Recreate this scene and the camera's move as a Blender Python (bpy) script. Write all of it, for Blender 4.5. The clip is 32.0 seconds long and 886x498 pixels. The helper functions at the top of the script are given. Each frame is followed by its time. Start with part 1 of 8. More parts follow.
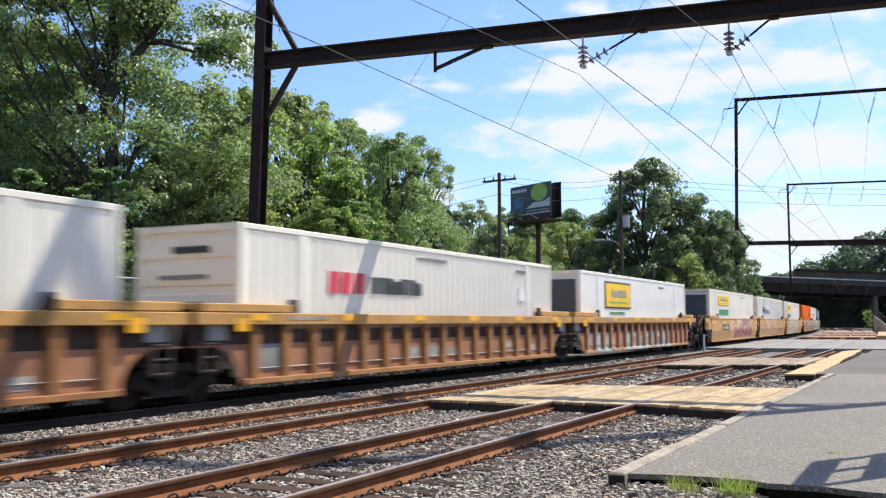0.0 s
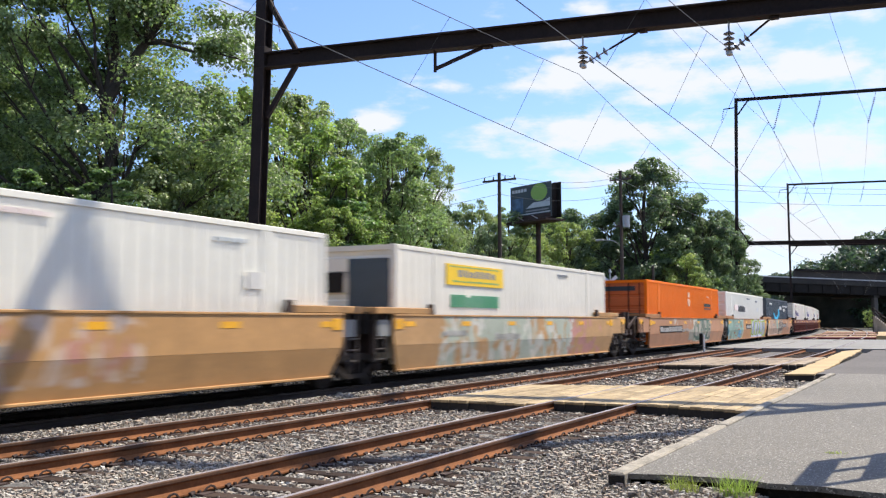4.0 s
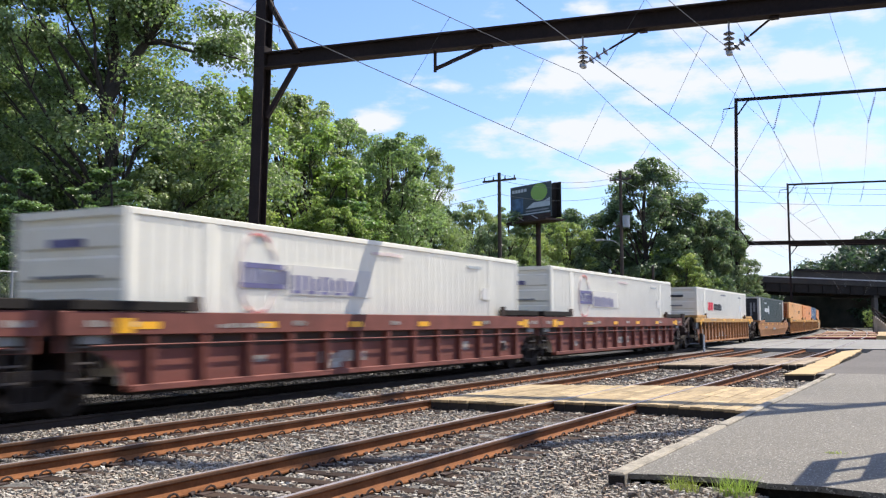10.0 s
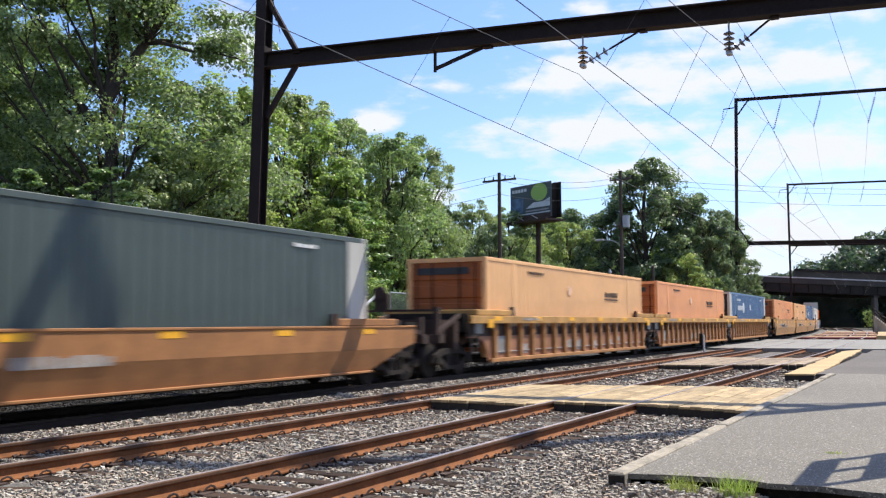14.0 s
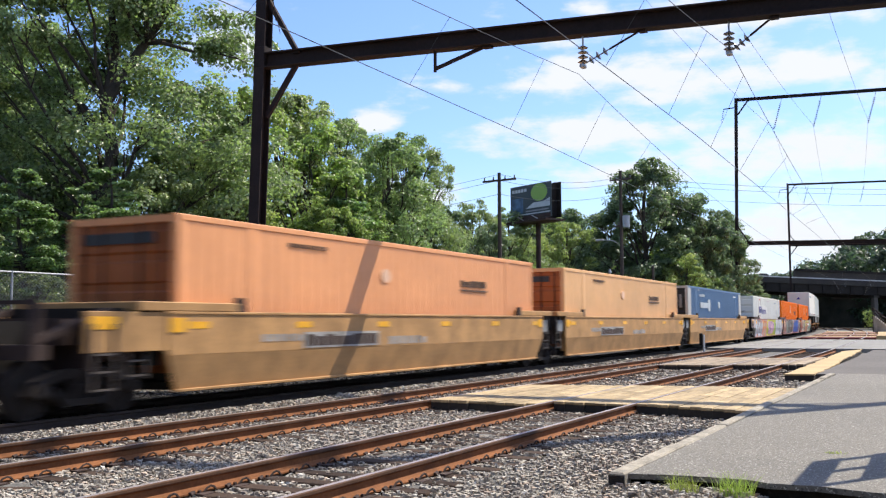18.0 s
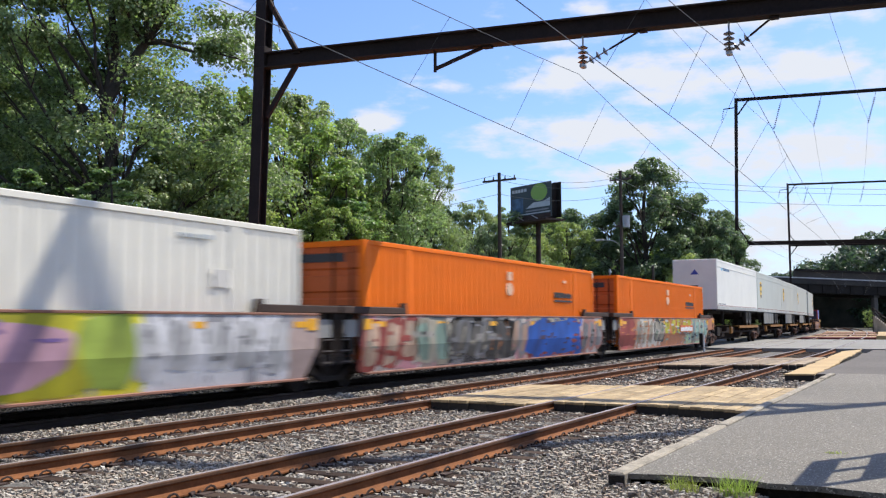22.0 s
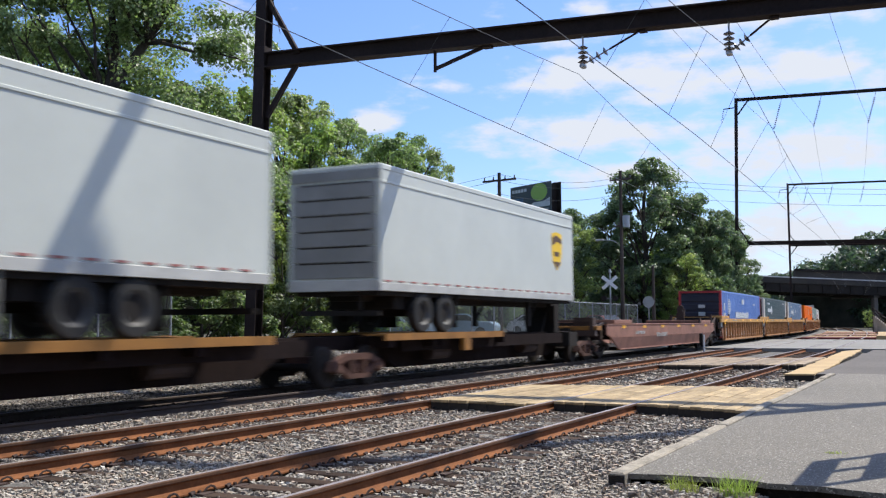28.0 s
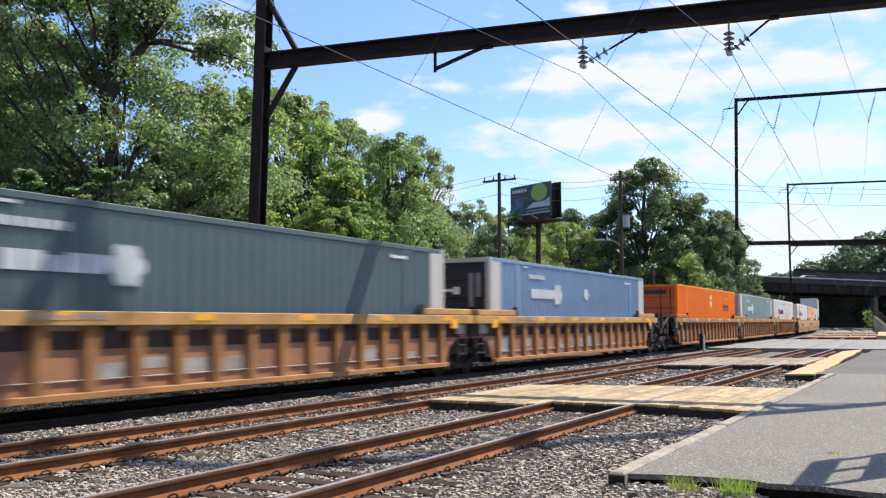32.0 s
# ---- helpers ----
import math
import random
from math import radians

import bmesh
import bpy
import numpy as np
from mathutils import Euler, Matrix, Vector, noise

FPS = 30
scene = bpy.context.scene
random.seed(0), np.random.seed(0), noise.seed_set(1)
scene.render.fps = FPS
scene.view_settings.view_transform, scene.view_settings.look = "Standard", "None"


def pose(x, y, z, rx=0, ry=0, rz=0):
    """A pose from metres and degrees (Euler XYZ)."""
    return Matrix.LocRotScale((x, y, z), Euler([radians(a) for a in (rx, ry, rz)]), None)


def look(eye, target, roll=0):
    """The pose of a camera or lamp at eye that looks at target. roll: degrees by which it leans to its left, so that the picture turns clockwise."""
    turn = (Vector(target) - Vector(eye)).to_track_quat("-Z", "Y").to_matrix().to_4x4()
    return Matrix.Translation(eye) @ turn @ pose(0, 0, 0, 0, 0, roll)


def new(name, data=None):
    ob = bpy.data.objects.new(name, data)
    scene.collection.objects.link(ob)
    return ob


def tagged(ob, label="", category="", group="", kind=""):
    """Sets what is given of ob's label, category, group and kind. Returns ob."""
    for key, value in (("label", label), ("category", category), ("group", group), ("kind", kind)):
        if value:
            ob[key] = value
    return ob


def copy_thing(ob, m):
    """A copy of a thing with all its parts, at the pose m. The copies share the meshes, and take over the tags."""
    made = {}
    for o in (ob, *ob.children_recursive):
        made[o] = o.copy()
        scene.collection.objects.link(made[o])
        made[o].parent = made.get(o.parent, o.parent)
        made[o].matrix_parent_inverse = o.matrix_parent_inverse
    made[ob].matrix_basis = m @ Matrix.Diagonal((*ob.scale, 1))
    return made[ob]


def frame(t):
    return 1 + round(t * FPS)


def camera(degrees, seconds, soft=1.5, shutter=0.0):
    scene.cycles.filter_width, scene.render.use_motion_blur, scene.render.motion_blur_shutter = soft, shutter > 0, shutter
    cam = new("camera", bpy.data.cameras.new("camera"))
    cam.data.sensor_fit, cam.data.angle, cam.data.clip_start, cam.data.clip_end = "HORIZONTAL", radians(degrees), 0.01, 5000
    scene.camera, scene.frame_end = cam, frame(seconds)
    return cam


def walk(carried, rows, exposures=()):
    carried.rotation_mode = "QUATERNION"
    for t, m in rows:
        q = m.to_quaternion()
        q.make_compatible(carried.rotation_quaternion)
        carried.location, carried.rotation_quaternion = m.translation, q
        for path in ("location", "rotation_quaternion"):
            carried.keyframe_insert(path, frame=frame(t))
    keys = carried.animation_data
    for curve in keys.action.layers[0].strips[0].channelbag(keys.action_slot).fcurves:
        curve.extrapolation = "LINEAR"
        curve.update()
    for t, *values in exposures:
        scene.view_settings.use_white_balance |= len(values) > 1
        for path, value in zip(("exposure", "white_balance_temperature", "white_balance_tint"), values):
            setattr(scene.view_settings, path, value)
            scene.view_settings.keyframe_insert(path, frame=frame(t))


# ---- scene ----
# Metres. z = 0 is the rail top, y runs along the tracks away from the camera, x to the right of it.
cam = camera(49.29, 32.0, soft=1.25, shutter=0.50)
EYE = pose(0, 0, 1.44, 94.38, 0, 27.32) @ pose(0, 0, 0, 0, 0, -0.22)
walk(cam, [(0, EYE), (32, EYE)], exposures=[(0, 0.56, 6500, 10), (19, 0.58, 6500, 10), (21, 0.60, 6500, 10), (22, 0.38, 6380, 10), (23, 0.48, 6400, 10), (24, 0.54, 6450, 10), (25, 0.36, 6280, 10), (29, 0.36, 6280, 10), (30, 0.56, 6450, 10), (32, 0.58, 6500, 10)])

# ---- light ----
SUN = Vector((0.34, 0.570, 1.0)).normalized()
world = bpy.data.worlds.new("world")
scene.world = world
world.use_nodes = True


def build_world():
    nt = world.node_tree
    nt.nodes.clear()
    out = nt.nodes.new("ShaderNodeOutputWorld")
    bg = nt.nodes.new("ShaderNodeBackground")
    sky = nt.nodes.new("ShaderNodeTexSky")
    sky.sky_type = "NISHITA"
    sky.sun_disc = False
    sky.sun_elevation = math.asin(SUN.z)
    sky.sun_rotation = math.atan2(SUN.x, SUN.y)
    sky.air_density = 1.0
    sky.dust_density = 1.0
    sky.ozone_density = 1.5
    co = nt.nodes.new("ShaderNodeTexCoord")
    # the sky by bearing and height in degrees, with soft banks of fair-weather cloud
    sep = nt.nodes.new("ShaderNodeSeparateXYZ")
    nt.links.new(co.outputs["Generated"], sep.inputs[0])

    def calc(op, a, b=None):
        n = nt.nodes.new("ShaderNodeMath")
        n.operation = op
        for k, v in enumerate((a, b)):
            if v is None:
                continue
            if isinstance(v, (int, float)):
                n.inputs[k].default_value = v
            else:
                nt.links.new(v, n.inputs[k])
        return n.outputs[0]

    bearing = calc("MULTIPLY", calc("ARCTAN2", sep.outputs["X"], sep.outputs["Y"]), 57.2958)
    height = calc("MULTIPLY", calc("ARCSINE", sep.outputs["Z"]), 57.2958)
    flat = nt.nodes.new("ShaderNodeCombineXYZ")
    nt.links.new(calc("MULTIPLY", bearing, 0.16), flat.inputs["X"])
    nt.links.new(calc("MULTIPLY", height, 0.42), flat.inputs["Y"])
    nz = nt.nodes.new("ShaderNodeTexNoise")
    nz.inputs["Scale"].default_value = 1.35
    nz.inputs["Detail"].default_value = 8
    nz.inputs["Roughness"].default_value = 0.58
    nt.links.new(flat.outputs[0], nz.inputs["Vector"])
    bank = 0.0
    for b0, h0, bw, hw in CLOUD_BANKS:
        dx = calc("MULTIPLY", calc("SUBTRACT", bearing, b0), 1 / bw)
        dy = calc("MULTIPLY", calc("SUBTRACT", height, h0), 1 / hw)
        r = calc("SQRT", calc("ADD", calc("MULTIPLY", dx, dx), calc("MULTIPLY", dy, dy)))
        bank = calc("MAXIMUM", bank, calc("SUBTRACT", 1.0, calc("MULTIPLY", r, 0.62)))
    # away from the banks the same broken cover goes on round the whole sky
    wide = nt.nodes.new("ShaderNodeTexNoise")
    wide.inputs["Scale"].default_value = 0.35
    wide.inputs["Detail"].default_value = 3
    nt.links.new(flat.outputs[0], wide.inputs["Vector"])
    side = calc("GREATER_THAN", calc("ABSOLUTE", calc("ADD", bearing, 22.0)), 40.0)
    over = calc("GREATER_THAN", height, 26.0)
    bank = calc("MAXIMUM", bank, calc("MULTIPLY", calc("MAXIMUM", side, over), calc("SUBTRACT", calc("MULTIPLY", wide.outputs["Fac"], 2.2), 0.75)))
    ramp = nt.nodes.new("ShaderNodeValToRGB")
    ramp.color_ramp.interpolation = "EASE"
    ramp.color_ramp.elements[0].position = 0.64
    ramp.color_ramp.elements[1].position = 0.92
    nt.links.new(calc("ADD", calc("MULTIPLY", calc("MAXIMUM", bank, -0.25), 0.46), calc("MULTIPLY", nz.outputs["Fac"], 1.05)), ramp.inputs[0])
    # thin bright haze towards the horizon
    hz = nt.nodes.new("ShaderNodeMapRange")
    hz.inputs["From Min"].default_value = 0.0
    hz.inputs["From Max"].default_value = 0.17
    hz.inputs["To Min"].default_value = 0.36
    hz.inputs["To Max"].default_value = 0.0
    nt.links.new(sep.outputs["Z"], hz.inputs["Value"])
    mxx = nt.nodes.new("ShaderNodeMath")
    mxx.operation = "MAXIMUM"
    nt.links.new(ramp.outputs["Color"], mxx.inputs[0])
    nt.links.new(hz.outputs[0], mxx.inputs[1])
    mix = nt.nodes.new("ShaderNodeMix")
    mix.data_type = "RGBA"
    nt.links.new(mxx.outputs[0], mix.inputs["Factor"])
    gain = nt.nodes.new("ShaderNodeMix")
    gain.data_type = "RGBA"
    gain.blend_type = "MULTIPLY"
    gain.inputs["Factor"].default_value = 1.0
    gain.inputs["B"].default_value = SKY_GAIN
    nt.links.new(sky.outputs[0], gain.inputs["A"])
    nt.links.new(gain.outputs["Result"], mix.inputs["A"])
    mix.inputs["B"].default_value = CLOUD
    nt.links.new(mix.outputs["Result"], bg.inputs["Color"])
    bg.inputs["Strength"].default_value = SKY_STRENGTH
    nt.links.new(bg.outputs[0], out.inputs[0])


SKY_GAIN = (1.06, 1.25, 1.68, 1)
CLOUD = (6.5, 6.75, 7.3, 1)
# bearing, height, half width, half height of the banks of cloud, degrees
CLOUD_BANKS = ((-13.7, 14.1, 12.3, 1.6), (-18.3, 10.8, 6.2, 1.7), (-7.3, 9.3, 8.5, 2.0), (-11.7, 17.1, 8.5, 1.4), (-31.7, 11.8, 1.6, 0.9), (-18.7, 18.2, 1.6, 0.7),
               (-40.2, 16.1, 2.4, 2.0), (-29.5, 7.4, 3.6, 1.3), (-15.8, 8.5, 5.2, 1.0), (-4.8, 13.8, 5.2, 1.3), (-26.7, 13.9, 1.5, 0.5), (-20.9, 16.5, 2.3, 0.6), (-8.5, 4.6, 8.0, 1.9))
SKY_STRENGTH = 0.096
build_world()
sun_data = bpy.data.lights.new("sun", "SUN")
sun_data.energy, sun_data.angle, sun_data.color = 5.0, radians(0.53), (1.0, 0.925, 0.79)
sun = new("sun", sun_data)
sun.matrix_basis = look(SUN * 50, (0, 0, 0))


# ---- materials ----
def material(name, rgb, rough=0.7, metal=0.0, grain=(8.0, 0.12), stain=(0.7, 0.15), streak=0.0, streak_rgb=(0.1, 0.06, 0.04),
             bump=0.15, bump_scale=30.0, random_value=0.0, island=0.0, paint=(), seed=0.0, spec=0.4, speck=None, chips=()):
    """A procedural surface: fine grain, broad stains, vertical streaks, sprayed paint patches, relief."""
    m = bpy.data.materials.new(name)
    m.use_nodes = True
    nt = m.node_tree
    bsdf = nt.nodes["Principled BSDF"]
    link = nt.links.new
    co = nt.nodes.new("ShaderNodeTexCoord")
    shift = nt.nodes.new("ShaderNodeMapping")
    shift.inputs["Location"].default_value = (seed * 3.1, seed * 7.7, seed * 1.3)
    info = nt.nodes.new("ShaderNodeObjectInfo")
    addv = nt.nodes.new("ShaderNodeVectorMath")
    addv.operation = "MULTIPLY_ADD"
    link(info.outputs["Random"], addv.inputs[0])
    addv.inputs[1].default_value = (37.0, 53.0, 19.0)
    link(co.outputs["Object"], addv.inputs[2])
    link(addv.outputs[0], shift.inputs["Vector"])
    col = None

    def noise_of(scale, detail=4.0, rough_=0.55, stretch=None):
        n = nt.nodes.new("ShaderNodeTexNoise")
        n.inputs["Scale"].default_value = scale
        n.inputs["Detail"].default_value = detail
        n.inputs["Roughness"].default_value = rough_
        if stretch:
            mp = nt.nodes.new("ShaderNodeMapping")
            mp.inputs["Scale"].default_value = stretch
            link(shift.outputs[0], mp.inputs["Vector"])
            link(mp.outputs[0], n.inputs["Vector"])
        else:
            link(shift.outputs[0], n.inputs["Vector"])
        return n.outputs["Fac"]

    def ramp_of(fac, lo, hi):
        r = nt.nodes.new("ShaderNodeMapRange")
        r.inputs["From Min"].default_value, r.inputs["From Max"].default_value = lo, hi
        link(fac, r.inputs["Value"])
        return r.outputs[0]

    def mix_of(a, b, fac, mode="MIX"):
        x = nt.nodes.new("ShaderNodeMix")
        x.data_type, x.blend_type = "RGBA", mode
        for socket, v in (("A", a), ("B", b)):
            if isinstance(v, tuple):
                x.inputs[socket].default_value = (*v, 1)
            else:
                link(v, x.inputs[socket])
        if isinstance(fac, float):
            x.inputs["Factor"].default_value = fac
        else:
            link(fac, x.inputs["Factor"])
        return x.outputs["Result"]

    col = tuple(rgb)
    place = None
    for i, (prgb, scale, lo, y0, y1, z0, z1) in enumerate(paint):
        # a sprayed piece: broken shapes of one colour inside a wavering patch of the side
        if place is None:
            place = nt.nodes.new("ShaderNodeSeparateXYZ")
            wob = nt.nodes.new("ShaderNodeTexNoise")
            wob.inputs["Scale"].default_value = 2.2
            link(co.outputs["Object"], wob.inputs["Vector"])
            wv = nt.nodes.new("ShaderNodeVectorMath")
            wv.operation = "MULTIPLY_ADD"
            link(wob.outputs["Color"], wv.inputs[0])
            wv.inputs[1].default_value = (0.0, 0.9, 0.35)
            link(co.outputs["Object"], wv.inputs[2])
            link(wv.outputs[0], place.inputs[0])
        n = nt.nodes.new("ShaderNodeTexNoise")
        n.inputs["Scale"].default_value = scale
        n.inputs["Detail"].default_value = 2.5
        n.inputs["Distortion"].default_value = 0.9
        mp = nt.nodes.new("ShaderNodeMapping")
        mp.inputs["Location"].default_value = (seed * 5.3 + i * 11.7, i * 3.9 + seed, i * 2.3)
        mp.inputs["Scale"].default_value = (1, 1.3, 0.8)
        link(co.outputs["Object"], mp.inputs["Vector"])
        link(mp.outputs[0], n.inputs["Vector"])
        mask = ramp_of(n.outputs["Fac"], lo, lo + 0.03)
        for axis, lo_, hi_, off in (("Y", y0, y1, 0.45), ("Z", z0, z1, 0.175)):
            for edge, way in ((lo_ + off, 1), (hi_ + off, -1)):
                mul = nt.nodes.new("ShaderNodeMath")
                mul.operation = "MULTIPLY"
                link(mask, mul.inputs[0])
                link(ramp_of(place.outputs[axis], edge, edge + 0.06 * way), mul.inputs[1])
                mask = mul.outputs[0]
        col = mix_of(col, tuple(prgb), mask)
    if stain[1]:
        f = ramp_of(noise_of(stain[0], 5.0), 0.35, 0.7)
        dark = tuple(c * (1 - 2.2 * stain[1]) for c in rgb) if not paint else (0.5, 0.45, 0.4)
        col = mix_of(col, dark if not paint else (1 - 2 * stain[1],) * 3, f, "MIX" if not paint else "MULTIPLY")
    if grain[1]:
        f = ramp_of(noise_of(grain[0], 6.0, 0.7), 0.3, 0.7)
        v = nt.nodes.new("ShaderNodeMapRange")
        v.inputs["To Min"].default_value, v.inputs["To Max"].default_value = 1 - grain[1], 1 + grain[1]
        link(f, v.inputs["Value"])
        col = mix_of(col, v.outputs[0], 1.0, "MULTIPLY")
    if streak:
        f = ramp_of(noise_of(1.0, 6.0, 0.65, (9.0, 9.0, 0.6)), 0.56, 0.80)
        v = nt.nodes.new("ShaderNodeMath")
        v.operation = "MULTIPLY"
        link(f, v.inputs[0])
        v.inputs[1].default_value = streak
        col = mix_of(col, tuple(streak_rgb), v.outputs[0])
    if speck:
        # coarse aggregate: pale and dark chips
        for i, (scale, amount, rgb2) in enumerate(speck):
            vo = nt.nodes.new("ShaderNodeTexVoronoi")
            vo.inputs["Scale"].default_value = scale
            link(shift.outputs[0], vo.inputs["Vector"])
            sepc = nt.nodes.new("ShaderNodeSeparateColor")
            link(vo.outputs["Color"], sepc.inputs[0])
            col = mix_of(col, tuple(rgb2), ramp_of(sepc.outputs[i], 1 - amount, 1 - amount + 0.08))
    for amount, source in ((random_value, info.outputs["Random"]), (island, None)):
        if amount:
            if source is None:
                geo = nt.nodes.new("ShaderNodeNewGeometry")
                source = geo.outputs["Random Per Island"]
            v = nt.nodes.new("ShaderNodeMapRange")
            v.inputs["To Min"].default_value, v.inputs["To Max"].default_value = 1 - amount, 1 + amount
            link(source, v.inputs["Value"])
            col = mix_of(col, v.outputs[0], 1.0, "MULTIPLY")
    if chips:
        # each loose piece takes one of a few stone colours
        geo = nt.nodes.new("ShaderNodeNewGeometry")
        cr = nt.nodes.new("ShaderNodeValToRGB")
        cr.color_ramp.interpolation = "CONSTANT"
        while len(cr.color_ramp.elements) < len(chips):
            cr.color_ramp.elements.new(0.5)
        for e, (pos, rgb3) in zip(cr.color_ramp.elements, chips):
            e.position, e.color = pos, (*rgb3, 1)
        link(geo.outputs["Random Per Island"], cr.inputs[0])
        col = mix_of(cr.outputs["Color"], col, 0.25)
    if isinstance(col, tuple):
        bsdf.inputs["Base Color"].default_value = (*col, 1)
    else:
        link(col, bsdf.inputs["Base Color"])
    bsdf.inputs["Roughness"].default_value = rough
    bsdf.inputs["Metallic"].default_value = metal
    bsdf.inputs["Specular IOR Level"].default_value = spec
    if bump:
        b = nt.nodes.new("ShaderNodeBump")
        b.inputs["Strength"].default_value = bump
        b.inputs["Distance"].default_value = 0.02
        link(noise_of(bump_scale, 4.0, 0.6), b.inputs["Height"])
        link(b.outputs[0], bsdf.inputs["Normal"])
    return m


def leaf_material(name, rgb, spread=0.45):
    m = bpy.data.materials.new(name)
    m.use_nodes = True
    nt = m.node_tree
    link = nt.links.new
    geo = nt.nodes.new("ShaderNodeNewGeometry")
    info = nt.nodes.new("ShaderNodeObjectInfo")
    hsv = nt.nodes.new("ShaderNodeHueSaturation")
    hsv.inputs["Color"].default_value = (*rgb, 1)
    for src, socket, lo, hi in ((geo.outputs["Random Per Island"], "Value", 1 - spread, 1 + spread), (info.outputs["Random"], "Hue", 0.485, 0.515)):
        r = nt.nodes.new("ShaderNodeMapRange")
        r.inputs["To Min"].default_value, r.inputs["To Max"].default_value = lo, hi
        link(src, r.inputs["Value"])
        link(r.outputs[0], hsv.inputs[socket])
    pb = nt.nodes["Principled BSDF"]
    link(hsv.outputs[0], pb.inputs["Base Color"])
    pb.inputs["Roughness"].default_value = 0.40
    pb.inputs["Specular IOR Level"].default_value = 0.55
    tr = nt.nodes.new("ShaderNodeBsdfTranslucent")
    warm = nt.nodes.new("ShaderNodeMix")
    warm.data_type, warm.blend_type = "RGBA", "MULTIPLY"
    warm.inputs["Factor"].default_value = 1.0
    warm.inputs["B"].default_value = (1.25, 1.45, 0.80, 1)
    link(hsv.outputs[0], warm.inputs["A"])
    link(warm.outputs["Result"], tr.inputs["Color"])
    mixs = nt.nodes.new("ShaderNodeMixShader")
    mixs.inputs[0].default_value = 0.48
    link(pb.outputs[0], mixs.inputs[1])
    link(tr.outputs[0], mixs.inputs[2])
    link(mixs.outputs[0], nt.nodes["Material Output"].inputs["Surface"])
    return m


WHITE = material("white_paint", (0.82, 0.79, 0.685), 0.5, grain=(3, 0.03), stain=(0.5, 0.04), streak=0.10, streak_rgb=(0.45, 0.40, 0.34), bump=0.03)
WHITE_COOL = material("white_cool_paint", (0.79, 0.78, 0.72), 0.45, grain=(3, 0.03), stain=(0.5, 0.04), streak=0.08, streak_rgb=(0.5, 0.48, 0.45), bump=0.03)
CREAM = material("cream_paint", (0.74, 0.70, 0.60), 0.5, grain=(3, 0.04), stain=(0.5, 0.05), streak=0.15, streak_rgb=(0.4, 0.32, 0.25), bump=0.03)
GREY_TRAILER = material("pale_grey_trailer_paint", (0.55, 0.575, 0.53), 0.4, grain=(2, 0.03), stain=(0.4, 0.05), streak=0.12, streak_rgb=(0.4, 0.4, 0.38), bump=0.02)
ORANGE = material("orange_paint", (0.62, 0.13, 0.025), 0.5, grain=(3, 0.05), stain=(0.5, 0.06), streak=0.15, streak_rgb=(0.45, 0.10, 0.03), bump=0.03)
ORANGE_DEEP = material("deep_orange_paint", (0.90, 0.185, 0.004), 0.6, spec=0.2, grain=(3, 0.05), stain=(0.5, 0.05), streak=0.1, streak_rgb=(0.4, 0.1, 0.03), bump=0.03)
CORAL = material("sun_faded_coral_paint", (0.82, 0.36, 0.15), 0.55, grain=(3, 0.05), stain=(0.5, 0.06), streak=0.2, streak_rgb=(0.45, 0.18, 0.10), bump=0.03)
TAN_ORANGE = material("sun_faded_tan_orange_paint", (0.80, 0.45, 0.20), 0.55, grain=(3, 0.05), stain=(0.5, 0.06), streak=0.2, streak_rgb=(0.5, 0.26, 0.12), bump=0.03)
# end wall paint with the end's shade put into its colour
BLACK_END = material("grimy_blue_black_end_paint", (0.018, 0.021, 0.023), 0.6, grain=(3, 0.08), stain=(0.5, 0.12), streak=0.2, streak_rgb=(0.06, 0.055, 0.05), bump=0.03)
NAVY_DEEP = material("deep_navy_end_paint", (0.022, 0.026, 0.048), 0.6, grain=(3, 0.08), stain=(0.5, 0.12), streak=0.2, streak_rgb=(0.06, 0.06, 0.07), bump=0.03)
NAVY = material("dark_navy_paint", (0.045, 0.065, 0.085), 0.45, grain=(3, 0.08), stain=(0.5, 0.08), streak=0.1, streak_rgb=(0.12, 0.12, 0.12), bump=0.03)
GREEN_GREY = material("dark_green_grey_paint", (0.062, 0.088, 0.083), 0.5, grain=(3, 0.07), stain=(0.5, 0.08), streak=0.15, streak_rgb=(0.16, 0.17, 0.16), bump=0.03)
SLATE = material("slate_blue_grey_paint", (0.068, 0.112, 0.120), 0.5, grain=(3, 0.07), stain=(0.5, 0.08), streak=0.15, streak_rgb=(0.17, 0.2, 0.2), bump=0.03)
PALE_GREEN = material("pale_grey_green_paint", (0.25, 0.33, 0.30), 0.5, grain=(3, 0.07), stain=(0.5, 0.08), bump=0.03)
BLUE = material("mid_blue_paint", (0.085, 0.165, 0.285), 0.5, grain=(3, 0.06), stain=(0.5, 0.07), streak=0.15, streak_rgb=(0.14, 0.2, 0.3), bump=0.03)
BLUE_PALE = material("pale_blue_paint", (0.145, 0.235, 0.36), 0.5, grain=(3, 0.06), stain=(0.5, 0.07), streak=0.15, streak_rgb=(0.2, 0.3, 0.4), bump=0.03)
BLUE_BRIGHT = material("bright_blue_paint", (0.13, 0.24, 0.56), 0.5, grain=(3, 0.05), stain=(0.5, 0.05), streak=0.1, streak_rgb=(0.2, 0.28, 0.5), bump=0.03)
ORANGE_END = material("unfaded_orange_brown_paint", (0.40, 0.115, 0.03), 0.5, grain=(3, 0.06), stain=(0.6, 0.1), streak=0.3, streak_rgb=(0.10, 0.04, 0.02), bump=0.03)
DOOR_GREY = material("grey_roll_door", (0.25, 0.25, 0.24), 0.5, grain=(3, 0.06), stain=(0.6, 0.1), streak=0.3, streak_rgb=(0.14, 0.13, 0.12), bump=0.03)
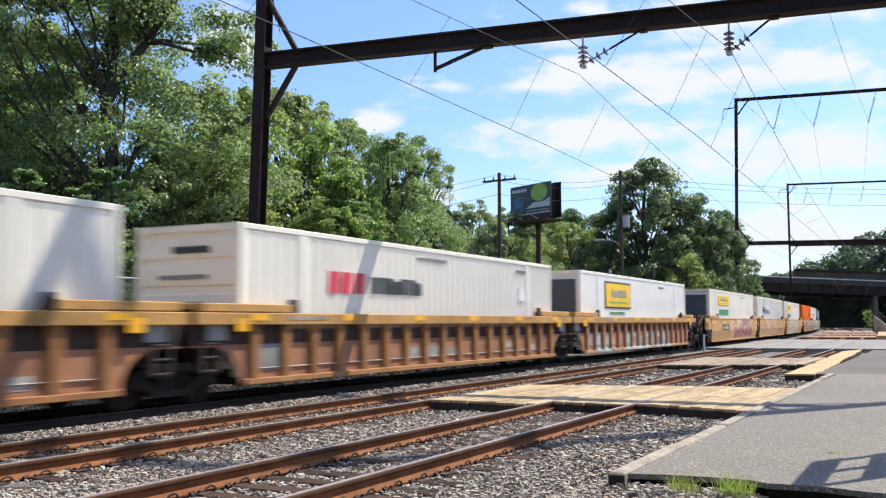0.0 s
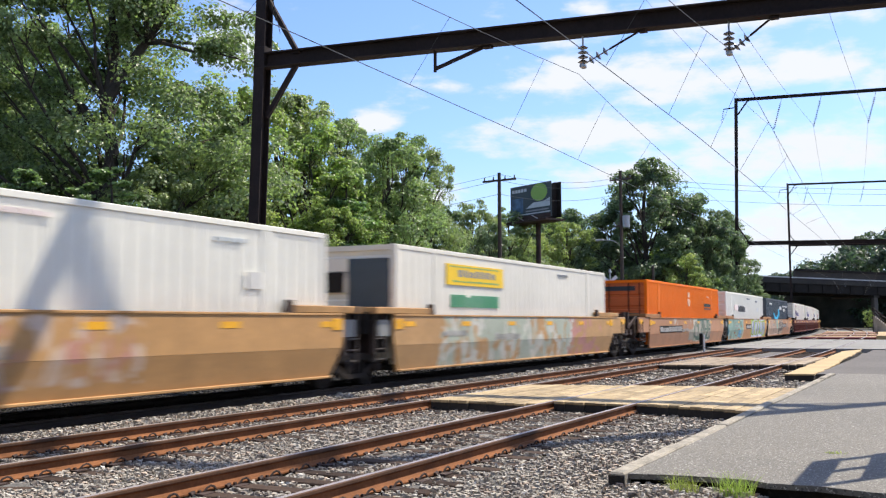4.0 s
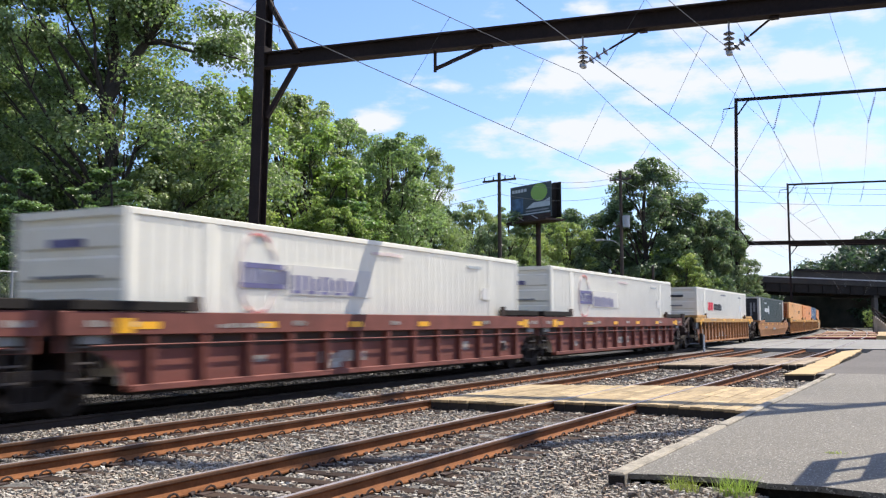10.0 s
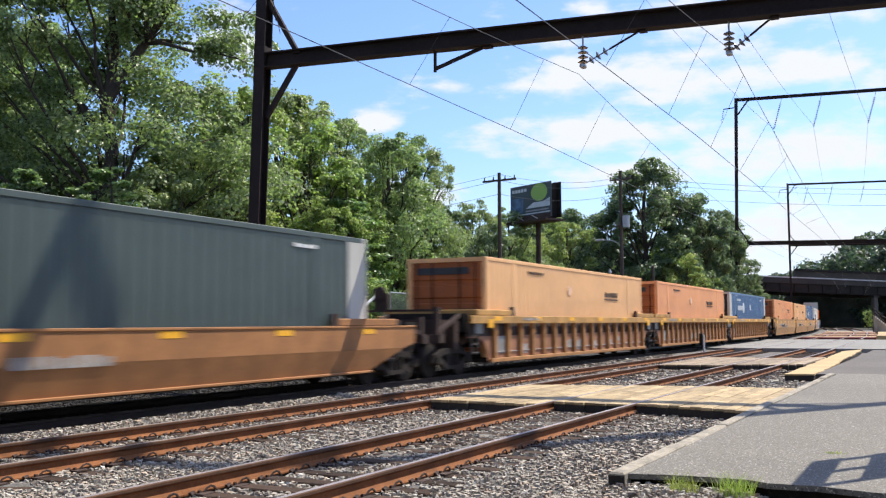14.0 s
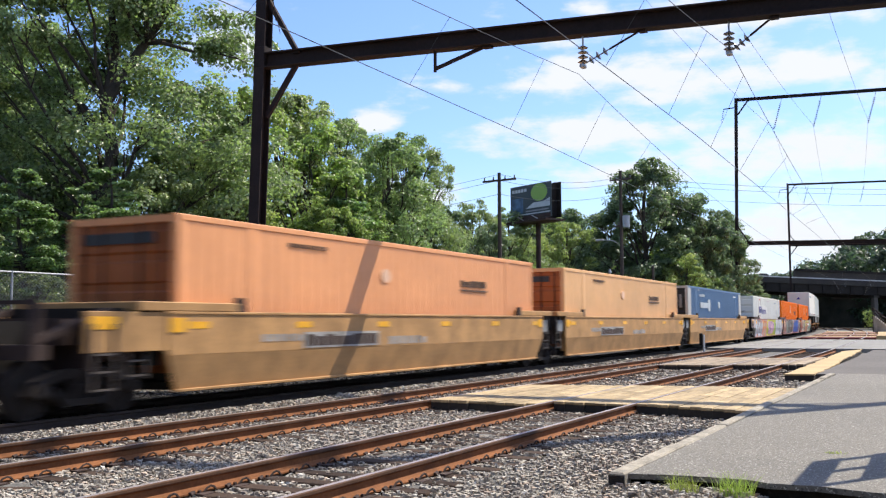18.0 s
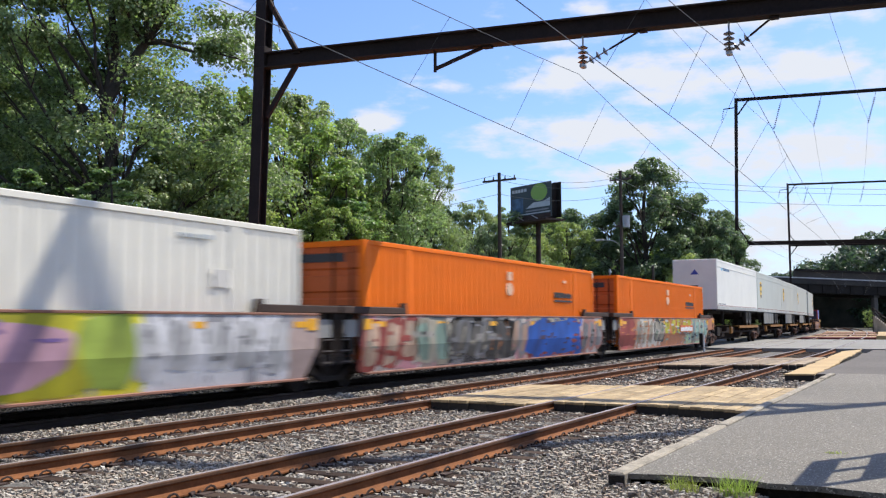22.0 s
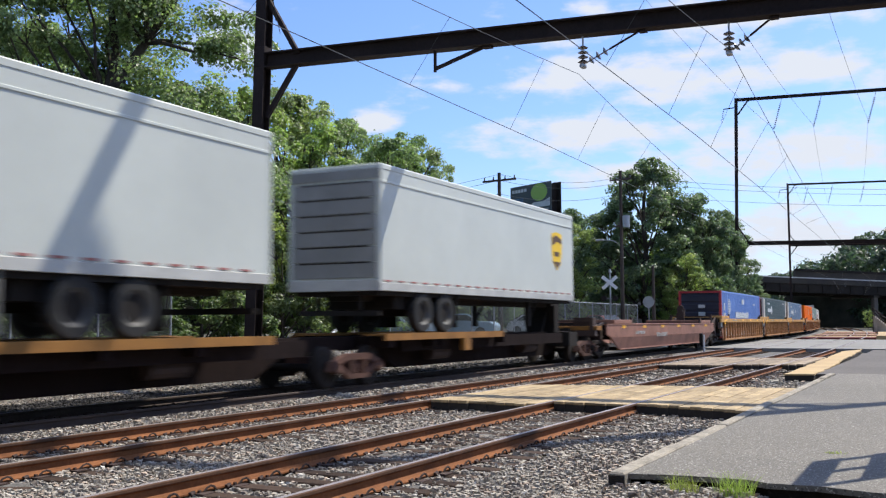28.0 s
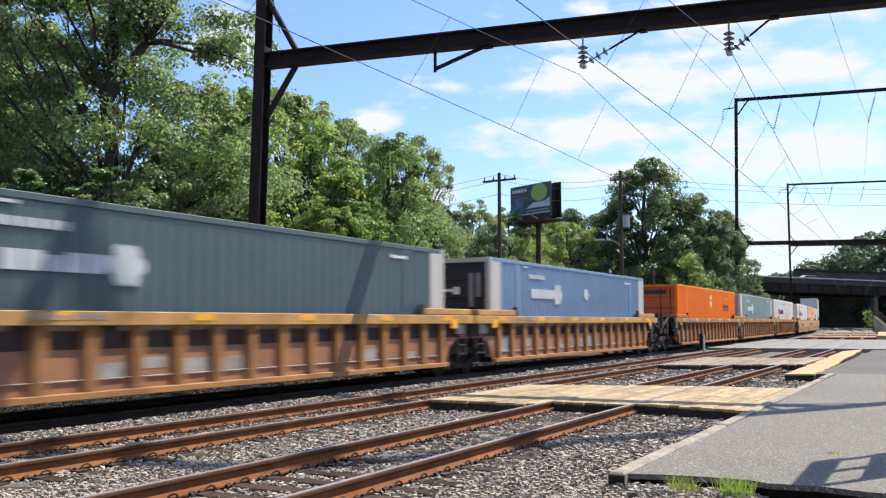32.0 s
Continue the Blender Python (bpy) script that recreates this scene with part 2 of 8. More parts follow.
RED_TRIM = material("red_trim_paint", (0.36, 0.035, 0.04), 0.5, grain=(4, 0.06), stain=(1, 0.06), bump=0.03)
SILVER = material("silver_post_paint", (0.47, 0.46, 0.42), 0.5, grain=(4, 0.05), stain=(1, 0.06), streak=0.2, streak_rgb=(0.35, 0.33, 0.3), bump=0.03)
MARK_RED = material("red_marking", (0.62, 0.05, 0.08), 0.6, grain=(5, 0.05), stain=(1, 0.03), bump=0)
MARK_DARK = material("dark_marking", (0.04, 0.045, 0.05), 0.6, grain=(5, 0.1), stain=(1, 0.05), bump=0)
MARK_GREY = material("grey_marking", (0.22, 0.23, 0.24), 0.6, grain=(5, 0.1), stain=(1, 0.05), bump=0)
MARK_BLUE = material("blue_marking", (0.05, 0.07, 0.34), 0.6, grain=(5, 0.06), stain=(1, 0.03), bump=0)
MARK_INDIGO = material("faded_indigo_marking", (0.15, 0.145, 0.29), 0.6, grain=(4, 0.25), stain=(1.5, 0.15), bump=0)
SKIRT = material("dull_grey_skirt", (0.24, 0.24, 0.225), 0.7, grain=(4, 0.12), stain=(1, 0.2), streak=0.3, bump=0.05)
MARK_CYAN = material("cyan_marking", (0.02, 0.42, 0.72), 0.6, grain=(5, 0.04), stain=(1, 0.03), bump=0)
MARK_YELLOW = material("yellow_marking", (0.85, 0.55, 0.02), 0.55, grain=(5, 0.05), stain=(1, 0.05), bump=0)
MARK_WHITE = material("white_marking", (0.75, 0.76, 0.75), 0.55, grain=(5, 0.05), stain=(1, 0.05), bump=0)
MARK_GREEN = material("green_marking", (0.08, 0.32, 0.16), 0.6, grain=(5, 0.05), stain=(1, 0.05), bump=0)
MARK_BROWN = material("brown_marking", (0.10, 0.05, 0.02), 0.55, grain=(5, 0.05), stain=(1, 0.05), bump=0)
MARK_PINK = material("faded_red_marking", (0.60, 0.22, 0.20), 0.6, grain=(5, 0.06), stain=(1, 0.05), bump=0)

RUSTY = dict(rough=0.75, streak=0.55, streak_rgb=(0.10, 0.045, 0.025), stain=(1.3, 0.18), grain=(14, 0.16), bump=0.12)
CAR_TAN = material("weathered_tan_brown_car_paint", (0.41, 0.195, 0.066), **RUSTY)
CAR_SILL = material("dirty_tan_sill_paint", (0.52, 0.285, 0.085), seed=6, **RUSTY)
CAR_BROWN = material("weathered_brown_car_paint", (0.37, 0.165, 0.058), **RUSTY)
WEB_DIRT = material("dirty_red_brown_web_paint", (0.36, 0.165, 0.085), seed=8, **RUSTY)
CAR_OCHRE = material("weathered_ochre_car_paint", (0.50, 0.275, 0.105), seed=2, **RUSTY)
CAR_MAROON = material("weathered_maroon_car_paint", (0.20, 0.062, 0.046), seed=3, **RUSTY)
CAR_DUST = material("dusty_red_brown_car_paint", (0.30, 0.142, 0.098), seed=4, **RUSTY)
CAR_BLACK = material("grimy_black_steel", (0.026, 0.023, 0.021), spec=0.15, rough=0.9, grain=(14, 0.2), stain=(1.5, 0.12), streak=0.3, streak_rgb=(0.10, 0.06, 0.04), bump=0.1)
# rusty steel; also colours the shade sheets under the well cars' chords
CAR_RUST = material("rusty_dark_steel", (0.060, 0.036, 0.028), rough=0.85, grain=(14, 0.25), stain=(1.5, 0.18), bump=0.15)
CAR_RED_SPINE = material("dark_red_brown_spine_paint", (0.020, 0.013, 0.012), spec=0.1, rough=0.95, grain=(14, 0.2), stain=(1.5, 0.15), streak=0.3, bump=0.1)
ALL = (0.3, 1.7)
GRAFFITI_OCHRE = material("ochre_paint_with_red_sprayed_letters", (0.50, 0.275, 0.105), 0.7, paint=(((0.62, 0.36, 0.20), 0.6, 0.44, 5.5, 14.5, *ALL), ((0.64, 0.56, 0.44), 1.5, 0.52, 6, 13.5, 1.0, 1.62), ((0.42, 0.10, 0.075), 1.2, 0.46, 5.8, 14.2, 0.40, 1.10), ((0.52, 0.20, 0.13), 1.9, 0.54, 6, 14.4, 0.8, 1.6), ((0.60, 0.38, 0.13), 2.0, 0.58, 6, 14, 0.3, 0.9)), stain=(1.2, 0.1), streak=0.4, seed=1)
GRAFFITI_OCHRE_TWO = material("ochre_paint_with_pale_pink_letters", (0.50, 0.275, 0.105), 0.7, paint=(((0.60, 0.46, 0.36), 1.4, 0.52, 3, 11, 0.5, 1.6), ((0.50, 0.24, 0.18), 1.9, 0.57, 3, 10.5, 0.5, 1.5), ((0.20, 0.18, 0.17), 2.2, 0.60, 0.4, 4.0, 0.6, 1.5)), stain=(1.2, 0.1), streak=0.4, seed=21)
GRAFFITI_OCHRE_THREE = material("ochre_paint_with_grey_green_letters", (0.48, 0.28, 0.12), 0.7, paint=(((0.40, 0.43, 0.34), 1.2, 0.45, 2, 12, *ALL), ((0.58, 0.56, 0.48), 1.6, 0.54, 2, 12, *ALL), ((0.50, 0.24, 0.20), 1.3, 0.5, 11.5, 15, *ALL)), stain=(1.2, 0.1), streak=0.4, seed=23)
GRAFFITI_BROWN = material("brown_paint_with_sprayed_letters", (0.44, 0.22, 0.115), 0.7, paint=(((0.50, 0.42, 0.34), 1.2, 0.56, 3.5, 8.5, 1.2, 1.7), ((0.60, 0.56, 0.44), 0.8, 0.30, 8.4, 12.6, 0.4, 1.62), ((0.16, 0.21, 0.14), 1.5, 0.49, 8.6, 12.4, 0.4, 1.55), ((0.34, 0.44, 0.36), 1.8, 0.58, 8.6, 12.4, 0.4, 1.5), ((0.58, 0.46, 0.36), 1.0, 0.5, 7.2, 8.6, 0.4, 1.2), ((0.50, 0.27, 0.12), 1.0, 0.58, 0.5, 7.5, 0.8, 1.1)), stain=(1.2, 0.1), streak=0.4, seed=5)
GRAFFITI_TEAL = material("brown_paint_with_pale_teal_letters", (0.47, 0.23, 0.09), 0.7, paint=(((0.36, 0.47, 0.40), 0.7, 0.36, -0.5, 5.4, *ALL), ((0.10, 0.24, 0.28), 0.9, 0.56, -0.5, 5.2, *ALL), ((0.55, 0.30, 0.16), 1.4, 0.58, 1.0, 6.2, 0.6, 1.7), ((0.20, 0.48, 0.66), 1.6, 0.64, 0.5, 5.0, 0.7, 1.3), ((0.40, 0.55, 0.10), 0.8, 0.36, 8.7, 15.6, *ALL), ((0.62, 0.65, 0.72), 0.7, 0.30, 9.2, 15.2, *ALL), ((0.22, 0.27, 0.50), 1.9, 0.58, 9.2, 15.2, *ALL)), stain=(1.2, 0.1), streak=0.4, seed=7)
GRAFFITI_PEACH = material("peach_paint_with_grey_letters", (0.47, 0.245, 0.14), 0.7, paint=(((0.66, 0.48, 0.36), 0.6, 0.33, -0.5, 6.5, *ALL), ((0.62, 0.36, 0.30), 1.3, 0.60, -0.5, 5.0, *ALL), ((0.30, 0.58, 0.48), 1.2, 0.40, 4.7, 5.9, 0.8, 1.65), ((0.58, 0.45, 0.28), 0.8, 0.34, 5.9, 9.4, *ALL), ((0.13, 0.13, 0.12), 1.2, 0.50, 6.4, 9.2, 0.35, 1.6), ((0.55, 0.45, 0.34), 1.4, 0.50, 12.5, 13.6, 0.7, 1.6)), stain=(1.2, 0.1), streak=0.4, seed=9)
GRAFFITI_GREY = material("grey_paint_with_bright_letters", (0.42, 0.32, 0.29), 0.7, paint=(((0.66, 0.66, 0.68), 0.8, 0.36, -0.5, 4.0, *ALL), ((0.60, 0.20, 0.12), 1.0, 0.50, 0.5, 4.5, *ALL), ((0.70, 0.66, 0.04), 0.6, 0.28, 6.0, 11.7, *ALL), ((0.60, 0.40, 0.58), 0.6, 0.42, 6.6, 10.5, 0.4, 1.5), ((0.55, 0.30, 0.55), 1.6, 0.58, 6.6, 10.5, 0.4, 1.0), ((0.68, 0.68, 0.70), 0.7, 0.33, 11.6, 15.6, *ALL), ((0.30, 0.30, 0.32), 1.9, 0.57, 0, 15.6, *ALL), ((0.68, 0.24, 0.10), 1.3, 0.5, 3.0, 6.2, *ALL)), stain=(1.2, 0.08), streak=0.3, seed=11)
GRAFFITI_MULTI = material("dark_paint_with_many_letters", (0.30, 0.24, 0.22), 0.7, paint=(((0.60, 0.54, 0.48), 1.1, 0.46, -0.5, 9.6, *ALL), ((0.12, 0.13, 0.13), 1.3, 0.54, -0.5, 9.6, *ALL), ((0.55, 0.26, 0.30), 1.0, 0.55, -0.5, 9.6, *ALL), ((0.02, 0.13, 0.58), 0.5, 0.30, 9.6, 14.4, *ALL), ((0.10, 0.05, 0.09), 1.5, 0.62, 9.6, 14.4, 0.35, 1.4), ((0.50, 0.34, 0.30), 1.3, 0.66, 9.6, 14.6, *ALL), ((0.52, 0.50, 0.48), 1.2, 0.48, 14.3, 17, *ALL), ((0.42, 0.13, 0.12), 1.5, 0.60, 14.3, 17, *ALL)), stain=(1.2, 0.08), streak=0.3, seed=13)
GRAFFITI_GREEN = material("orange_paint_with_green_letters", (0.44, 0.18, 0.09), 0.7, paint=(((0.45, 0.38, 0.34), 1.2, 0.52, -0.5, 5, *ALL), ((0.60, 0.16, 0.14), 0.8, 0.48, 0, 2.4, *ALL), ((0.60, 0.58, 0.52), 1.2, 0.46, 2.2, 6.5, *ALL), ((0.66, 0.52, 0.08), 0.8, 0.36, 5.5, 11.2, 0.9, 1.7), ((0.62, 0.24, 0.08), 1.1, 0.55, 5, 11, *ALL), ((0.40, 0.56, 0.34), 0.8, 0.34, 11.0, 15.6, *ALL), ((0.62, 0.66, 0.62), 1.7, 0.56, 10.5, 15.6, *ALL), ((0.15, 0.17, 0.28), 2.2, 0.62, 9.0, 15.6, 0.3, 1.2), ((0.60, 0.24, 0.08), 1.5, 0.60, 14.5, 16.5, *ALL)), stain=(1.2, 0.08), streak=0.3, seed=15)
GRAFFITI_WELL = material("tan_ribbed_paint_with_pale_letters", (0.45, 0.22, 0.11), 0.7, paint=(((0.50, 0.53, 0.50), 0.6, 0.40, 1.5, 13.0, 0.3, 1.2), ((0.22, 0.36, 0.38), 1.0, 0.56, 1.0, 12.0, 0.3, 1.2), ((0.10, 0.10, 0.10), 1.6, 0.64, 1.0, 13.0, 0.3, 1.2)), stain=(1.2, 0.1), streak=0.5, seed=17)
DECAL = material("faint_grey_decal", (0.62, 0.60, 0.555), 0.5, grain=(4, 0.03), stain=(1, 0.04), bump=0)
PALE_RAIL = material("pale_weathered_rail", (0.55, 0.55, 0.54), 0.7, grain=(4, 0.1), stain=(0.6, 0.15), bump=0)
MARK_PALE = material("weathered_pale_marking", (0.50, 0.54, 0.56), 0.6, grain=(5, 0.1), stain=(1, 0.1), bump=0)
MARK_FAINT = material("nearly_faded_marking", (0.74, 0.62, 0.59), 0.6, grain=(5, 0.06), stain=(1, 0.05), bump=0)
MARK_PEACH = material("faded_peach_marking", (0.75, 0.48, 0.32), 0.6, grain=(5, 0.06), stain=(1, 0.05), bump=0)
RAIL_RUST = material("orange_rusted_rail", (0.225, 0.088, 0.033), 0.85, spec=0.2, grain=(25, 0.22), stain=(2.0, 0.2), bump=0.1, bump_scale=80)
RAIL_SIDE = material("dark_brown_rail_head_side", (0.105, 0.052, 0.028), 0.8, spec=0.25, grain=(25, 0.22), stain=(2.0, 0.2), bump=0.1, bump_scale=80)
TRUCK_BROWN = material("red_brown_truck_steel", (0.115, 0.060, 0.045), rough=0.85, spec=0.2, grain=(14, 0.25), stain=(1.5, 0.25), streak=0.3, streak_rgb=(0.04, 0.03, 0.025), bump=0.12)
# truck steel, blackened in colour for the shade under the cars
TRUCK_STEEL = material("oily_black_truck_steel", (0.030, 0.024, 0.021), rough=0.85, spec=0.2, grain=(14, 0.25), stain=(1.5, 0.18), streak=0.25, streak_rgb=(0.09, 0.05, 0.035), bump=0.12)
# far track's rails: the shade under the train is in these two colours
RAIL_DARK_TOP = material("dull_dark_rail_head", (0.12, 0.095, 0.08), 0.6, metal=0.3, grain=(25, 0.15), stain=(1.0, 0.12), bump=0.03)
RAIL_SHADED = material("grimy_dark_rail", (0.055, 0.036, 0.028), 0.8, grain=(25, 0.22), stain=(2.0, 0.15), bump=0.1, bump_scale=80)
RAIL_TOP = material("worn_rail_head", (0.40, 0.35, 0.33), 0.42, metal=0.5, grain=(25, 0.15), stain=(1.0, 0.12), bump=0.03)
TIE = material("creosoted_tie", (0.062, 0.041, 0.030), 0.95, spec=0.15, grain=(20, 0.3), stain=(2.0, 0.2), bump=0.3, bump_scale=40, random_value=0.3)
STONE = material("crushed_grey_stone", (0.30, 0.275, 0.25), 0.9, grain=(25, 0.15), stain=(0.8, 0.10), bump=0.2, bump_scale=120, chips=((0.0, (0.13, 0.10, 0.077)), (0.12, (0.285, 0.248, 0.20)), (0.38, (0.39, 0.345, 0.275)), (0.62, (0.395, 0.295, 0.212)), (0.76, (0.34, 0.31, 0.258)), (0.93, (0.62, 0.57, 0.485))))
# ballast and stone with the train's shadow put into their colour
SHADOW_BALLAST = material("oil_blackened_ballast", (0.035, 0.032, 0.030), 0.95, grain=(22, 0.5), stain=(0.8, 0.15), bump=0.8, bump_scale=22)
SHADOW_STONE = material("oil_blackened_stone", (0.045, 0.041, 0.038), 0.9, grain=(25, 0.2), stain=(0.8, 0.1), bump=0.2, bump_scale=120, island=0.5)
BALLAST = material("ballast_bed", (0.135, 0.125, 0.112), 0.95, grain=(26, 0.55), stain=(0.6, 0.15), bump=0.9, bump_scale=22)
DIRT = material("grassy_dirt", (0.10, 0.093, 0.068), 0.95, grain=(6, 0.3), stain=(0.25, 0.25), bump=0.4, bump_scale=12)
ASPHALT = material("old_pale_asphalt", (0.172, 0.157, 0.132), 0.9, grain=(18, 0.22), stain=(0.35, 0.08), bump=0.5, bump_scale=60, speck=((80, 0.11, (0.43, 0.405, 0.36)), (62, 0.17, (0.088, 0.082, 0.072))))
ASPHALT_DARK = material("dark_asphalt", (0.118, 0.105, 0.093), 0.9, grain=(80, 0.25), stain=(0.4, 0.08), bump=0.25, bump_scale=120)
ROAD = material("sun_bleached_road", (0.235, 0.225, 0.205), 0.9, grain=(60, 0.18), stain=(0.3, 0.10), bump=0.2, bump_scale=90)
SOIL = material("dark_soil", (0.028, 0.024, 0.02), 0.95, grain=(14, 0.3), stain=(2, 0.15), bump=0.6, bump_scale=30)
CONCRETE_PALE = material("pale_worn_concrete", (0.36, 0.34, 0.30), 0.9, grain=(12, 0.15), stain=(1.0, 0.2), bump=0.15)
KERB = material("weathered_edging", (0.35, 0.31, 0.245), 0.9, grain=(22, 0.35), stain=(2.5, 0.22), bump=0.3, bump_scale=60)
PLANK = material("sun_bleached_plank", (0.44, 0.328, 0.183), 0.85, grain=(16, 0.3), stain=(1.6, 0.2), bump=0.35, bump_scale=45, random_value=0.2)
PLANK_GREY = material("grey_brown_weathered_plank", (0.33, 0.255, 0.175), 0.85, grain=(16, 0.3), stain=(1.6, 0.25), bump=0.35, bump_scale=45, random_value=0.25)
# timber below the boards; its side faces' shade is in the colour
PLANK_SIDE_SHADE = material("dark_timber", (0.045, 0.038, 0.032), 0.9, grain=(16, 0.25), stain=(1.0, 0.12), bump=0.25)
TACTILE = material("sandy_warning_strip", (0.46, 0.325, 0.160), 0.8, grain=(20, 0.12), stain=(0.8, 0.10), bump=0.2)
REDBOARD = material("dull_red_board", (0.19, 0.055, 0.045), 0.85, grain=(16, 0.2), stain=(1.0, 0.12), bump=0.2)
STEEL_DARK = material("dark_brown_painted_steel", (0.030, 0.021, 0.019), 0.8, grain=(12, 0.2), stain=(1.2, 0.15), streak=0.4, streak_rgb=(0.05, 0.027, 0.02), bump=0.08, spec=0.2)
GALV = material("galvanised_steel", (0.40, 0.41, 0.42), 0.5, metal=0.6, grain=(30, 0.12), stain=(2, 0.08), bump=0.05)
WIRE = material("weathered_wire", (0.07, 0.07, 0.065), 0.6, metal=0.5, grain=(30, 0.1), stain=(2, 0.05), bump=0)
INSULATOR = material("brown_grey_porcelain", (0.13, 0.12, 0.12), 0.25, grain=(20, 0.1), stain=(2, 0.1), bump=0)
WOODPOLE = material("grey_brown_pole_wood", (0.075, 0.058, 0.047), 0.9, grain=(20, 0.25), stain=(1.0, 0.15), streak=0.4, bump=0.3)
BARK = material("grey_brown_bark", (0.075, 0.06, 0.048), 0.95, grain=(12, 0.35), stain=(1.5, 0.2), bump=0.7, bump_scale=14)
LEAF = leaf_material("maple_leaf", (0.235, 0.290, 0.140))
LEAF_OAK = leaf_material("oak_leaf", (0.195, 0.240, 0.120))
LEAF_LIGHT = leaf_material("light_green_leaf", (0.275, 0.335, 0.120))
LEAF_SHRUB = leaf_material("shrub_leaf", (0.150, 0.190, 0.085))
LEAF_DARK = leaf_material("dark_green_leaf", (0.145, 0.196, 0.115))
# leaf darkened: the far woods' shade is put into its colour
LEAF_SHADED = leaf_material("deep_green_oak_leaf", (0.055, 0.085, 0.055))
NEEDLE = leaf_material("pine_needle", (0.170, 0.245, 0.108))
PLATFORM_OCHRE = material("dirty_ochre_platform_paint", (0.30, 0.135, 0.026), seed=8, **RUSTY)
CAR_MARK = material("dirty_white_marking", (0.40, 0.38, 0.35), 0.7, grain=(10, 0.25), stain=(2.0, 0.25), streak=0.4, bump=0)
RAIL_DULL = material("dull_aluminium_rail", (0.50, 0.50, 0.47), 0.5, grain=(6, 0.10), stain=(1.0, 0.12), streak=0.25, streak_rgb=(0.25, 0.22, 0.2), bump=0.03)
REFLECTOR = material("orange_yellow_reflector", (0.85, 0.42, 0.015), 0.4, grain=(5, 0.05), stain=(1, 0.08), bump=0)
LADDER_STEEL = material("worn_ladder_steel", (0.085, 0.068, 0.058), 0.6, grain=(12, 0.2), stain=(2, 0.15), bump=0.05)
RED_TAPE = material("dirty_red_tape", (0.40, 0.15, 0.13), 0.5, grain=(6, 0.1), stain=(2, 0.15), bump=0)
GRASS = leaf_material("grass_blade", (0.28, 0.33, 0.095))
STAINED = material("dark_stained_concrete", (0.060, 0.054, 0.047), 0.9, grain=(6, 0.2), stain=(0.25, 0.2), streak=0.6, streak_rgb=(0.05, 0.045, 0.04), bump=0.15)
CONCRETE = material("old_bridge_concrete", (0.125, 0.112, 0.098), 0.9, grain=(8, 0.15), stain=(0.3, 0.15), streak=0.5, streak_rgb=(0.12, 0.11, 0.10), bump=0.15)
BRIDGE_STEEL = material("dark_bridge_steel", (0.026, 0.023, 0.020), 0.85, spec=0.2, grain=(6, 0.2), stain=(0.5, 0.15), streak=0.4, streak_rgb=(0.1, 0.06, 0.04), bump=0.1)
RUBBER = material("tyre_rubber", (0.022, 0.022, 0.022), 0.85, grain=(20, 0.15), stain=(2, 0.1), bump=0.1)
RIM = material("dusty_wheel_rim", (0.085, 0.083, 0.078), 0.6, metal=0.2, grain=(10, 0.1), stain=(2, 0.1), bump=0.02)
GLASS_DARK = material("tinted_car_glass", (0.02, 0.025, 0.03), 0.08, grain=(3, 0.02), stain=(1, 0.02), bump=0, spec=0.6)


# ---- mesh helpers ----
def part(name, bm, mat, parent=None, label=""):
    """Links a bmesh (or a mesh) as one object, under parent if there is one."""
    if isinstance(bm, bpy.types.Mesh):
        me = bm
    else:
        me = bpy.data.meshes.new(name)
        bm.to_mesh(me)
        bm.free()
    if mat is not None and not me.materials:
        me.materials.append(mat)
    ob = new(name, me)
    if parent is not None:
        ob.parent = parent
    if label:
        tagged(ob, label)
    return ob


def thing(name, label, category, group="", kind=""):
    return tagged(new(name), label, category, group, kind)


def box(bm, x0, x1, y0, y1, z0, z1, mi=0):
    v = [bm.verts.new(p) for p in ((x0, y0, z0), (x1, y0, z0), (x1, y1, z0), (x0, y1, z0), (x0, y0, z1), (x1, y0, z1), (x1, y1, z1), (x0, y1, z1))]
    for q in ((3, 2, 1, 0), (4, 5, 6, 7), (0, 1, 5, 4), (1, 2, 6, 5), (2, 3, 7, 6), (3, 0, 4, 7)):
        bm.faces.new([v[i] for i in q]).material_index = mi
    return bm


def boxed(*dims, bevel=0.0):
    bm = bmesh.new()
    box(bm, *dims)
    if bevel:
        bmesh.ops.bevel(bm, geom=list(bm.edges), offset=bevel, segments=1, affect="EDGES")
    return bm


def prism(bm, outline, a, b, axis="x"):
    """A closed outline of (u, v), drawn out from a to b along axis; u, v are the other two axes in order."""
    def put(u, v, w):
        return {"x": (w, u, v), "y": (u, w, v), "z": (u, v, w)}[axis]
    lo = [bm.verts.new(put(u, v, a)) for u, v in outline]
    hi = [bm.verts.new(put(u, v, b)) for u, v in outline]
    n = len(outline)
    bm.faces.new(lo)
    bm.faces.new(hi[::-1])
    for i in range(n):
        bm.faces.new((lo[i], hi[i], hi[(i + 1) % n], lo[(i + 1) % n]))
    bmesh.ops.recalc_face_normals(bm, faces=bm.faces)
    return bm


def rod(bm, a, b, r0, r1=None, n=8, caps=True):
    a, b = Vector(a), Vector(b)
    r1 = r0 if r1 is None else r1
    q = (b - a).to_track_quat("Z", "Y")
    ring = []
    for p, r in ((a, r0), (b, r1)):
        ring.append([bm.verts.new(p + q @ Vector((r * math.cos(2 * math.pi * i / n), r * math.sin(2 * math.pi * i / n), 0))) for i in range(n)])
    for i in range(n):
        bm.faces.new((ring[0][i], ring[0][(i + 1) % n], ring[1][(i + 1) % n], ring[1][i]))
    if caps:
        bm.faces.new(ring[0][::-1])
        bm.faces.new(ring[1])
    return bm


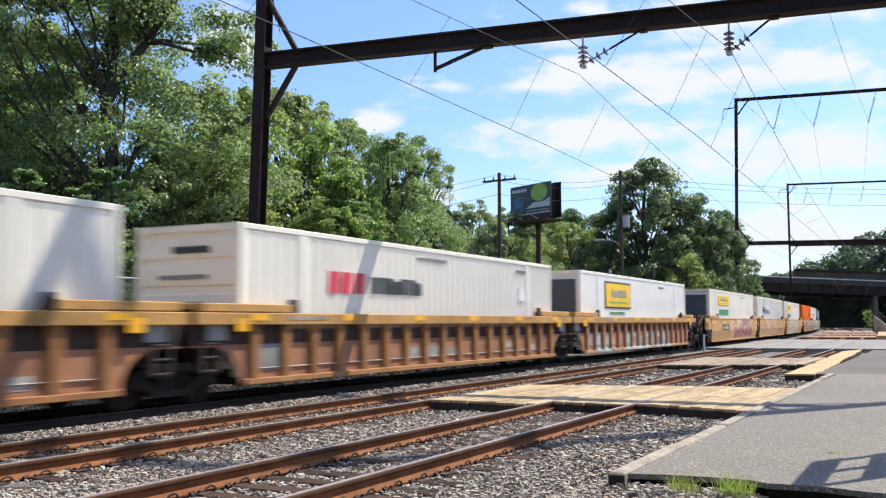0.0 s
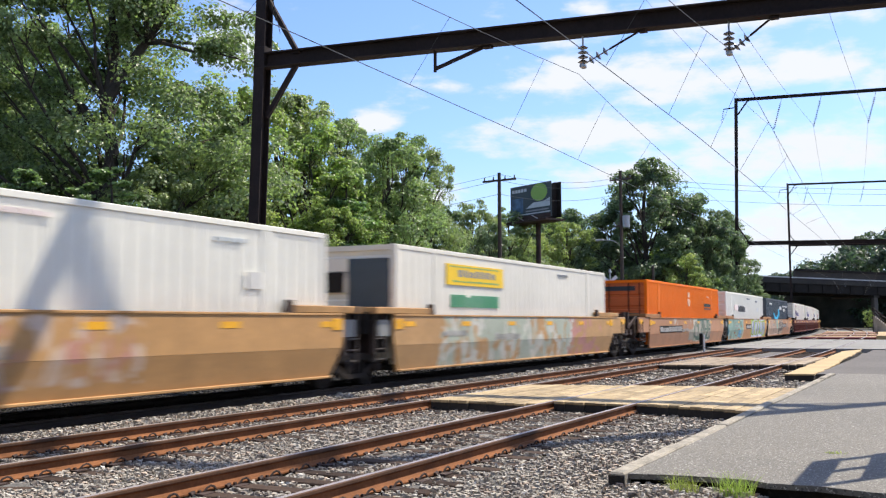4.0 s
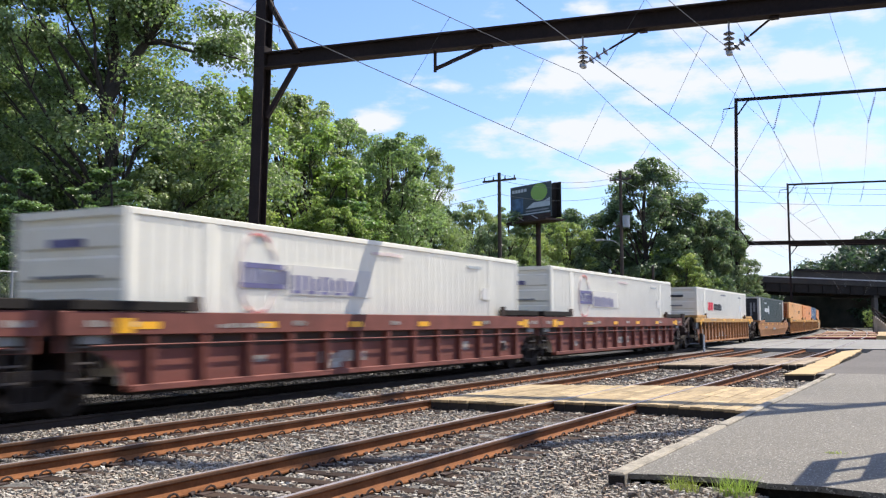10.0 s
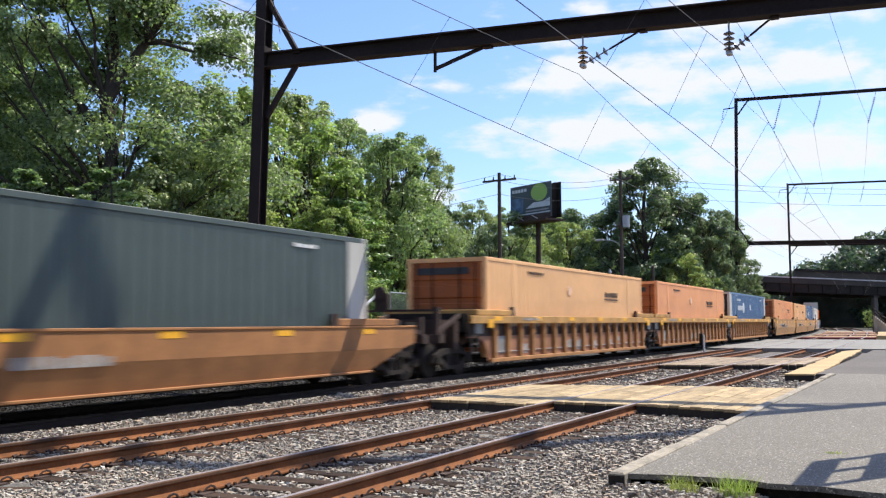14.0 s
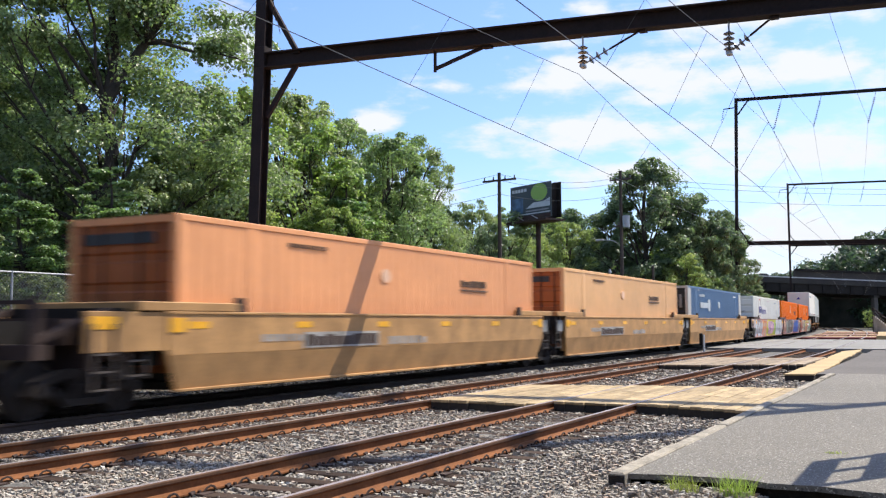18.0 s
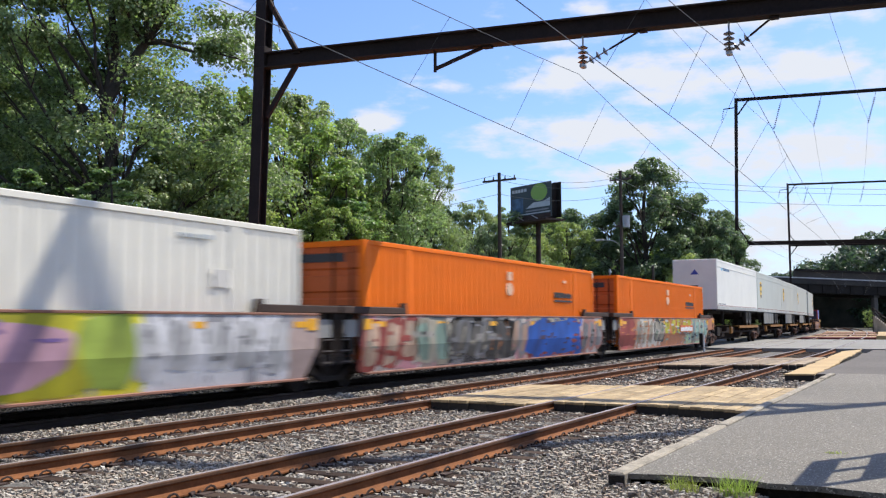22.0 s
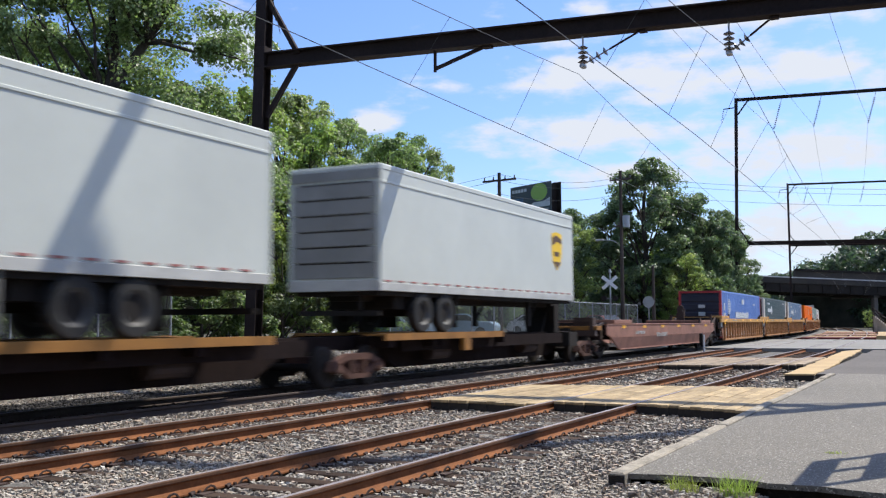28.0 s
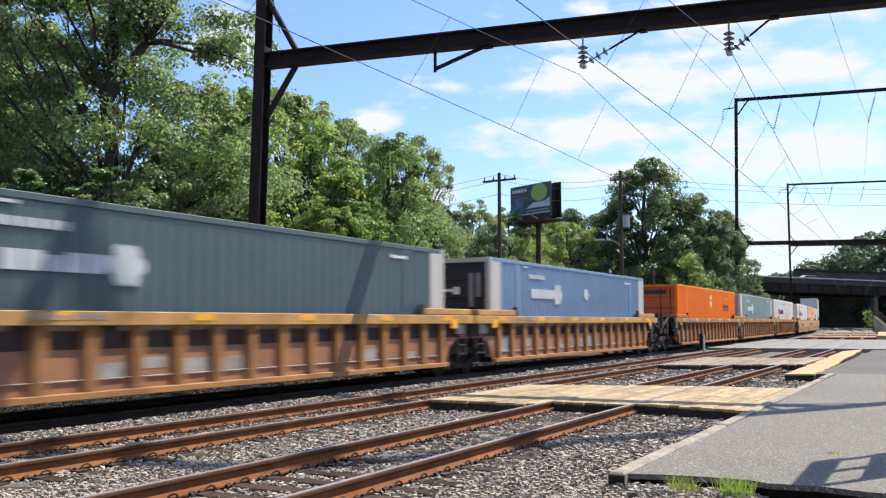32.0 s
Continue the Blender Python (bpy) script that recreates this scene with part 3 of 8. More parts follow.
def beam(bm, a, b, w, h):
    """A rectangular bar from a to b, w wide sideways and h high."""
    a, b = Vector(a), Vector(b)
    d = (b - a).normalized()
    side = d.cross(Vector((0, 0, 1)))
    if side.length < 1e-4:
        side = Vector((1, 0, 0))
    side.normalize()
    up = side.cross(d)
    v = []
    for p in (a, b):
        for s, t in ((-1, -1), (1, -1), (1, 1), (-1, 1)):
            v.append(bm.verts.new(p + side * s * w / 2 + up * t * h / 2))
    for q in ((0, 1, 2, 3), (7, 6, 5, 4), (0, 4, 5, 1), (1, 5, 6, 2), (2, 6, 7, 3), (3, 7, 4, 0)):
        bm.faces.new([v[i] for i in q])
    bmesh.ops.recalc_face_normals(bm, faces=bm.faces)
    return bm


def from_arrays(name, verts, faces):
    me = bpy.data.meshes.new(name)
    me.from_pydata([tuple(v) for v in verts], [], [tuple(f) for f in faces])
    me.update()
    return me


# ---- the line of the tracks ----
XC, BEND, RADIUS = -12.94, 28.0, 1500.0
OFF = {"far": 0.0, "middle": 3.49, "near": 7.24}


def on_line(u, off=0.0):
    """Place and heading (radians, to the left) at u metres along the far track, off metres to its right."""
    if u <= BEND:
        return XC + off, u, 0.0
    a = (u - BEND) / RADIUS
    return XC + off - RADIUS * (1 - math.cos(a)) - off * (1 - math.cos(a)), BEND + (RADIUS + off) * math.sin(a), a


def travelled(t):
    return 18.683 * t - 0.008875 * t * t


# ---- ground ----
def bank_height(d):
    f = min(1.0, max(0.0, (-4.0 - d) / 5.0))
    # stones heaped between the far and the middle track
    m = min(1.0, max(0.0, 1 - abs(d - 1.6) / 0.85))
    return -0.24 + 0.80 * f * f * (3 - 2 * f) + 0.11 * m * m * (3 - 2 * m)


def ground_height(x, y):
    """Ballast shelf at -0.24, a low bank up to the car park behind the far track, flat beyond."""
    shift = 0.0 if y <= BEND else (min(y, 400) - BEND) ** 2 / (2 * RADIUS)
    return bank_height(x + shift - XC)


def build_ground():
    xs = [-2600, -1200, -500, -200, -120, -90, -70] + [x for x in range(-60, 21, 2)] + [30, 50, 90, 200, 600, 2600]
    ys = [-2600, -900, -300, -120, -60] + [y for y in range(-40, 261, 5)] + [300, 400, 700, 1300, 2700]
    verts = [(x, y, ground_height(x, y)) for y in ys for x in xs]
    n = len(xs)
    faces = [(j * n + i, j * n + i + 1, (j + 1) * n + i + 1, (j + 1) * n + i) for j in range(len(ys) - 1) for i in range(n - 1)]
    ob = part("ground", from_arrays("ground", verts, faces), DIRT)
    tagged(ob, "dry dirt and thin grass round the tracks", "ground", kind="structure")


build_ground()


def strip(name, o0, o1, u0, u1, z0, z1, mat, step=2.0):
    """A slab that follows the tracks, from o0 to o1 sideways."""
    us = [u0 + i * (u1 - u0) / max(1, int((u1 - u0) / step)) for i in range(max(1, int((u1 - u0) / step)) + 1)]
    verts, faces = [], []
    for u in us:
        for o, z in ((o0, z0), (o1, z0), (o1, z1), (o0, z1)):
            x, y, _ = on_line(u, o)
            verts.append((x, y, z))
    for i in range(len(us) - 1):
        for k in range(4):
            a, b = i * 4 + k, i * 4 + (k + 1) % 4
            faces.append((a, b, b + 4, a + 4))
    faces.append((0, 3, 2, 1))
    e = (len(us) - 1) * 4
    faces.append((e, e + 1, e + 2, e + 3))
    return part(name, from_arrays(name, verts, faces), mat)


def build_ballast():
    """The bed, uneven, following the three tracks."""
    rng = np.random.default_rng(3)
    us = np.concatenate([np.arange(-12, 45, 0.35), np.arange(45, 260, 3.0)])
    os_ = np.arange(-12.3, 10.3, 0.35)
    verts, faces = [], []
    for u in us:
        for o in os_:
            x, y, _ = on_line(float(u), float(o))
            edge = min(1.0, (o + 12.3) / 1.0)
            z = bank_height(o) + 0.035 + 0.030 * noise.noise((x * 0.9, y * 0.9, 0.0)) + 0.012 * rng.standard_normal() - 0.10 * (1 - edge)
            verts.append((x, y, z))
    n = len(os_)
    for j in range(len(us) - 1):
        for i in range(n - 1):
            faces.append((j * n + i, j * n + i + 1, (j + 1) * n + i + 1, (j + 1) * n + i))
    me = from_arrays("ballast_bed", verts, faces)
    me.materials.append(BALLAST)
    me.materials.append(SHADOW_BALLAST)
    # the train's shadow is painted on the bed between these offsets
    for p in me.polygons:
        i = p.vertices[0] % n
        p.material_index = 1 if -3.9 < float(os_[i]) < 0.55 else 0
    ob = part("ballast_bed", me, None)
    tagged(ob, "grey crushed stone ballast under the tracks", "ballast", kind="structure")


build_ballast()


def build_stones():
    """Loose crushed stones, angular, thick where the camera stands nearest."""
    rng = np.random.default_rng(11)
    base = np.array([(-1, -1, -1), (1, -1, -1), (1, 1, -1), (-1, 1, -1), (-1, -1, 1), (1, -1, 1), (1, 1, 1), (-1, 1, 1)], float) * 0.72
    quad = np.array([(3, 2, 1, 0), (4, 5, 6, 7), (0, 1, 5, 4), (1, 2, 6, 5), (2, 3, 7, 6), (3, 0, 4, 7)])
    spots = []
    for u0, u1, o0, o1, per, size in ((5.5, 11, -2.0, 10.2, 560, 0.0235), (11, 17, -7.0, 10.2, 390, 0.0275), (17, 26, -10.0, 10.1, 150, 0.036), (26, 45, -10.5, 9.6, 36, 0.055)):
        count = int((u1 - u0) * (o1 - o0) * per)
        s = np.empty((count, 4))
        s[:, 0] = rng.uniform(o0, o1, count)
        s[:, 1] = rng.uniform(u0, u1, count)
        s[:, 3] = size * rng.uniform(0.5, 1.45, count)
        spots.append(s)
    # a low heap of stones against the platform's near end
    s = np.empty((5200, 4))
    s[:, 0] = rng.uniform(-3.3, -1.1, 5200) - XC
    s[:, 1] = rng.uniform(7.9, 9.12, 5200)
    s[:, 3] = 0.023 * rng.uniform(0.5, 1.45, 5200)
    spots.append(s)
    s = np.concatenate(spots)
    s = s[~((s[:, 0] > 10.05) & (s[:, 1] > 9.2))]
    # outside the view to the left nothing is needed
    s = s[(s[:, 0] + XC) > -1.35 * s[:, 1]]
    rails = [o + g for o in OFF.values() for g in (-0.75, 0.75)]
    keep = np.ones(len(s), bool)
    for r in rails:
        keep &= np.abs(s[:, 0] - r) > 0.085
    s = s[keep]
    n = len(s)
    rise = np.clip((-4.0 - s[:, 0]) / 5.0, 0, 1)
    z = -0.198 + 0.80 * rise * rise * (3 - 2 * rise) + rng.uniform(-0.012, 0.022, n)
    mound = np.clip(1 - np.abs(s[:, 0] - 1.6) / 0.85, 0, 1)
    z += 0.11 * mound * mound * (3 - 2 * mound)
    across = np.clip((s[:, 0] + XC + 3.3) / 0.5, 0, 1) * np.clip((-1.1 - s[:, 0] - XC) / 0.6, 0, 1)
    along = np.clip((s[:, 1] - 8.0) / 0.85, 0, 1) * (s[:, 1] < 9.2)
    z += 0.115 * across * along * rng.uniform(0, 1, n) ** 0.35
    for r in OFF.values():
        inside = np.abs(s[:, 0] - r) < 1.3
        on_tie = inside & (np.abs(((s[:, 1] + 0.26) % 0.52) - 0.26) < 0.13)
        z[on_tie & (rng.uniform(0, 1, n) < 0.93)] = -0.34
    ang = rng.uniform(0, 2 * np.pi, n)
    v = base[None] * s[:, 3][:, None, None] * rng.uniform(0.6, 1.2, (n, 8, 1)) * rng.uniform(0.6, 1.25, (n, 1, 3)) + rng.normal(0, 0.16, (n, 8, 3)) * s[:, 3][:, None, None]
    v[:, :, 2] *= 0.8
    c, si = np.cos(ang)[:, None], np.sin(ang)[:, None]
    x = v[:, :, 0] * c - v[:, :, 1] * si
    y = v[:, :, 0] * si + v[:, :, 1] * c
    bend = np.where(s[:, 1] > BEND, (s[:, 1] - BEND) ** 2 / (2 * RADIUS), 0)
    out = np.stack([x + (XC + s[:, 0] - bend)[:, None], y + s[:, 1][:, None], v[:, :, 2] + z[:, None]], 2).reshape(-1, 3)
    f = (quad[None] + (np.arange(n) * 8)[:, None, None]).reshape(-1, 4)
    # stones inside the painted shadow of the train
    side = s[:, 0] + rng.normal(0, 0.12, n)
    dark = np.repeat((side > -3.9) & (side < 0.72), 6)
    out = out.tolist()
    ob = part("ballast_stones", from_arrays("ballast_stones", out, f[~dark].tolist()), STONE)
    tagged(ob, "loose angular grey and tan ballast stones", "gravel", kind="stuff")
    ob = part("grimy_stones", from_arrays("grimy_stones", out, f[dark].tolist()), SHADOW_STONE)
    tagged(ob, "ballast stones blackened by oil under the trains", "gravel", kind="stuff")


build_stones()

RAIL_OUTLINE = ((-0.076, -0.172), (0.076, -0.172), (0.076, -0.156), (0.030, -0.138), (0.0085, -0.118), (0.0075, -0.058), (0.033, -0.044), (0.038, -0.034), (0.038, -0.010), (0.028, 0.0),
                (-0.028, 0.0), (-0.038, -0.010), (-0.038, -0.034), (-0.033, -0.044), (-0.0075, -0.058), (-0.0085, -0.118), (-0.030, -0.138), (-0.076, -0.156))


def build_track(name, off, label, steel=None):
    track = thing(name, label, "railway track", kind="structure")
    us = [-14 + i * 2.0 for i in range(28)] + [42 + i * 4.0 for i in range(54)]
    k = len(RAIL_OUTLINE)
    for side in (-0.752, 0.752):
        verts, faces = [], []
        for u in us:
            for a, z in RAIL_OUTLINE:
                x, y, _ = on_line(u, off + side + a)
                verts.append((x, y, z))
        for j in range(len(us) - 1):
            for i in range(k):
                faces.append((j * k + i, j * k + (i + 1) % k, (j + 1) * k + (i + 1) % k, (j + 1) * k + i))
        me = from_arrays("rail", verts, faces)
        me.materials.append(steel or RAIL_RUST)
        me.materials.append(RAIL_DARK_TOP if steel else RAIL_TOP)
        me.materials.append(steel or RAIL_SIDE)
        for p in me.polygons:
            low = min(me.vertices[v].co.z for v in p.vertices)
            p.material_index = 1 if low > -0.005 else 2 if low > -0.05 else 0
        part("rail", me, None, track, "rust-orange steel rail with a worn head")
    tie = boxed(-1.3, 1.3, -0.115, 0.115, -0.36, -0.180, bevel=0.012)
    tie_mesh = bpy.data.meshes.new("tie")
    tie.to_mesh(tie_mesh)
    tie_mesh.materials.append(TIE)
    rng = random.Random(int(off * 10))
    far = bmesh.new()
    clip = bmesh.new()
    u = -13.0
    while u < 130:
        x, y, a = on_line(u, off)
        if u < 52:
            t = new("tie", tie_mesh)
            t.parent = track
            t.matrix_basis = pose(x + rng.uniform(-0.04, 0.04), y + rng.uniform(-0.02, 0.02), rng.uniform(-0.012, 0.008), 0, 0, math.degrees(a) + rng.uniform(-1, 1))
            for side in (-0.752, 0.752):
                cx = x + side
                box(clip, cx - 0.18, cx + 0.18, y - 0.09, y + 0.09, -0.180, -0.168)
                for sx in (-1, 1):
                    box(clip, cx + sx * 0.088 - 0.012, cx + sx * 0.088 + 0.012, y - 0.05, y - 0.024, -0.17, -0.142)
                if u < 34:
                    # a sprung anchor on the foot of the rail beside the tie
                    turn = rng.uniform(-0.02, 0.02)
                    rod(clip, (cx + 0.085, y - 0.17 + turn, -0.168), (cx + 0.085, y - 0.115 + turn, -0.150), 0.026, 0.020, n=6)
                    loop = [(cx + 0.098 - 0.006 * abs(k), y + 0.11 + turn + 0.044 * k, -0.118 - 0.0125 * k * k) for k in (-2, -1, 0, 1, 2)]
                    for p, q in zip(loop, loop[1:]):
                        rod(clip, p, q, 0.0115, n=5, caps=False)
        else:
            box(far, x - 1.3, x + 1.3, y - 0.115, y + 0.115, -0.3, -0.172)
        u += 0.52
    part("fastenings", clip, CAR_RUST, track, "rusty tie plates, spikes and rail anchors")["kind"] = "stuff"
    part("far_ties", far, TIE, track, "dark wooden ties")["kind"] = "stuff"


build_track("track_1", OFF["near"], "rusty single track on dark wooden ties in grey ballast")
build_track("track_2", OFF["middle"], "rusty middle track on dark wooden ties")
build_track("track_3", OFF["far"], "busy freight track on ties in oil-blackened ballast", RAIL_SHADED)


# ---- platform, crossings, road ----
def build_platform():
    ob = thing("platform", "low pale asphalt platform with a concrete edging", "platform", kind="structure")
    rng = random.Random(5)
    edge = [(-2.70, 9.02)]
    x = -2.70
    while x < 9:
        x += rng.uniform(0.15, 0.45)
        edge.append((x, 8.98 + rng.uniform(-0.10, 0.12) - 0.03 * x))
    outline = edge + [(9.2, 8.6), (9.2, 28.72), (-2.62, 28.72)]
    bm = bmesh.new()
    prism(bm, outline, -0.035, 0.015, "z")
    part("paving", bm, ASPHALT, ob, "pale grey worn asphalt with a broken near edge")
    bm = bmesh.new()
    prism(bm, [(x, y + 0.09) for x, y in edge] + [(9.0, 8.8), (9.0, 28.6), (-2.69, 28.6)], -0.3, -0.037, "z")
    part("soil", bm, SOIL, ob, "dark soil under the asphalt")
    y = 8.90
    while y < 28.6:
        n = min(y + 2.42, 28.72)
        bm = boxed(-2.85 + rng.uniform(-0.014, 0.014), -2.702, y, n - 0.02, -0.17, 0.03 + rng.uniform(-0.012, 0.008), bevel=0.018)
        part("edging_block", bm, KERB, ob, "grey weathered edging")
        y = n
    # thin dark cap: shade of the end face painted on
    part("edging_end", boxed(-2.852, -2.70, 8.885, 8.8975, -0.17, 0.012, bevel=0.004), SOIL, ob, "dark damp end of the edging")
    ob = thing("rear_platform", "darker asphalt walkway beyond the low platform", "walkway", kind="structure")
    bm = boxed(-3.2, 9.2, 28.75, 53.6, -0.2, -0.012)
    part("paving", bm, ASPHALT_DARK, ob)


build_platform()


def plank_crossing(name, label, panels, mat, width=0.20, drop=-0.21):
    """Timber panels beside and between the rails, each x0, x1 and the y of its four corners; planks run along the track."""
    ob = thing(name, label, "plank crossing", kind="structure")
    rng = random.Random(len(name))
    for x0, x1, near0, near1, far0, far1 in panels:
        n = max(1, round((x1 - x0) / width))
        w = (x1 - x0) / n
        bm = bmesh.new()
        for i in range(n):
            a = x0 + i * w
            f = (i + 0.5) / n
            s0, s1 = near0 + (near1 - near0) * f + rng.uniform(-0.06, 0.06), far0 + (far1 - far0) * f + rng.uniform(-0.08, 0.08)
            top = 0.006 + rng.uniform(-0.008, 0.006)
            cut = s0 + (s1 - s0) * rng.uniform(0.35, 0.65)
            for p, q in ((s0, cut - 0.006), (cut + 0.006, s1)):
                plank = boxed(a + 0.006, a + w - 0.006, p, q, -0.045, top + rng.uniform(-0.003, 0.003), bevel=0.007)
                part("plank", plank, mat, ob)
            box(bm, a + 0.002, a + w - 0.002, s0 + 0.015, s1 - 0.02, drop, -0.046)
        part("bearer", bm, PLANK_SIDE_SHADE, ob, "dark timber under the planks")
    return ob


xn, xm = XC + OFF["near"], XC + OFF["middle"]
plank_crossing("foot_crossing", "bleached yellow plank crossing over the tracks", [(xm + 0.80, xn - 0.80, 16.25, 16.1, 21.0, 21.6), (xn - 0.69, xn + 0.69, 16.7, 16.8, 21.7, 22.1), (xn + 0.80, -2.88, 17.0, 16.3, 22.1, 22.2)], PLANK)
plank_crossing("middle_plank_crossing", "bleached plank crossing further along the tracks", [(xm + 0.8, xn - 0.80, 32.7, 32.9, 40.2, 40.4), (xn - 0.69, xn + 0.69, 33.7, 34.1, 40.4, 41.0), (xn + 0.8, xn + 1.45, 34.3, 34.6, 41.2, 41.7)], PLANK_GREY)


def build_yellow_edge():
    ob = thing("warning_strip", "sandy yellow platform-edge strip", "platform edge", kind="structure")
    rng = random.Random(8)
    pts = [(-3.95, 27.9), (-3.18, 28.2), (-3.2, 34), (-3.45, 40), (-3.5, 46), (-3.75, 54.0), (-4.35, 50.6), (-4.25, 44), (-4.1, 38), (-4.0, 32)]
    fine = []
    for (x0, y0), (x1, y1) in zip(pts, pts[1:] + pts[:1]):
        k = max(1, int(abs(y1 - y0) / 0.9))
        fine += [(x0 + (x1 - x0) * i / k + (rng.uniform(-0.06, 0.06) if i else 0.0), y0 + (y1 - y0) * i / k) for i in range(k)]
    bm = bmesh.new()
    prism(bm, fine, -0.028, 0.012, "z")
    part("slab", bm, TACTILE, ob)
    bm = bmesh.new()
    prism(bm, [(x + (0.03 if x < -3.8 else -0.03), y + 0.04) for x, y in pts], -0.25, -0.03, "z")
    # dark body: the strip's shaded side as colour
    part("bearer", bm, PLANK_SIDE_SHADE, ob, "dark timber under the strip")


build_yellow_edge()


def build_road():
    ob = thing("road", "sun-bleached road crossing the tracks", "road", kind="structure")
    for o0, o1 in ((-30.0, -0.83), (-0.67, 0.67), (0.83, 2.66), (2.82, 4.16), (4.32, 6.41), (6.57, 7.91), (8.07, 30.0)):
        s = strip("slab", o0, o1, 55.0, 83.0, -0.22, 0.004, ROAD, step=4.0)
        s.parent = ob
    for u0, u1, mat in ((92.0, 97.5, REDBOARD), (98.5, 104.0, TACTILE), (109.0, 114.5, REDBOARD), (115.5, 122.0, PLANK), (129.0, 137.0, REDBOARD), (138.0, 147.0, TACTILE)):
        c = thing("far_plank_crossing", "dull red and yellow boards across the far tracks", "plank crossing", "far crossings", kind="structure")
        for o0, o1 in ((2.82, 4.16), (4.32, 6.41), (6.57, 7.91), (8.07, 9.0)):
            s = strip("board", o0, o1, u0, u1, -0.2, 0.02, mat, step=4.0)
            s.parent = c
    strip("far_platform", 9.1, 22.0, 90.0, 150.0, -0.2, 0.22, TACTILE, step=4.0)
    tagged(bpy.data.objects["far_platform"], "sandy far platform beyond the road crossing", "platform", kind="structure")
    st = thing("platform_steps", "pale concrete steps with dark pipe rails", "steps")
    for k in range(10):
        part("step", boxed(-7.35 + 0.2 * k, -7.1 + 0.2 * k, 124.2, 126.4, 0.2, 2.05 - 0.18 * k, bevel=0.01), CONCRETE_PALE, st)
    for y in (124.1, 126.5):
        part("stair_rail", rod(bmesh.new(), (-7.4, y, 3.0), (-5.5, y, 1.3), 0.05, n=8), STEEL_DARK, st, "dark pipe rail")
        part("stair_rail", rod(bmesh.new(), (-7.4, y, 2.55), (-5.5, y, 0.85), 0.035, n=8), STEEL_DARK, st, "dark pipe rail")
        for k in (0, 2):
            part("rail_post", rod(bmesh.new(), (-7.35 + 0.9 * k, y, 0.2), (-7.35 + 0.9 * k, y, 2.96 - 0.8 * k), 0.04, n=8), STEEL_DARK, st, "dark post")


build_road()


# ---- overhead line structures ----
def hbeam(bm, a, b, w, h, t=0.03):
    """A rolled H section from a to b, drawn out of one outline."""
    a, b = Vector(a), Vector(b)
    d = (b - a).normalized()
    side = d.cross(Vector((0, 0, 1)))
    side = side.normalized() if side.length > 0.2 else Vector((1, 0, 0))
    up = side.cross(d)
    w2, h2, t2 = w / 2, h / 2, t / 2
    out = ((-w2, -h2), (w2, -h2), (w2, -h2 + t), (t2, -h2 + t), (t2, h2 - t), (w2, h2 - t), (w2, h2), (-w2, h2), (-w2, h2 - t), (-t2, h2 - t), (-t2, -h2 + t), (-w2, -h2 + t))
    rings = [[bm.verts.new(p + side * x + up * z) for x, z in out] for p in (a, b)]
    bm.faces.new(rings[0])
    bm.faces.new(rings[1][::-1])
    for i in range(12):
        bm.faces.new((rings[0][i], rings[1][i], rings[1][(i + 1) % 12], rings[0][(i + 1) % 12]))
    bmesh.ops.recalc_face_normals(bm, faces=bm.faces)
    return bm


def disc_string(name, base, tip, discs, r, parent):
    """A thin core with each porcelain disc on it."""
    base, tip = Vector(base), Vector(tip)
    core = part(name, rod(bmesh.new(), base, tip, 0.018, n=6), GALV, parent)
    d = (tip - base).normalized() * 0.05
    for i in range(discs):
        c = base.lerp(tip, (i + 0.8) / (discs + 0.4))
        bm = bmesh.new()
        rod(bm, c - d, c, 0.04, r, n=12)
        rod(bm, c, c + d * 0.35, r, r * 0.8, n=12)
        part("disc", bm, INSULATOR, core, "glazed porcelain disc")


def insulator_string(base, tip, discs, r):
    bm = bmesh.new()
    base, tip = Vector(base), Vector(tip)
    rod(bm, base, tip, 0.018, n=6)
    for i in range(discs):
        c = base.lerp(tip, (i + 0.8) / (discs + 0.4))
        d = (tip - base).normalized() * 0.05
        rod(bm, c - d, c, 0.04, r, n=12)
        rod(bm, c, c + d * 0.35, r, r * 0.8, n=12)
    return bm


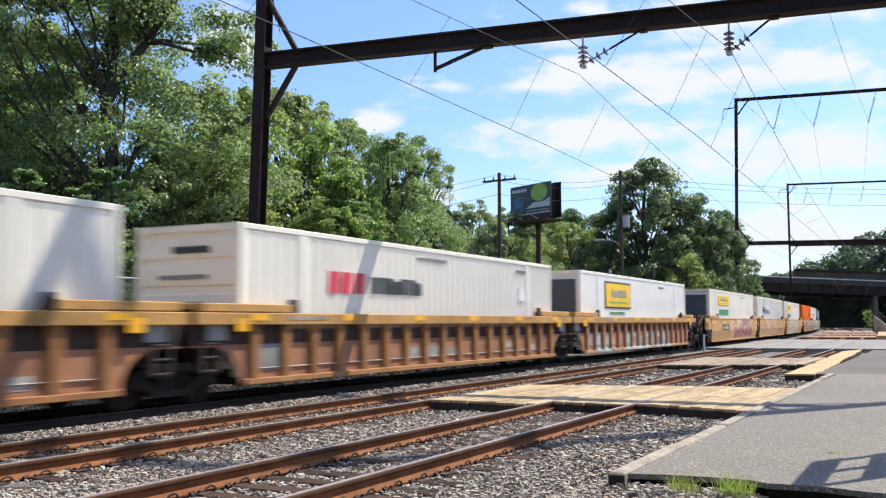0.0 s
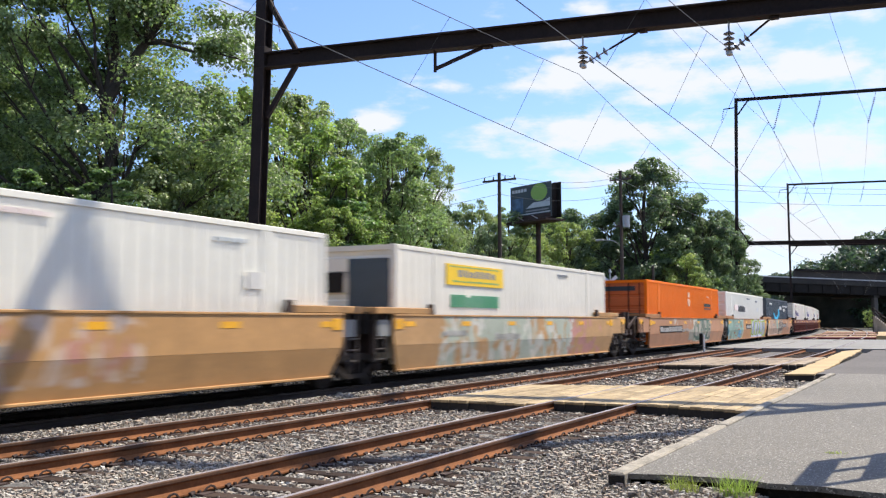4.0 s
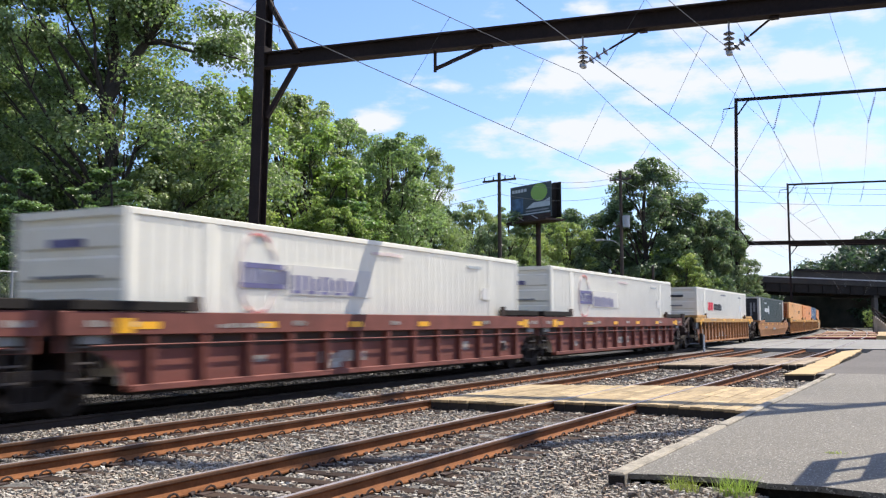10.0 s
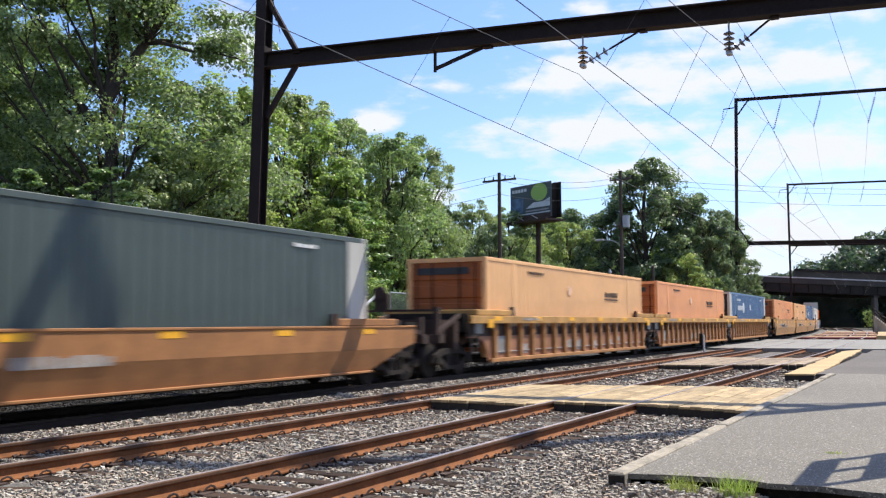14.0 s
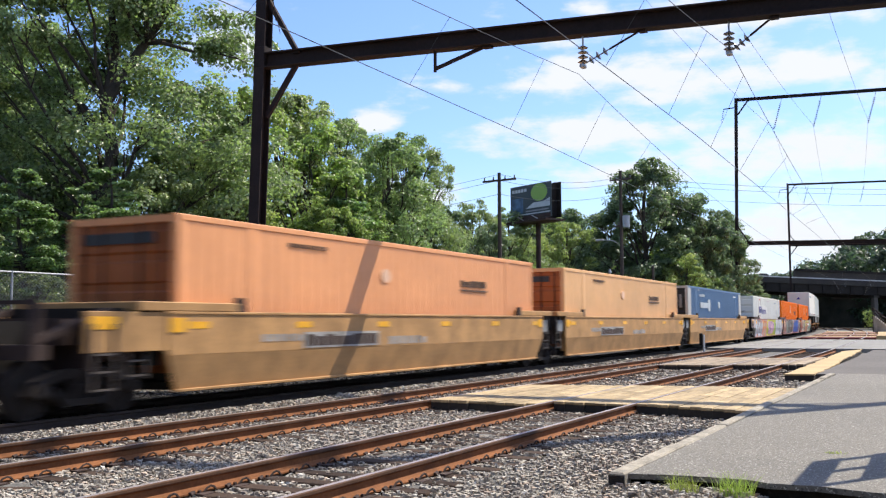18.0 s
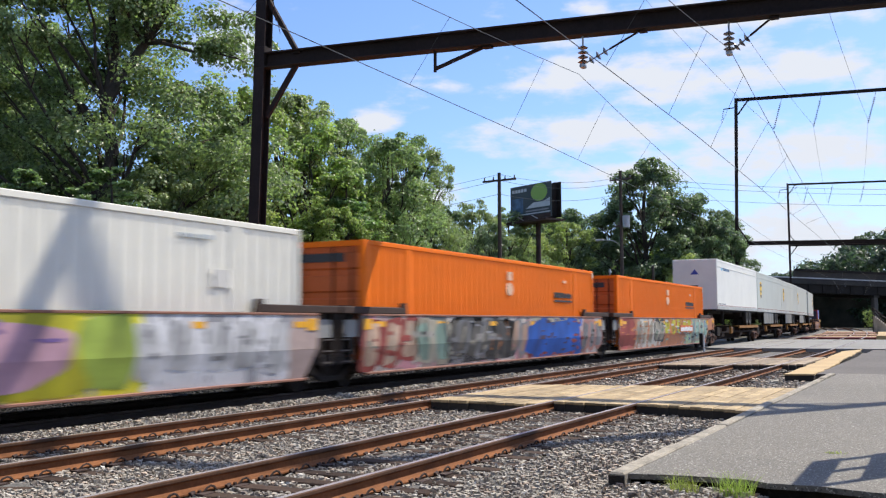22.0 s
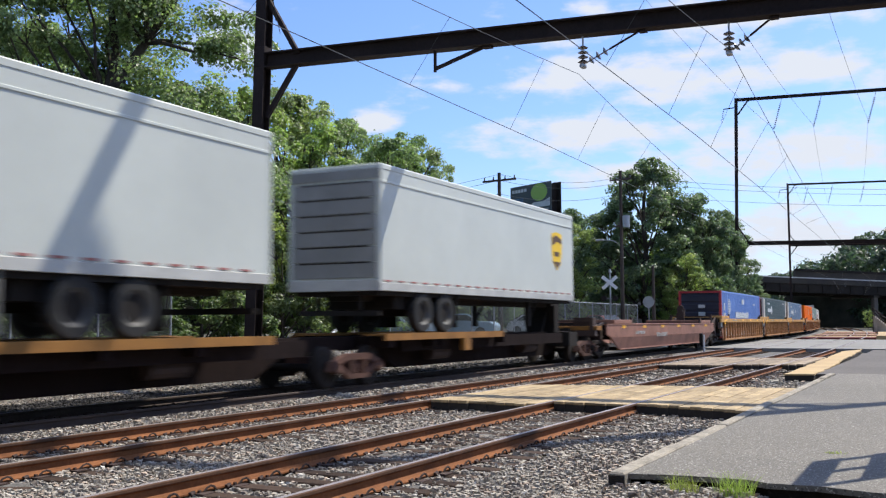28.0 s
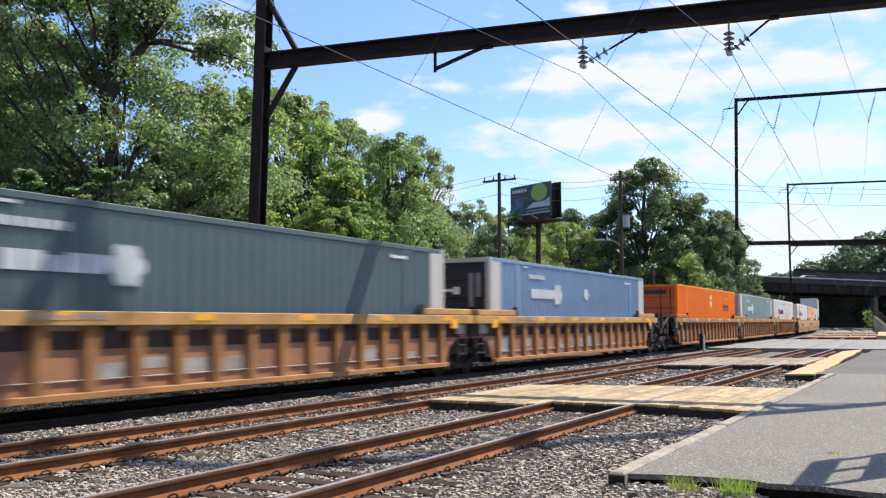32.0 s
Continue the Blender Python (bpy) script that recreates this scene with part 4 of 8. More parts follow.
def gantry(label, left, right, lean, top_z, low_z, high_z, post, low_h, high_h):
    """Two tall H posts with a high and a low cross beam and knee braces."""
    g = thing("catenary_structure", label, "catenary gantry", "catenary structures")
    lx, ly = left
    rx, ry = right

    def post_at(x, y, z, s=1.0):
        return Vector((x + lean * z * s, y, z))
    for (x, y), s in ((left, 1.0), (right, 0.2)):
        bm = bmesh.new()
        hbeam(bm, post_at(x, y, -0.6, s), post_at(x, y, top_z, s), post, post, post * 0.08)
        part("post", bm, STEEL_DARK, g)
        part("footing", boxed(x - 0.6, x + 0.6, y - 0.6, y + 0.6, -0.7, ground_height(x, y) + 0.12, bevel=0.03), KERB, g, "grey concrete footing")
    a0, a1 = post_at(lx, ly, low_z[0]), post_at(rx, ry, low_z[1], 0.2)
    part("low_beam", hbeam(bmesh.new(), a0, a1, low_h * 0.85, low_h, 0.035), STEEL_DARK, g)
    h0, h1 = post_at(lx, ly, high_z[0]), post_at(rx, ry, high_z[1], 0.2)
    part("high_beam", hbeam(bmesh.new(), h0, h1, high_h * 0.95, high_h, 0.03), STEEL_DARK, g)
    d = (a1 - a0).normalized()
    for s, e, dz in ((a0, d, 1), (a0, d, -1), (a1, -d, 1), (a1, -d, -1), (h0, (h1 - h0).normalized(), -1), (h1, (h0 - h1).normalized(), -1)):
        foot = s + Vector((0, 0, 1.85 if dz > 0 else -1.66)) + e * post * 0.45
        head = s + e * 1.22 + Vector((0, 0, 0.18 * dz))
        brace = part("knee_brace", beam(bmesh.new(), foot, head, 0.11, 0.14), STEEL_DARK, g)
        part("gusset", beam(bmesh.new(), head - e * 0.16, head + e * 0.16, 0.16, 0.12), STEEL_DARK, brace, "riveted gusset plate")
    p = post_at(lx, ly, low_z[0] + 0.1)
    part("splice_plate", boxed(p.x - post * 0.53, p.x + post * 0.53, p.y - post * 0.53, p.y + post * 0.53, p.z - 0.30, p.z + 0.30, bevel=0.012), STEEL_DARK, g)
    part("cap_arm", beam(bmesh.new(), h0 + Vector((-1.4, 0, -0.9)), h0 + Vector((0.1, 0, -0.8)), 0.1, 0.1), STEEL_DARK, g)
    disc_string("arm_string", h0 + Vector((-1.35, 0, -0.95)), h0 + Vector((-1.6, 0, -2.3)), 6, 0.10, g)
    return g, a0, a1, h0, h1


G1, A0, A1, H0, H1 = gantry("dark brown steel overhead-line gantry spanning the tracks", (-17.64, 22.2), (1.17, 22.2), 0.030, 24.2, (9.07, 8.29), (23.85, 23.6), 0.36, 0.44, 0.34)
G2, B0, B1, HB0, HB1 = gantry("tall dark steel gantry with insulators under its top beam", (-19.9, 108.0), (0.9, 109.0), 0.020, 26.0, (9.95, 9.55), (25.8, 25.3), 0.31, 0.43, 0.32)
G3, C0, C1, HC0, HC1 = gantry("distant dark steel gantry before the bridge", (-23.75, 180.0), (-3.0, 182.0), -0.001, 26.0, (14.9, 14.6), (25.8, 25.4), 0.32, 0.30, 0.30)


def on_beam(a, b, x):
    f = (x - a.x) / (b.x - a.x)
    return a.lerp(b, f)


def hang_supports():
    """Insulators and steady arms under the near gantry's low beam."""
    for x, reach in ((-7.59, 1.5), (-4.10, 1.0)):
        p = on_beam(A0, A1, x)
        top = p + Vector((0, 0, -0.2))
        h = thing("insulator_hanger", "stacked porcelain insulators hung from the beam", "insulator", "line insulators")
        part("link", rod(bmesh.new(), top + Vector((0, 0, 0.02)), top + Vector((0, 0, -0.28)), 0.022, n=6), GALV, h)
        disc_string("string", top + Vector((0, 0, -0.22)), top + Vector((0, 0, -0.74)), 4, 0.13, h)
        part("clamp", boxed(x - 0.07, x + 0.07, p.y - 0.09, p.y + 0.09, top.z - 0.82, top.z - 0.72, bevel=0.02), GALV, h)
        far = on_beam(A0, A1, x + reach) + Vector((0, 0, -0.2))
        low = top + Vector((0.08, 0, -0.70))
        mid = low.lerp(far, 0.42)
        disc_string("side_string", low, mid, 3, 0.12, h)
        part("arm", rod(bmesh.new(), mid, far, 0.026, n=6), STEEL_DARK, h)
        part("bracket", boxed(far.x - 0.09, far.x + 0.09, far.y - 0.09, far.y + 0.09, far.z - 0.08, far.z + 0.02), STEEL_DARK, h)
    p = on_beam(A0, A1, -11.68) + Vector((0, 0, -0.2))
    h = thing("steady_bracket", "dark steel drop bracket with a slanting arm", "bracket")
    part("drop", rod(bmesh.new(), p + Vector((0, 0, 0.02)), p + Vector((0, 0, -0.58)), 0.045, n=8), STEEL_DARK, h)
    q = on_beam(A0, A1, -10.15) + Vector((0, 0, -0.2))
    part("arm", beam(bmesh.new(), p + Vector((0, 0, -0.5)), q, 0.06, 0.09), STEEL_DARK, h)
    part("bracket", boxed(q.x - 0.12, q.x + 0.12, q.y - 0.1, q.y + 0.1, q.z - 0.08, q.z + 0.03), STEEL_DARK, h)
    for a, b, xs, lean, r, drop in ((H0, H1, (-14.2, -10.2, -4.62), -0.42, 0.17, 2.75), (HB0, HB1, (-14.62, -10.62, -5.32), -0.9, 0.13, 3.3), (HC0, HC1, (-20.3, -16.3, -11.2), -0.9, 0.13, 3.3)):
        for x in xs:
            p = on_beam(a, b, x) + Vector((0, 0, -0.16))
            h = thing("suspension_insulator", "long slanting insulator string under the top beam", "insulator", "line insulators")
            q = p + Vector((lean * 0.14, 0, -0.14 * drop))
            part("link", rod(bmesh.new(), p + Vector((0, 0, 0.02)), q, 0.025, n=6), GALV, h)
            part("string", insulator_string(q, p + Vector((lean, 0, -drop)), 22 if r > 0.15 else 14, r), INSULATOR, h)
            # unseen rod added so the string throws a solid shadow
            if r > 0.15:
                part("core", rod(bmesh.new(), q + Vector((0, 0, -0.05)), p + Vector((lean, 0, -drop)), r * 0.7, r * 0.9, n=12), INSULATOR, h, "thick porcelain core")


hang_supports()


def wire(name, label, pts, r, category="wire"):
    """One unbroken wire through pts."""
    bm = bmesh.new()
    rings = []
    for k, p in enumerate(pts):
        d = (Vector(pts[min(k + 1, len(pts) - 1)]) - Vector(pts[max(k - 1, 0)])).normalized()
        q = d.to_track_quat("Z", "Y")
        rings.append([bm.verts.new(Vector(p) + q @ Vector((r * math.cos(a), r * math.sin(a), 0))) for a in (0, 2.094, 4.189)])
    for g, h in zip(rings, rings[1:]):
        for i in range(3):
            bm.faces.new((g[i], g[(i + 1) % 3], h[(i + 1) % 3], h[i]))
    return tagged(part(name, bm, WIRE), label, category, "overhead wires")


def sag(a, b, drop, n=24):
    a, b = Vector(a), Vector(b)
    return [a.lerp(b, i / n) - Vector((0, 0, drop * 4 * (i / n) * (1 - i / n))) for i in range(n + 1)]


def build_catenary():
    """Messenger, contact wire and droppers over the middle and near tracks; feeders on the high beams."""
    for x, zc, zm, drop, y0, step in ((-7.70, 5.80, 7.5, 1.9, 15.2, 4.65), (-4.08, 5.74, 7.62, 2.2, 15.5, 4.25)):
        mid, end = Vector((x, 22.2, zm)), Vector((x - 1.6, 108.4, zm + 0.6))
        back, last = Vector((x, -64.0, zm)), Vector((x - 7.0, 181.0, zm + 1.0))
        droppers = bmesh.new()
        for a, b in ((back, mid), (mid, end), (end, last)):
            wire("messenger_wire", "sagging messenger wire over the tracks", sag(a, b, drop, 30), 0.0085)
            c0, c1 = Vector((a.x - 0.83, a.y, zc)), Vector((b.x - 0.83, b.y, zc + (0.3 if b is last else 0.0)))
            wire("contact_wire", "taut contact wire over the tracks", [c0, c1], 0.0095)
            for i in range(-20, 40):
                f = (y0 + i * step - a.y) / (b.y - a.y)
                if not 0.01 < f < 0.99:
                    continue
                p = a.lerp(b, f) - Vector((0, 0, drop * 4 * f * (1 - f)))
                q = c0.lerp(c1, f)
                if p.z > q.z + 0.2:
                    rod(droppers, p, q, 0.0045, n=4, caps=False)
        tagged(part("droppers", droppers, WIRE), "thin dropper wires between messenger and contact wire", "wire", "overhead wires", "stuff")
    for x, near in ((-15.55, -14.6), (-11.50, -10.6), (-6.15, -5.05)):
        a, b, c = Vector((near, 22.2, 21.1)), Vector((x, 108.2, 22.3)), Vector((x - 5.7, 180.2, 22.3))
        for p, q in ((Vector((near, -64, 21.1)), a), (a, b), (b, c)):
            wire("feeder_wire", "high feeder wire between gantries", sag(p, q, 1.1, 20), 0.014)
    for p, q in (((-16.9, 22.2, 10.2), (-13.6, 16.0, 12.0)), ((-16.75, 22.2, 9.8), (-13.2, 16.0, 11.9))):
        wire("guy_wire", "thin guy wire at the gantry post", [Vector(p), Vector(q) * 1.0], 0.010)


build_catenary()


# ---- the train ----
# A thing rides on the far track; its own origin is the leading (near) end of its load, on the rail top, at the track's middle.
MOVERS = []   # (object, metres along the line at 0 s)
SPINNERS = []  # (wheelset, its own place on the car, metres along the line of the car)
HALF = 1.30
CACHE = {}


def cached(key, make, mat):
    if key not in CACHE:
        bm = make()
        me = bpy.data.meshes.new(key)
        bm.to_mesh(me)
        bm.free()
        me.materials.append(mat)
        CACHE[key] = me
    return CACHE[key]


def side_corrugation(x, sgn, y0, y1, z0, z1, pitch, depth):
    """A pressed steel wall whose outer flats lie at x; sgn is the way it faces."""
    ys = []
    n = round((y1 - y0) / pitch)
    p = (y1 - y0) / n
    for i in range(n):
        a = y0 + i * p
        ys += [(a, 0), (a + 0.36 * p, 0), (a + 0.5 * p, 1), (a + 0.86 * p, 1)]
    ys.append((y1, 0))
    bm = bmesh.new()
    lo = [bm.verts.new((x - sgn * d * depth, y, z0)) for y, d in ys]
    hi = [bm.verts.new((x - sgn * d * depth, y, z1)) for y, d in ys]
    for i in range(len(ys) - 1):
        f = (lo[i], lo[i + 1], hi[i + 1], hi[i])
        bm.faces.new(f if sgn > 0 else f[::-1])
    return bm


def end_corrugation(y, x0, x1, z0, z1, rows, depth, sgn=-1):
    zs = []
    p = (z1 - z0) / rows
    for i in range(rows):
        a = z0 + i * p
        zs += [(a, 0), (a + 0.62 * p, 0), (a + 0.70 * p, 1), (a + 0.92 * p, 1)]
    zs.append((z1, 0))
    bm = bmesh.new()
    lo = [bm.verts.new((x0, y - sgn * d * depth, z)) for z, d in zs]
    hi = [bm.verts.new((x1, y - sgn * d * depth, z)) for z, d in zs]
    for i in range(len(zs) - 1):
        f = (lo[i], hi[i], hi[i + 1], lo[i + 1])
        bm.faces.new(f if sgn < 0 else f[::-1])
    return bm


def plate(parent, name, mat, y0, y1, z0, z1, x=None, label="", dx=0.008):
    """A flat marking on the camera-side wall of a car or container."""
    x = HALF if x is None else x
    return part(name, boxed(x - 0.02, x + dx, y0, y1, z0, z1), mat, parent, label)


def bars(parent, mat, y0, y1, z0, z1, n, x=None, dx=0.008, name="lettering", gap=0.28):
    """Unreadable or brand lettering as plain bars in one mesh."""
    x = HALF if x is None else x
    bm = bmesh.new()
    w = (y1 - y0) / n
    rng = random.Random(n * 7 + int(y0 * 10))
    for i in range(n):
        lift = rng.choice((0, 0, 0.18)) * (z1 - z0)
        box(bm, x - 0.02, x + dx, y0 + i * w, y0 + i * w + w * (1 - gap), z0, z1 - lift)
    return part(name, bm, mat, parent, "plain bars in place of lettering")


def disc_outline(cy, cz, ry, rz, n=20, a0=0.0, a1=2 * math.pi):
    return [(cy + ry * math.cos(a0 + (a1 - a0) * i / n), cz + rz * math.sin(a0 + (a1 - a0) * i / n)) for i in range(n)]


def shape(parent, name, mat, outline, x=None, dx=0.008, label=""):
    x = HALF if x is None else x
    bm = bmesh.new()
    prism(bm, outline, x - 0.02, x + dx, "x")
    return part(name, bm, mat, parent, label)


def band(parent, name, mat, pts, widths, x=None, dx=0.008, label=""):
    """A flat curved band along pts."""
    x = HALF if x is None else x
    up, lo = [], []
    for i, (y, z) in enumerate(pts):
        a, b = pts[max(0, i - 1)], pts[min(len(pts) - 1, i + 1)]
        d = Vector((b[0] - a[0], b[1] - a[1])).normalized()
        up.append((y - d.y * widths[i] / 2, z + d.x * widths[i] / 2))
        lo.append((y + d.y * widths[i] / 2, z - d.x * widths[i] / 2))
    bm = bmesh.new()
    for i in range(len(pts) - 1):
        prism(bm, [lo[i], lo[i + 1], up[i + 1], up[i]], x - 0.02, x + dx, "x")
    return part(name, bm, mat, parent, label)


CL, CZ0, CZ1 = 16.15, 0.46, 3.35


def container(label, u0, mat, posts=None, end=None, roof=None, smooth=False):
    c = thing("shipping_container", label, "container", "containers on the train")
    key = mat.name + ("_s" if smooth else "")
    posts = posts or mat
    end = end or mat
    x = HALF
    depth = 0.012 if smooth else 0.030 if mat is WHITE else 0.016 if mat in (CORAL, TAN_ORANGE) else 0.026
    pitch = 0.36 if smooth else 0.34
    part("side_wall", cached("side_wall_r_" + key, lambda: side_corrugation(x - 0.012, 1, 0.16, CL - 0.16, CZ0 + 0.16, CZ1 - 0.10, pitch, depth), mat), None, c)
    part("side_wall", cached("side_wall_l_" + key, lambda: side_corrugation(-x + 0.012, -1, 0.16, CL - 0.16, CZ0 + 0.16, CZ1 - 0.10, pitch, depth), mat), None, c)
    part("roof", cached("roof_" + key, lambda: boxed(-x + 0.04, x - 0.04, 0.02, CL - 0.02, CZ1 - 0.06, CZ1 - 0.012), roof or mat), None, c)
    part("floor", cached("floor_dark", lambda: boxed(-x + 0.06, x - 0.06, 0.05, CL - 0.05, CZ0 + 0.02, CZ0 + 0.16), CAR_BLACK), None, c, "dark under-frame")
    part("front_wall", cached("front_wall_" + end.name, lambda: end_corrugation(0.03, -x + 0.12, x - 0.12, CZ0 + 0.14, CZ1 - 0.1, 5, 0.04), end), None, c)
    for y in (0.0, CL - 0.16):
        for sx in (-1, 1):
            part("corner_post", cached("corner_post_%s_%g_%d" % (posts.name, y, sx), lambda: boxed(min(sx * x, sx * (x - 0.15)), max(sx * x, sx * (x - 0.15)), y, y + 0.16, CZ0, CZ1, bevel=0.012), posts), None, c)
        part("end_header", cached("end_header_%s_%g" % (posts.name, y), lambda: boxed(-x + 0.15, x - 0.15, y, y + 0.12, CZ1 - 0.13, CZ1 - 0.004), posts), None, c)
    for sx in (-1, 1):
        part("top_rail", cached("top_rail_%s_%d" % (mat.name, sx), lambda: boxed(min(sx * x, sx * (x - 0.08)), max(sx * x, sx * (x - 0.08)), 0.16, CL - 0.16, CZ1 - 0.11, CZ1, bevel=0.01), mat), None, c)
        part("bottom_rail", cached("bottom_rail_%s_%d" % (mat.name, sx), lambda: boxed(min(sx * x, sx * (x - 0.08)), max(sx * x, sx * (x - 0.08)), 0.16, CL - 0.16, CZ0, CZ0 + 0.17, bevel=0.01), mat), None, c)
    for y in (1.94, CL - 2.16):
        part("side_post", cached("side_post_%s_%g" % (mat.name, y), lambda: boxed(x - 0.05, x - 0.003, y, y + 0.22, CZ0 + 0.17, CZ1 - 0.11), mat), None, c)
    if posts is SILVER:
        for y in (0.165, CL - 0.76):
            part("end_side_panel", cached("end_side_panel_%g" % y, lambda: boxed(x - 0.05, x - 0.002, y, y + 0.595, CZ0 + 0.17, CZ1 - 0.11), SILVER), None, c, "silver panel beside the corner post")
    for i, y in enumerate((CL - 0.012, CL - 0.012)):
        sx = -1 if i == 0 else 1
        part("door", cached("door_%s_%d" % (mat.name, i), lambda: boxed(min(0.02 * sx, sx * (x - 0.15)), max(0.02 * sx, sx * (x - 0.15)), CL - 0.06, CL - 0.012, CZ0 + 0.1, CZ1 - 0.13), mat), None, c)
    MOVERS.append((c, u0))
    return c


def end_marks(c, mat, rows):
    """Plain bars and fittings on the leading end wall. rows: (x0, x1, z0, z1)."""
    for x0, x1, z0, z1 in rows:
        part("end_lettering", boxed(x0, x1, -0.014, 0.05, z0, z1), mat, c, "plain bar in place of lettering")


def end_doors(c):
    """Locking rods and dark frames of a door end."""
    for x in (-0.95, -0.45, 0.45, 0.95):
        part("lock_rod", rod(bmesh.new(), (x, -0.02, CZ0 + 0.15), (x, -0.02, CZ1 - 0.15), 0.02, n=6), CAR_BLACK, c, "dark locking rod")
    end_marks(c, MARK_DARK, ((-0.95, 0.75, 2.86, 3.06), (-0.9, -0.1, 1.75, 1.85), (0.2, 0.9, 1.75, 1.85)))


def marks_red_logistics(c, y=2.7):
    for k in range(3):
        shape(c, "logo_bar", MARK_RED, [(y + 0.25 + 0.52 * k, 2.10), (y + 0.63 + 0.52 * k, 2.10), (y + 0.69 + 0.52 * k, 2.56), (y + 0.31 + 0.52 * k, 2.56)], label="plain red logo bar")
    bars(c, MARK_DARK, y + 1.98, y + 4.45, 2.12, 2.50, 9)
    bars(c, MARK_GREY, 6.9, 8.6, 3.02, 3.10, 7)
    bars(c, MARK_GREY, 13.2, 14.0, 2.98, 3.06, 5)
    plate(c, "placard", MARK_WHITE, 13.4, 13.85, 2.1, 2.5)
    end_marks(c, MARK_DARK, ((-0.35, 0.55, 2.80, 2.93),))
    end_marks(c, MARK_GREY, ((-0.7, 0.5, 2.30, 2.38), (-0.5, 0.5, 1.80, 1.86)))


def marks_plain_logistics(c):
    bars(c, MARK_DARK, 4.7, 7.5, 2.12, 2.52, 9)
    plate(c, "logo_block", MARK_FAINT, 3.1, 4.5, 2.2, 2.55, label="sun-faded pink patch")
    bars(c, MARK_GREY, 8.3, 9.6, 3.0, 3.1, 6)
    bars(c, MARK_GREY, 12.2, 13.2, 2.86, 2.96, 5)
    plate(c, "placard", MARK_WHITE, 13.0, 13.4, 2.2, 2.45)


def marks_ring(c):
    plate(c, "decal_panel", DECAL, 4.4, 7.5, 2.02, 2.62, dx=0.003, label="faint grey decal panel")
    pts = disc_outline(3.40, 2.40, 0.58, 0.76, 32)
    band(c, "ring", MARK_FAINT, pts[2:31], [0.045] * 29, label="thin faded red ring")
    for k in (5, 21):
        band(c, "ring_arc", MARK_PINK, disc_outline(3.40, 2.40, 0.58, 0.76, 32)[k:k + 6], [0.05] * 6, x=HALF + 0.006, label="redder arc of the ring")
    # the tall forms beside the ring, then a row of lower ones with two that hang down
    bars(c, MARK_INDIGO, 2.90, 4.30, 2.12, 2.22, 1, gap=0.02)
    bars(c, MARK_INDIGO, 2.95, 4.25, 2.50, 2.60, 1, gap=0.02)
    bars(c, MARK_INDIGO, 2.95, 4.45, 2.225, 2.495, 5, gap=0.5)
    bars(c, MARK_INDIGO, 4.50, 6.95, 2.12, 2.42, 10, dx=0.010, gap=0.38)
    bars(c, MARK_INDIGO, 4.50, 6.95, 2.05, 2.115, 5, dx=0.010, gap=0.30)
    bars(c, MARK_FAINT, 7.6, 9.0, 3.02, 3.10, 6)
    bars(c, MARK_PALE, 12.6, 13.5, 2.95, 3.03, 5)
    plate(c, "placard", DECAL, 13.5, 13.95, 2.1, 2.42)
    end_marks(c, MARK_INDIGO, ((-0.45, 0.35, 2.72, 2.86),))
    end_marks(c, MARK_GREY, ((-0.8, 0.7, 2.20, 2.25), (-0.5, 0.5, 1.80, 1.86)))


def marks_yellow_panel(c, big=True):
    y0, y1, z0, z1 = (2.98, 6.3, 2.06, 2.98) if big else (2.65, 6.35, 2.46, 3.02)
    if big:
        plate(c, "panel_border", MARK_DARK, y0 - 0.07, y1 + 0.07, z0 - 0.07, z1 + 0.07)
    plate(c, "panel", MARK_YELLOW, y0, y1, z0, z1, dx=0.014, label="yellow sign panel")
    h = z1 - z0
    bars(c, MARK_GREY, y0 + 0.7, y1 - 0.5, z0 + 0.40 * h, z0 + 0.74 * h, 7, dx=0.018)
    bars(c, MARK_GREEN, y0 + 0.4, y1 - 0.3, z0 + 0.14 * h, z0 + 0.22 * h, 9, dx=0.018)
    if not big:
        bars(c, MARK_GREEN, y0 + 0.2, y1 - 0.3, z0 + 0.86 * h, z0 + 0.92 * h, 12, dx=0.018)
        bars(c, MARK_GREEN, 2.95, 6.1, 1.86, 2.20, 10)
    else:
        bars(c, MARK_GREEN, 3.5, 5.6, 1.76, 1.86, 9)
    bars(c, MARK_GREY, 11.0, 12.0, 3.0, 3.08, 5)


def marks_orange(c):
    bars(c, MARK_DARK, 12.05, 13.80, 2.28, 2.46, 8)
    plate(c, "rule", MARK_DARK, 12.05, 13.80, 2.14, 2.20)
    plate(c, "placard", MARK_PEACH, 8.12, 8.47, 2.72, 2.98)
    shape(c, "emblem", MARK_PEACH, disc_outline(8.28, 2.45, 0.26, 0.20, 12), label="round pale emblem")
    plate(c, "label_plate", MARK_PEACH, 12.9, 13.2, 2.80, 2.88)
    plate(c, "corner_patch", MARK_PEACH, CL - 0.14, CL - 0.02, 3.05, 3.3)
    end_doors(c)


def marks_faded_orange(c):
    bars(c, MARK_BROWN, 11.0, 12.65, 2.42, 2.60, 8)
    plate(c, "rule", MARK_BROWN, 11.0, 12.65, 2.30, 2.35)
    shape(c, "emblem", MARK_PEACH, disc_outline(7.0, 2.55, 0.2, 0.17, 12), label="faint round emblem")
    bars(c, MARK_BROWN, 3.2, 4.6, 2.98, 3.06, 5)
    end_doors(c)


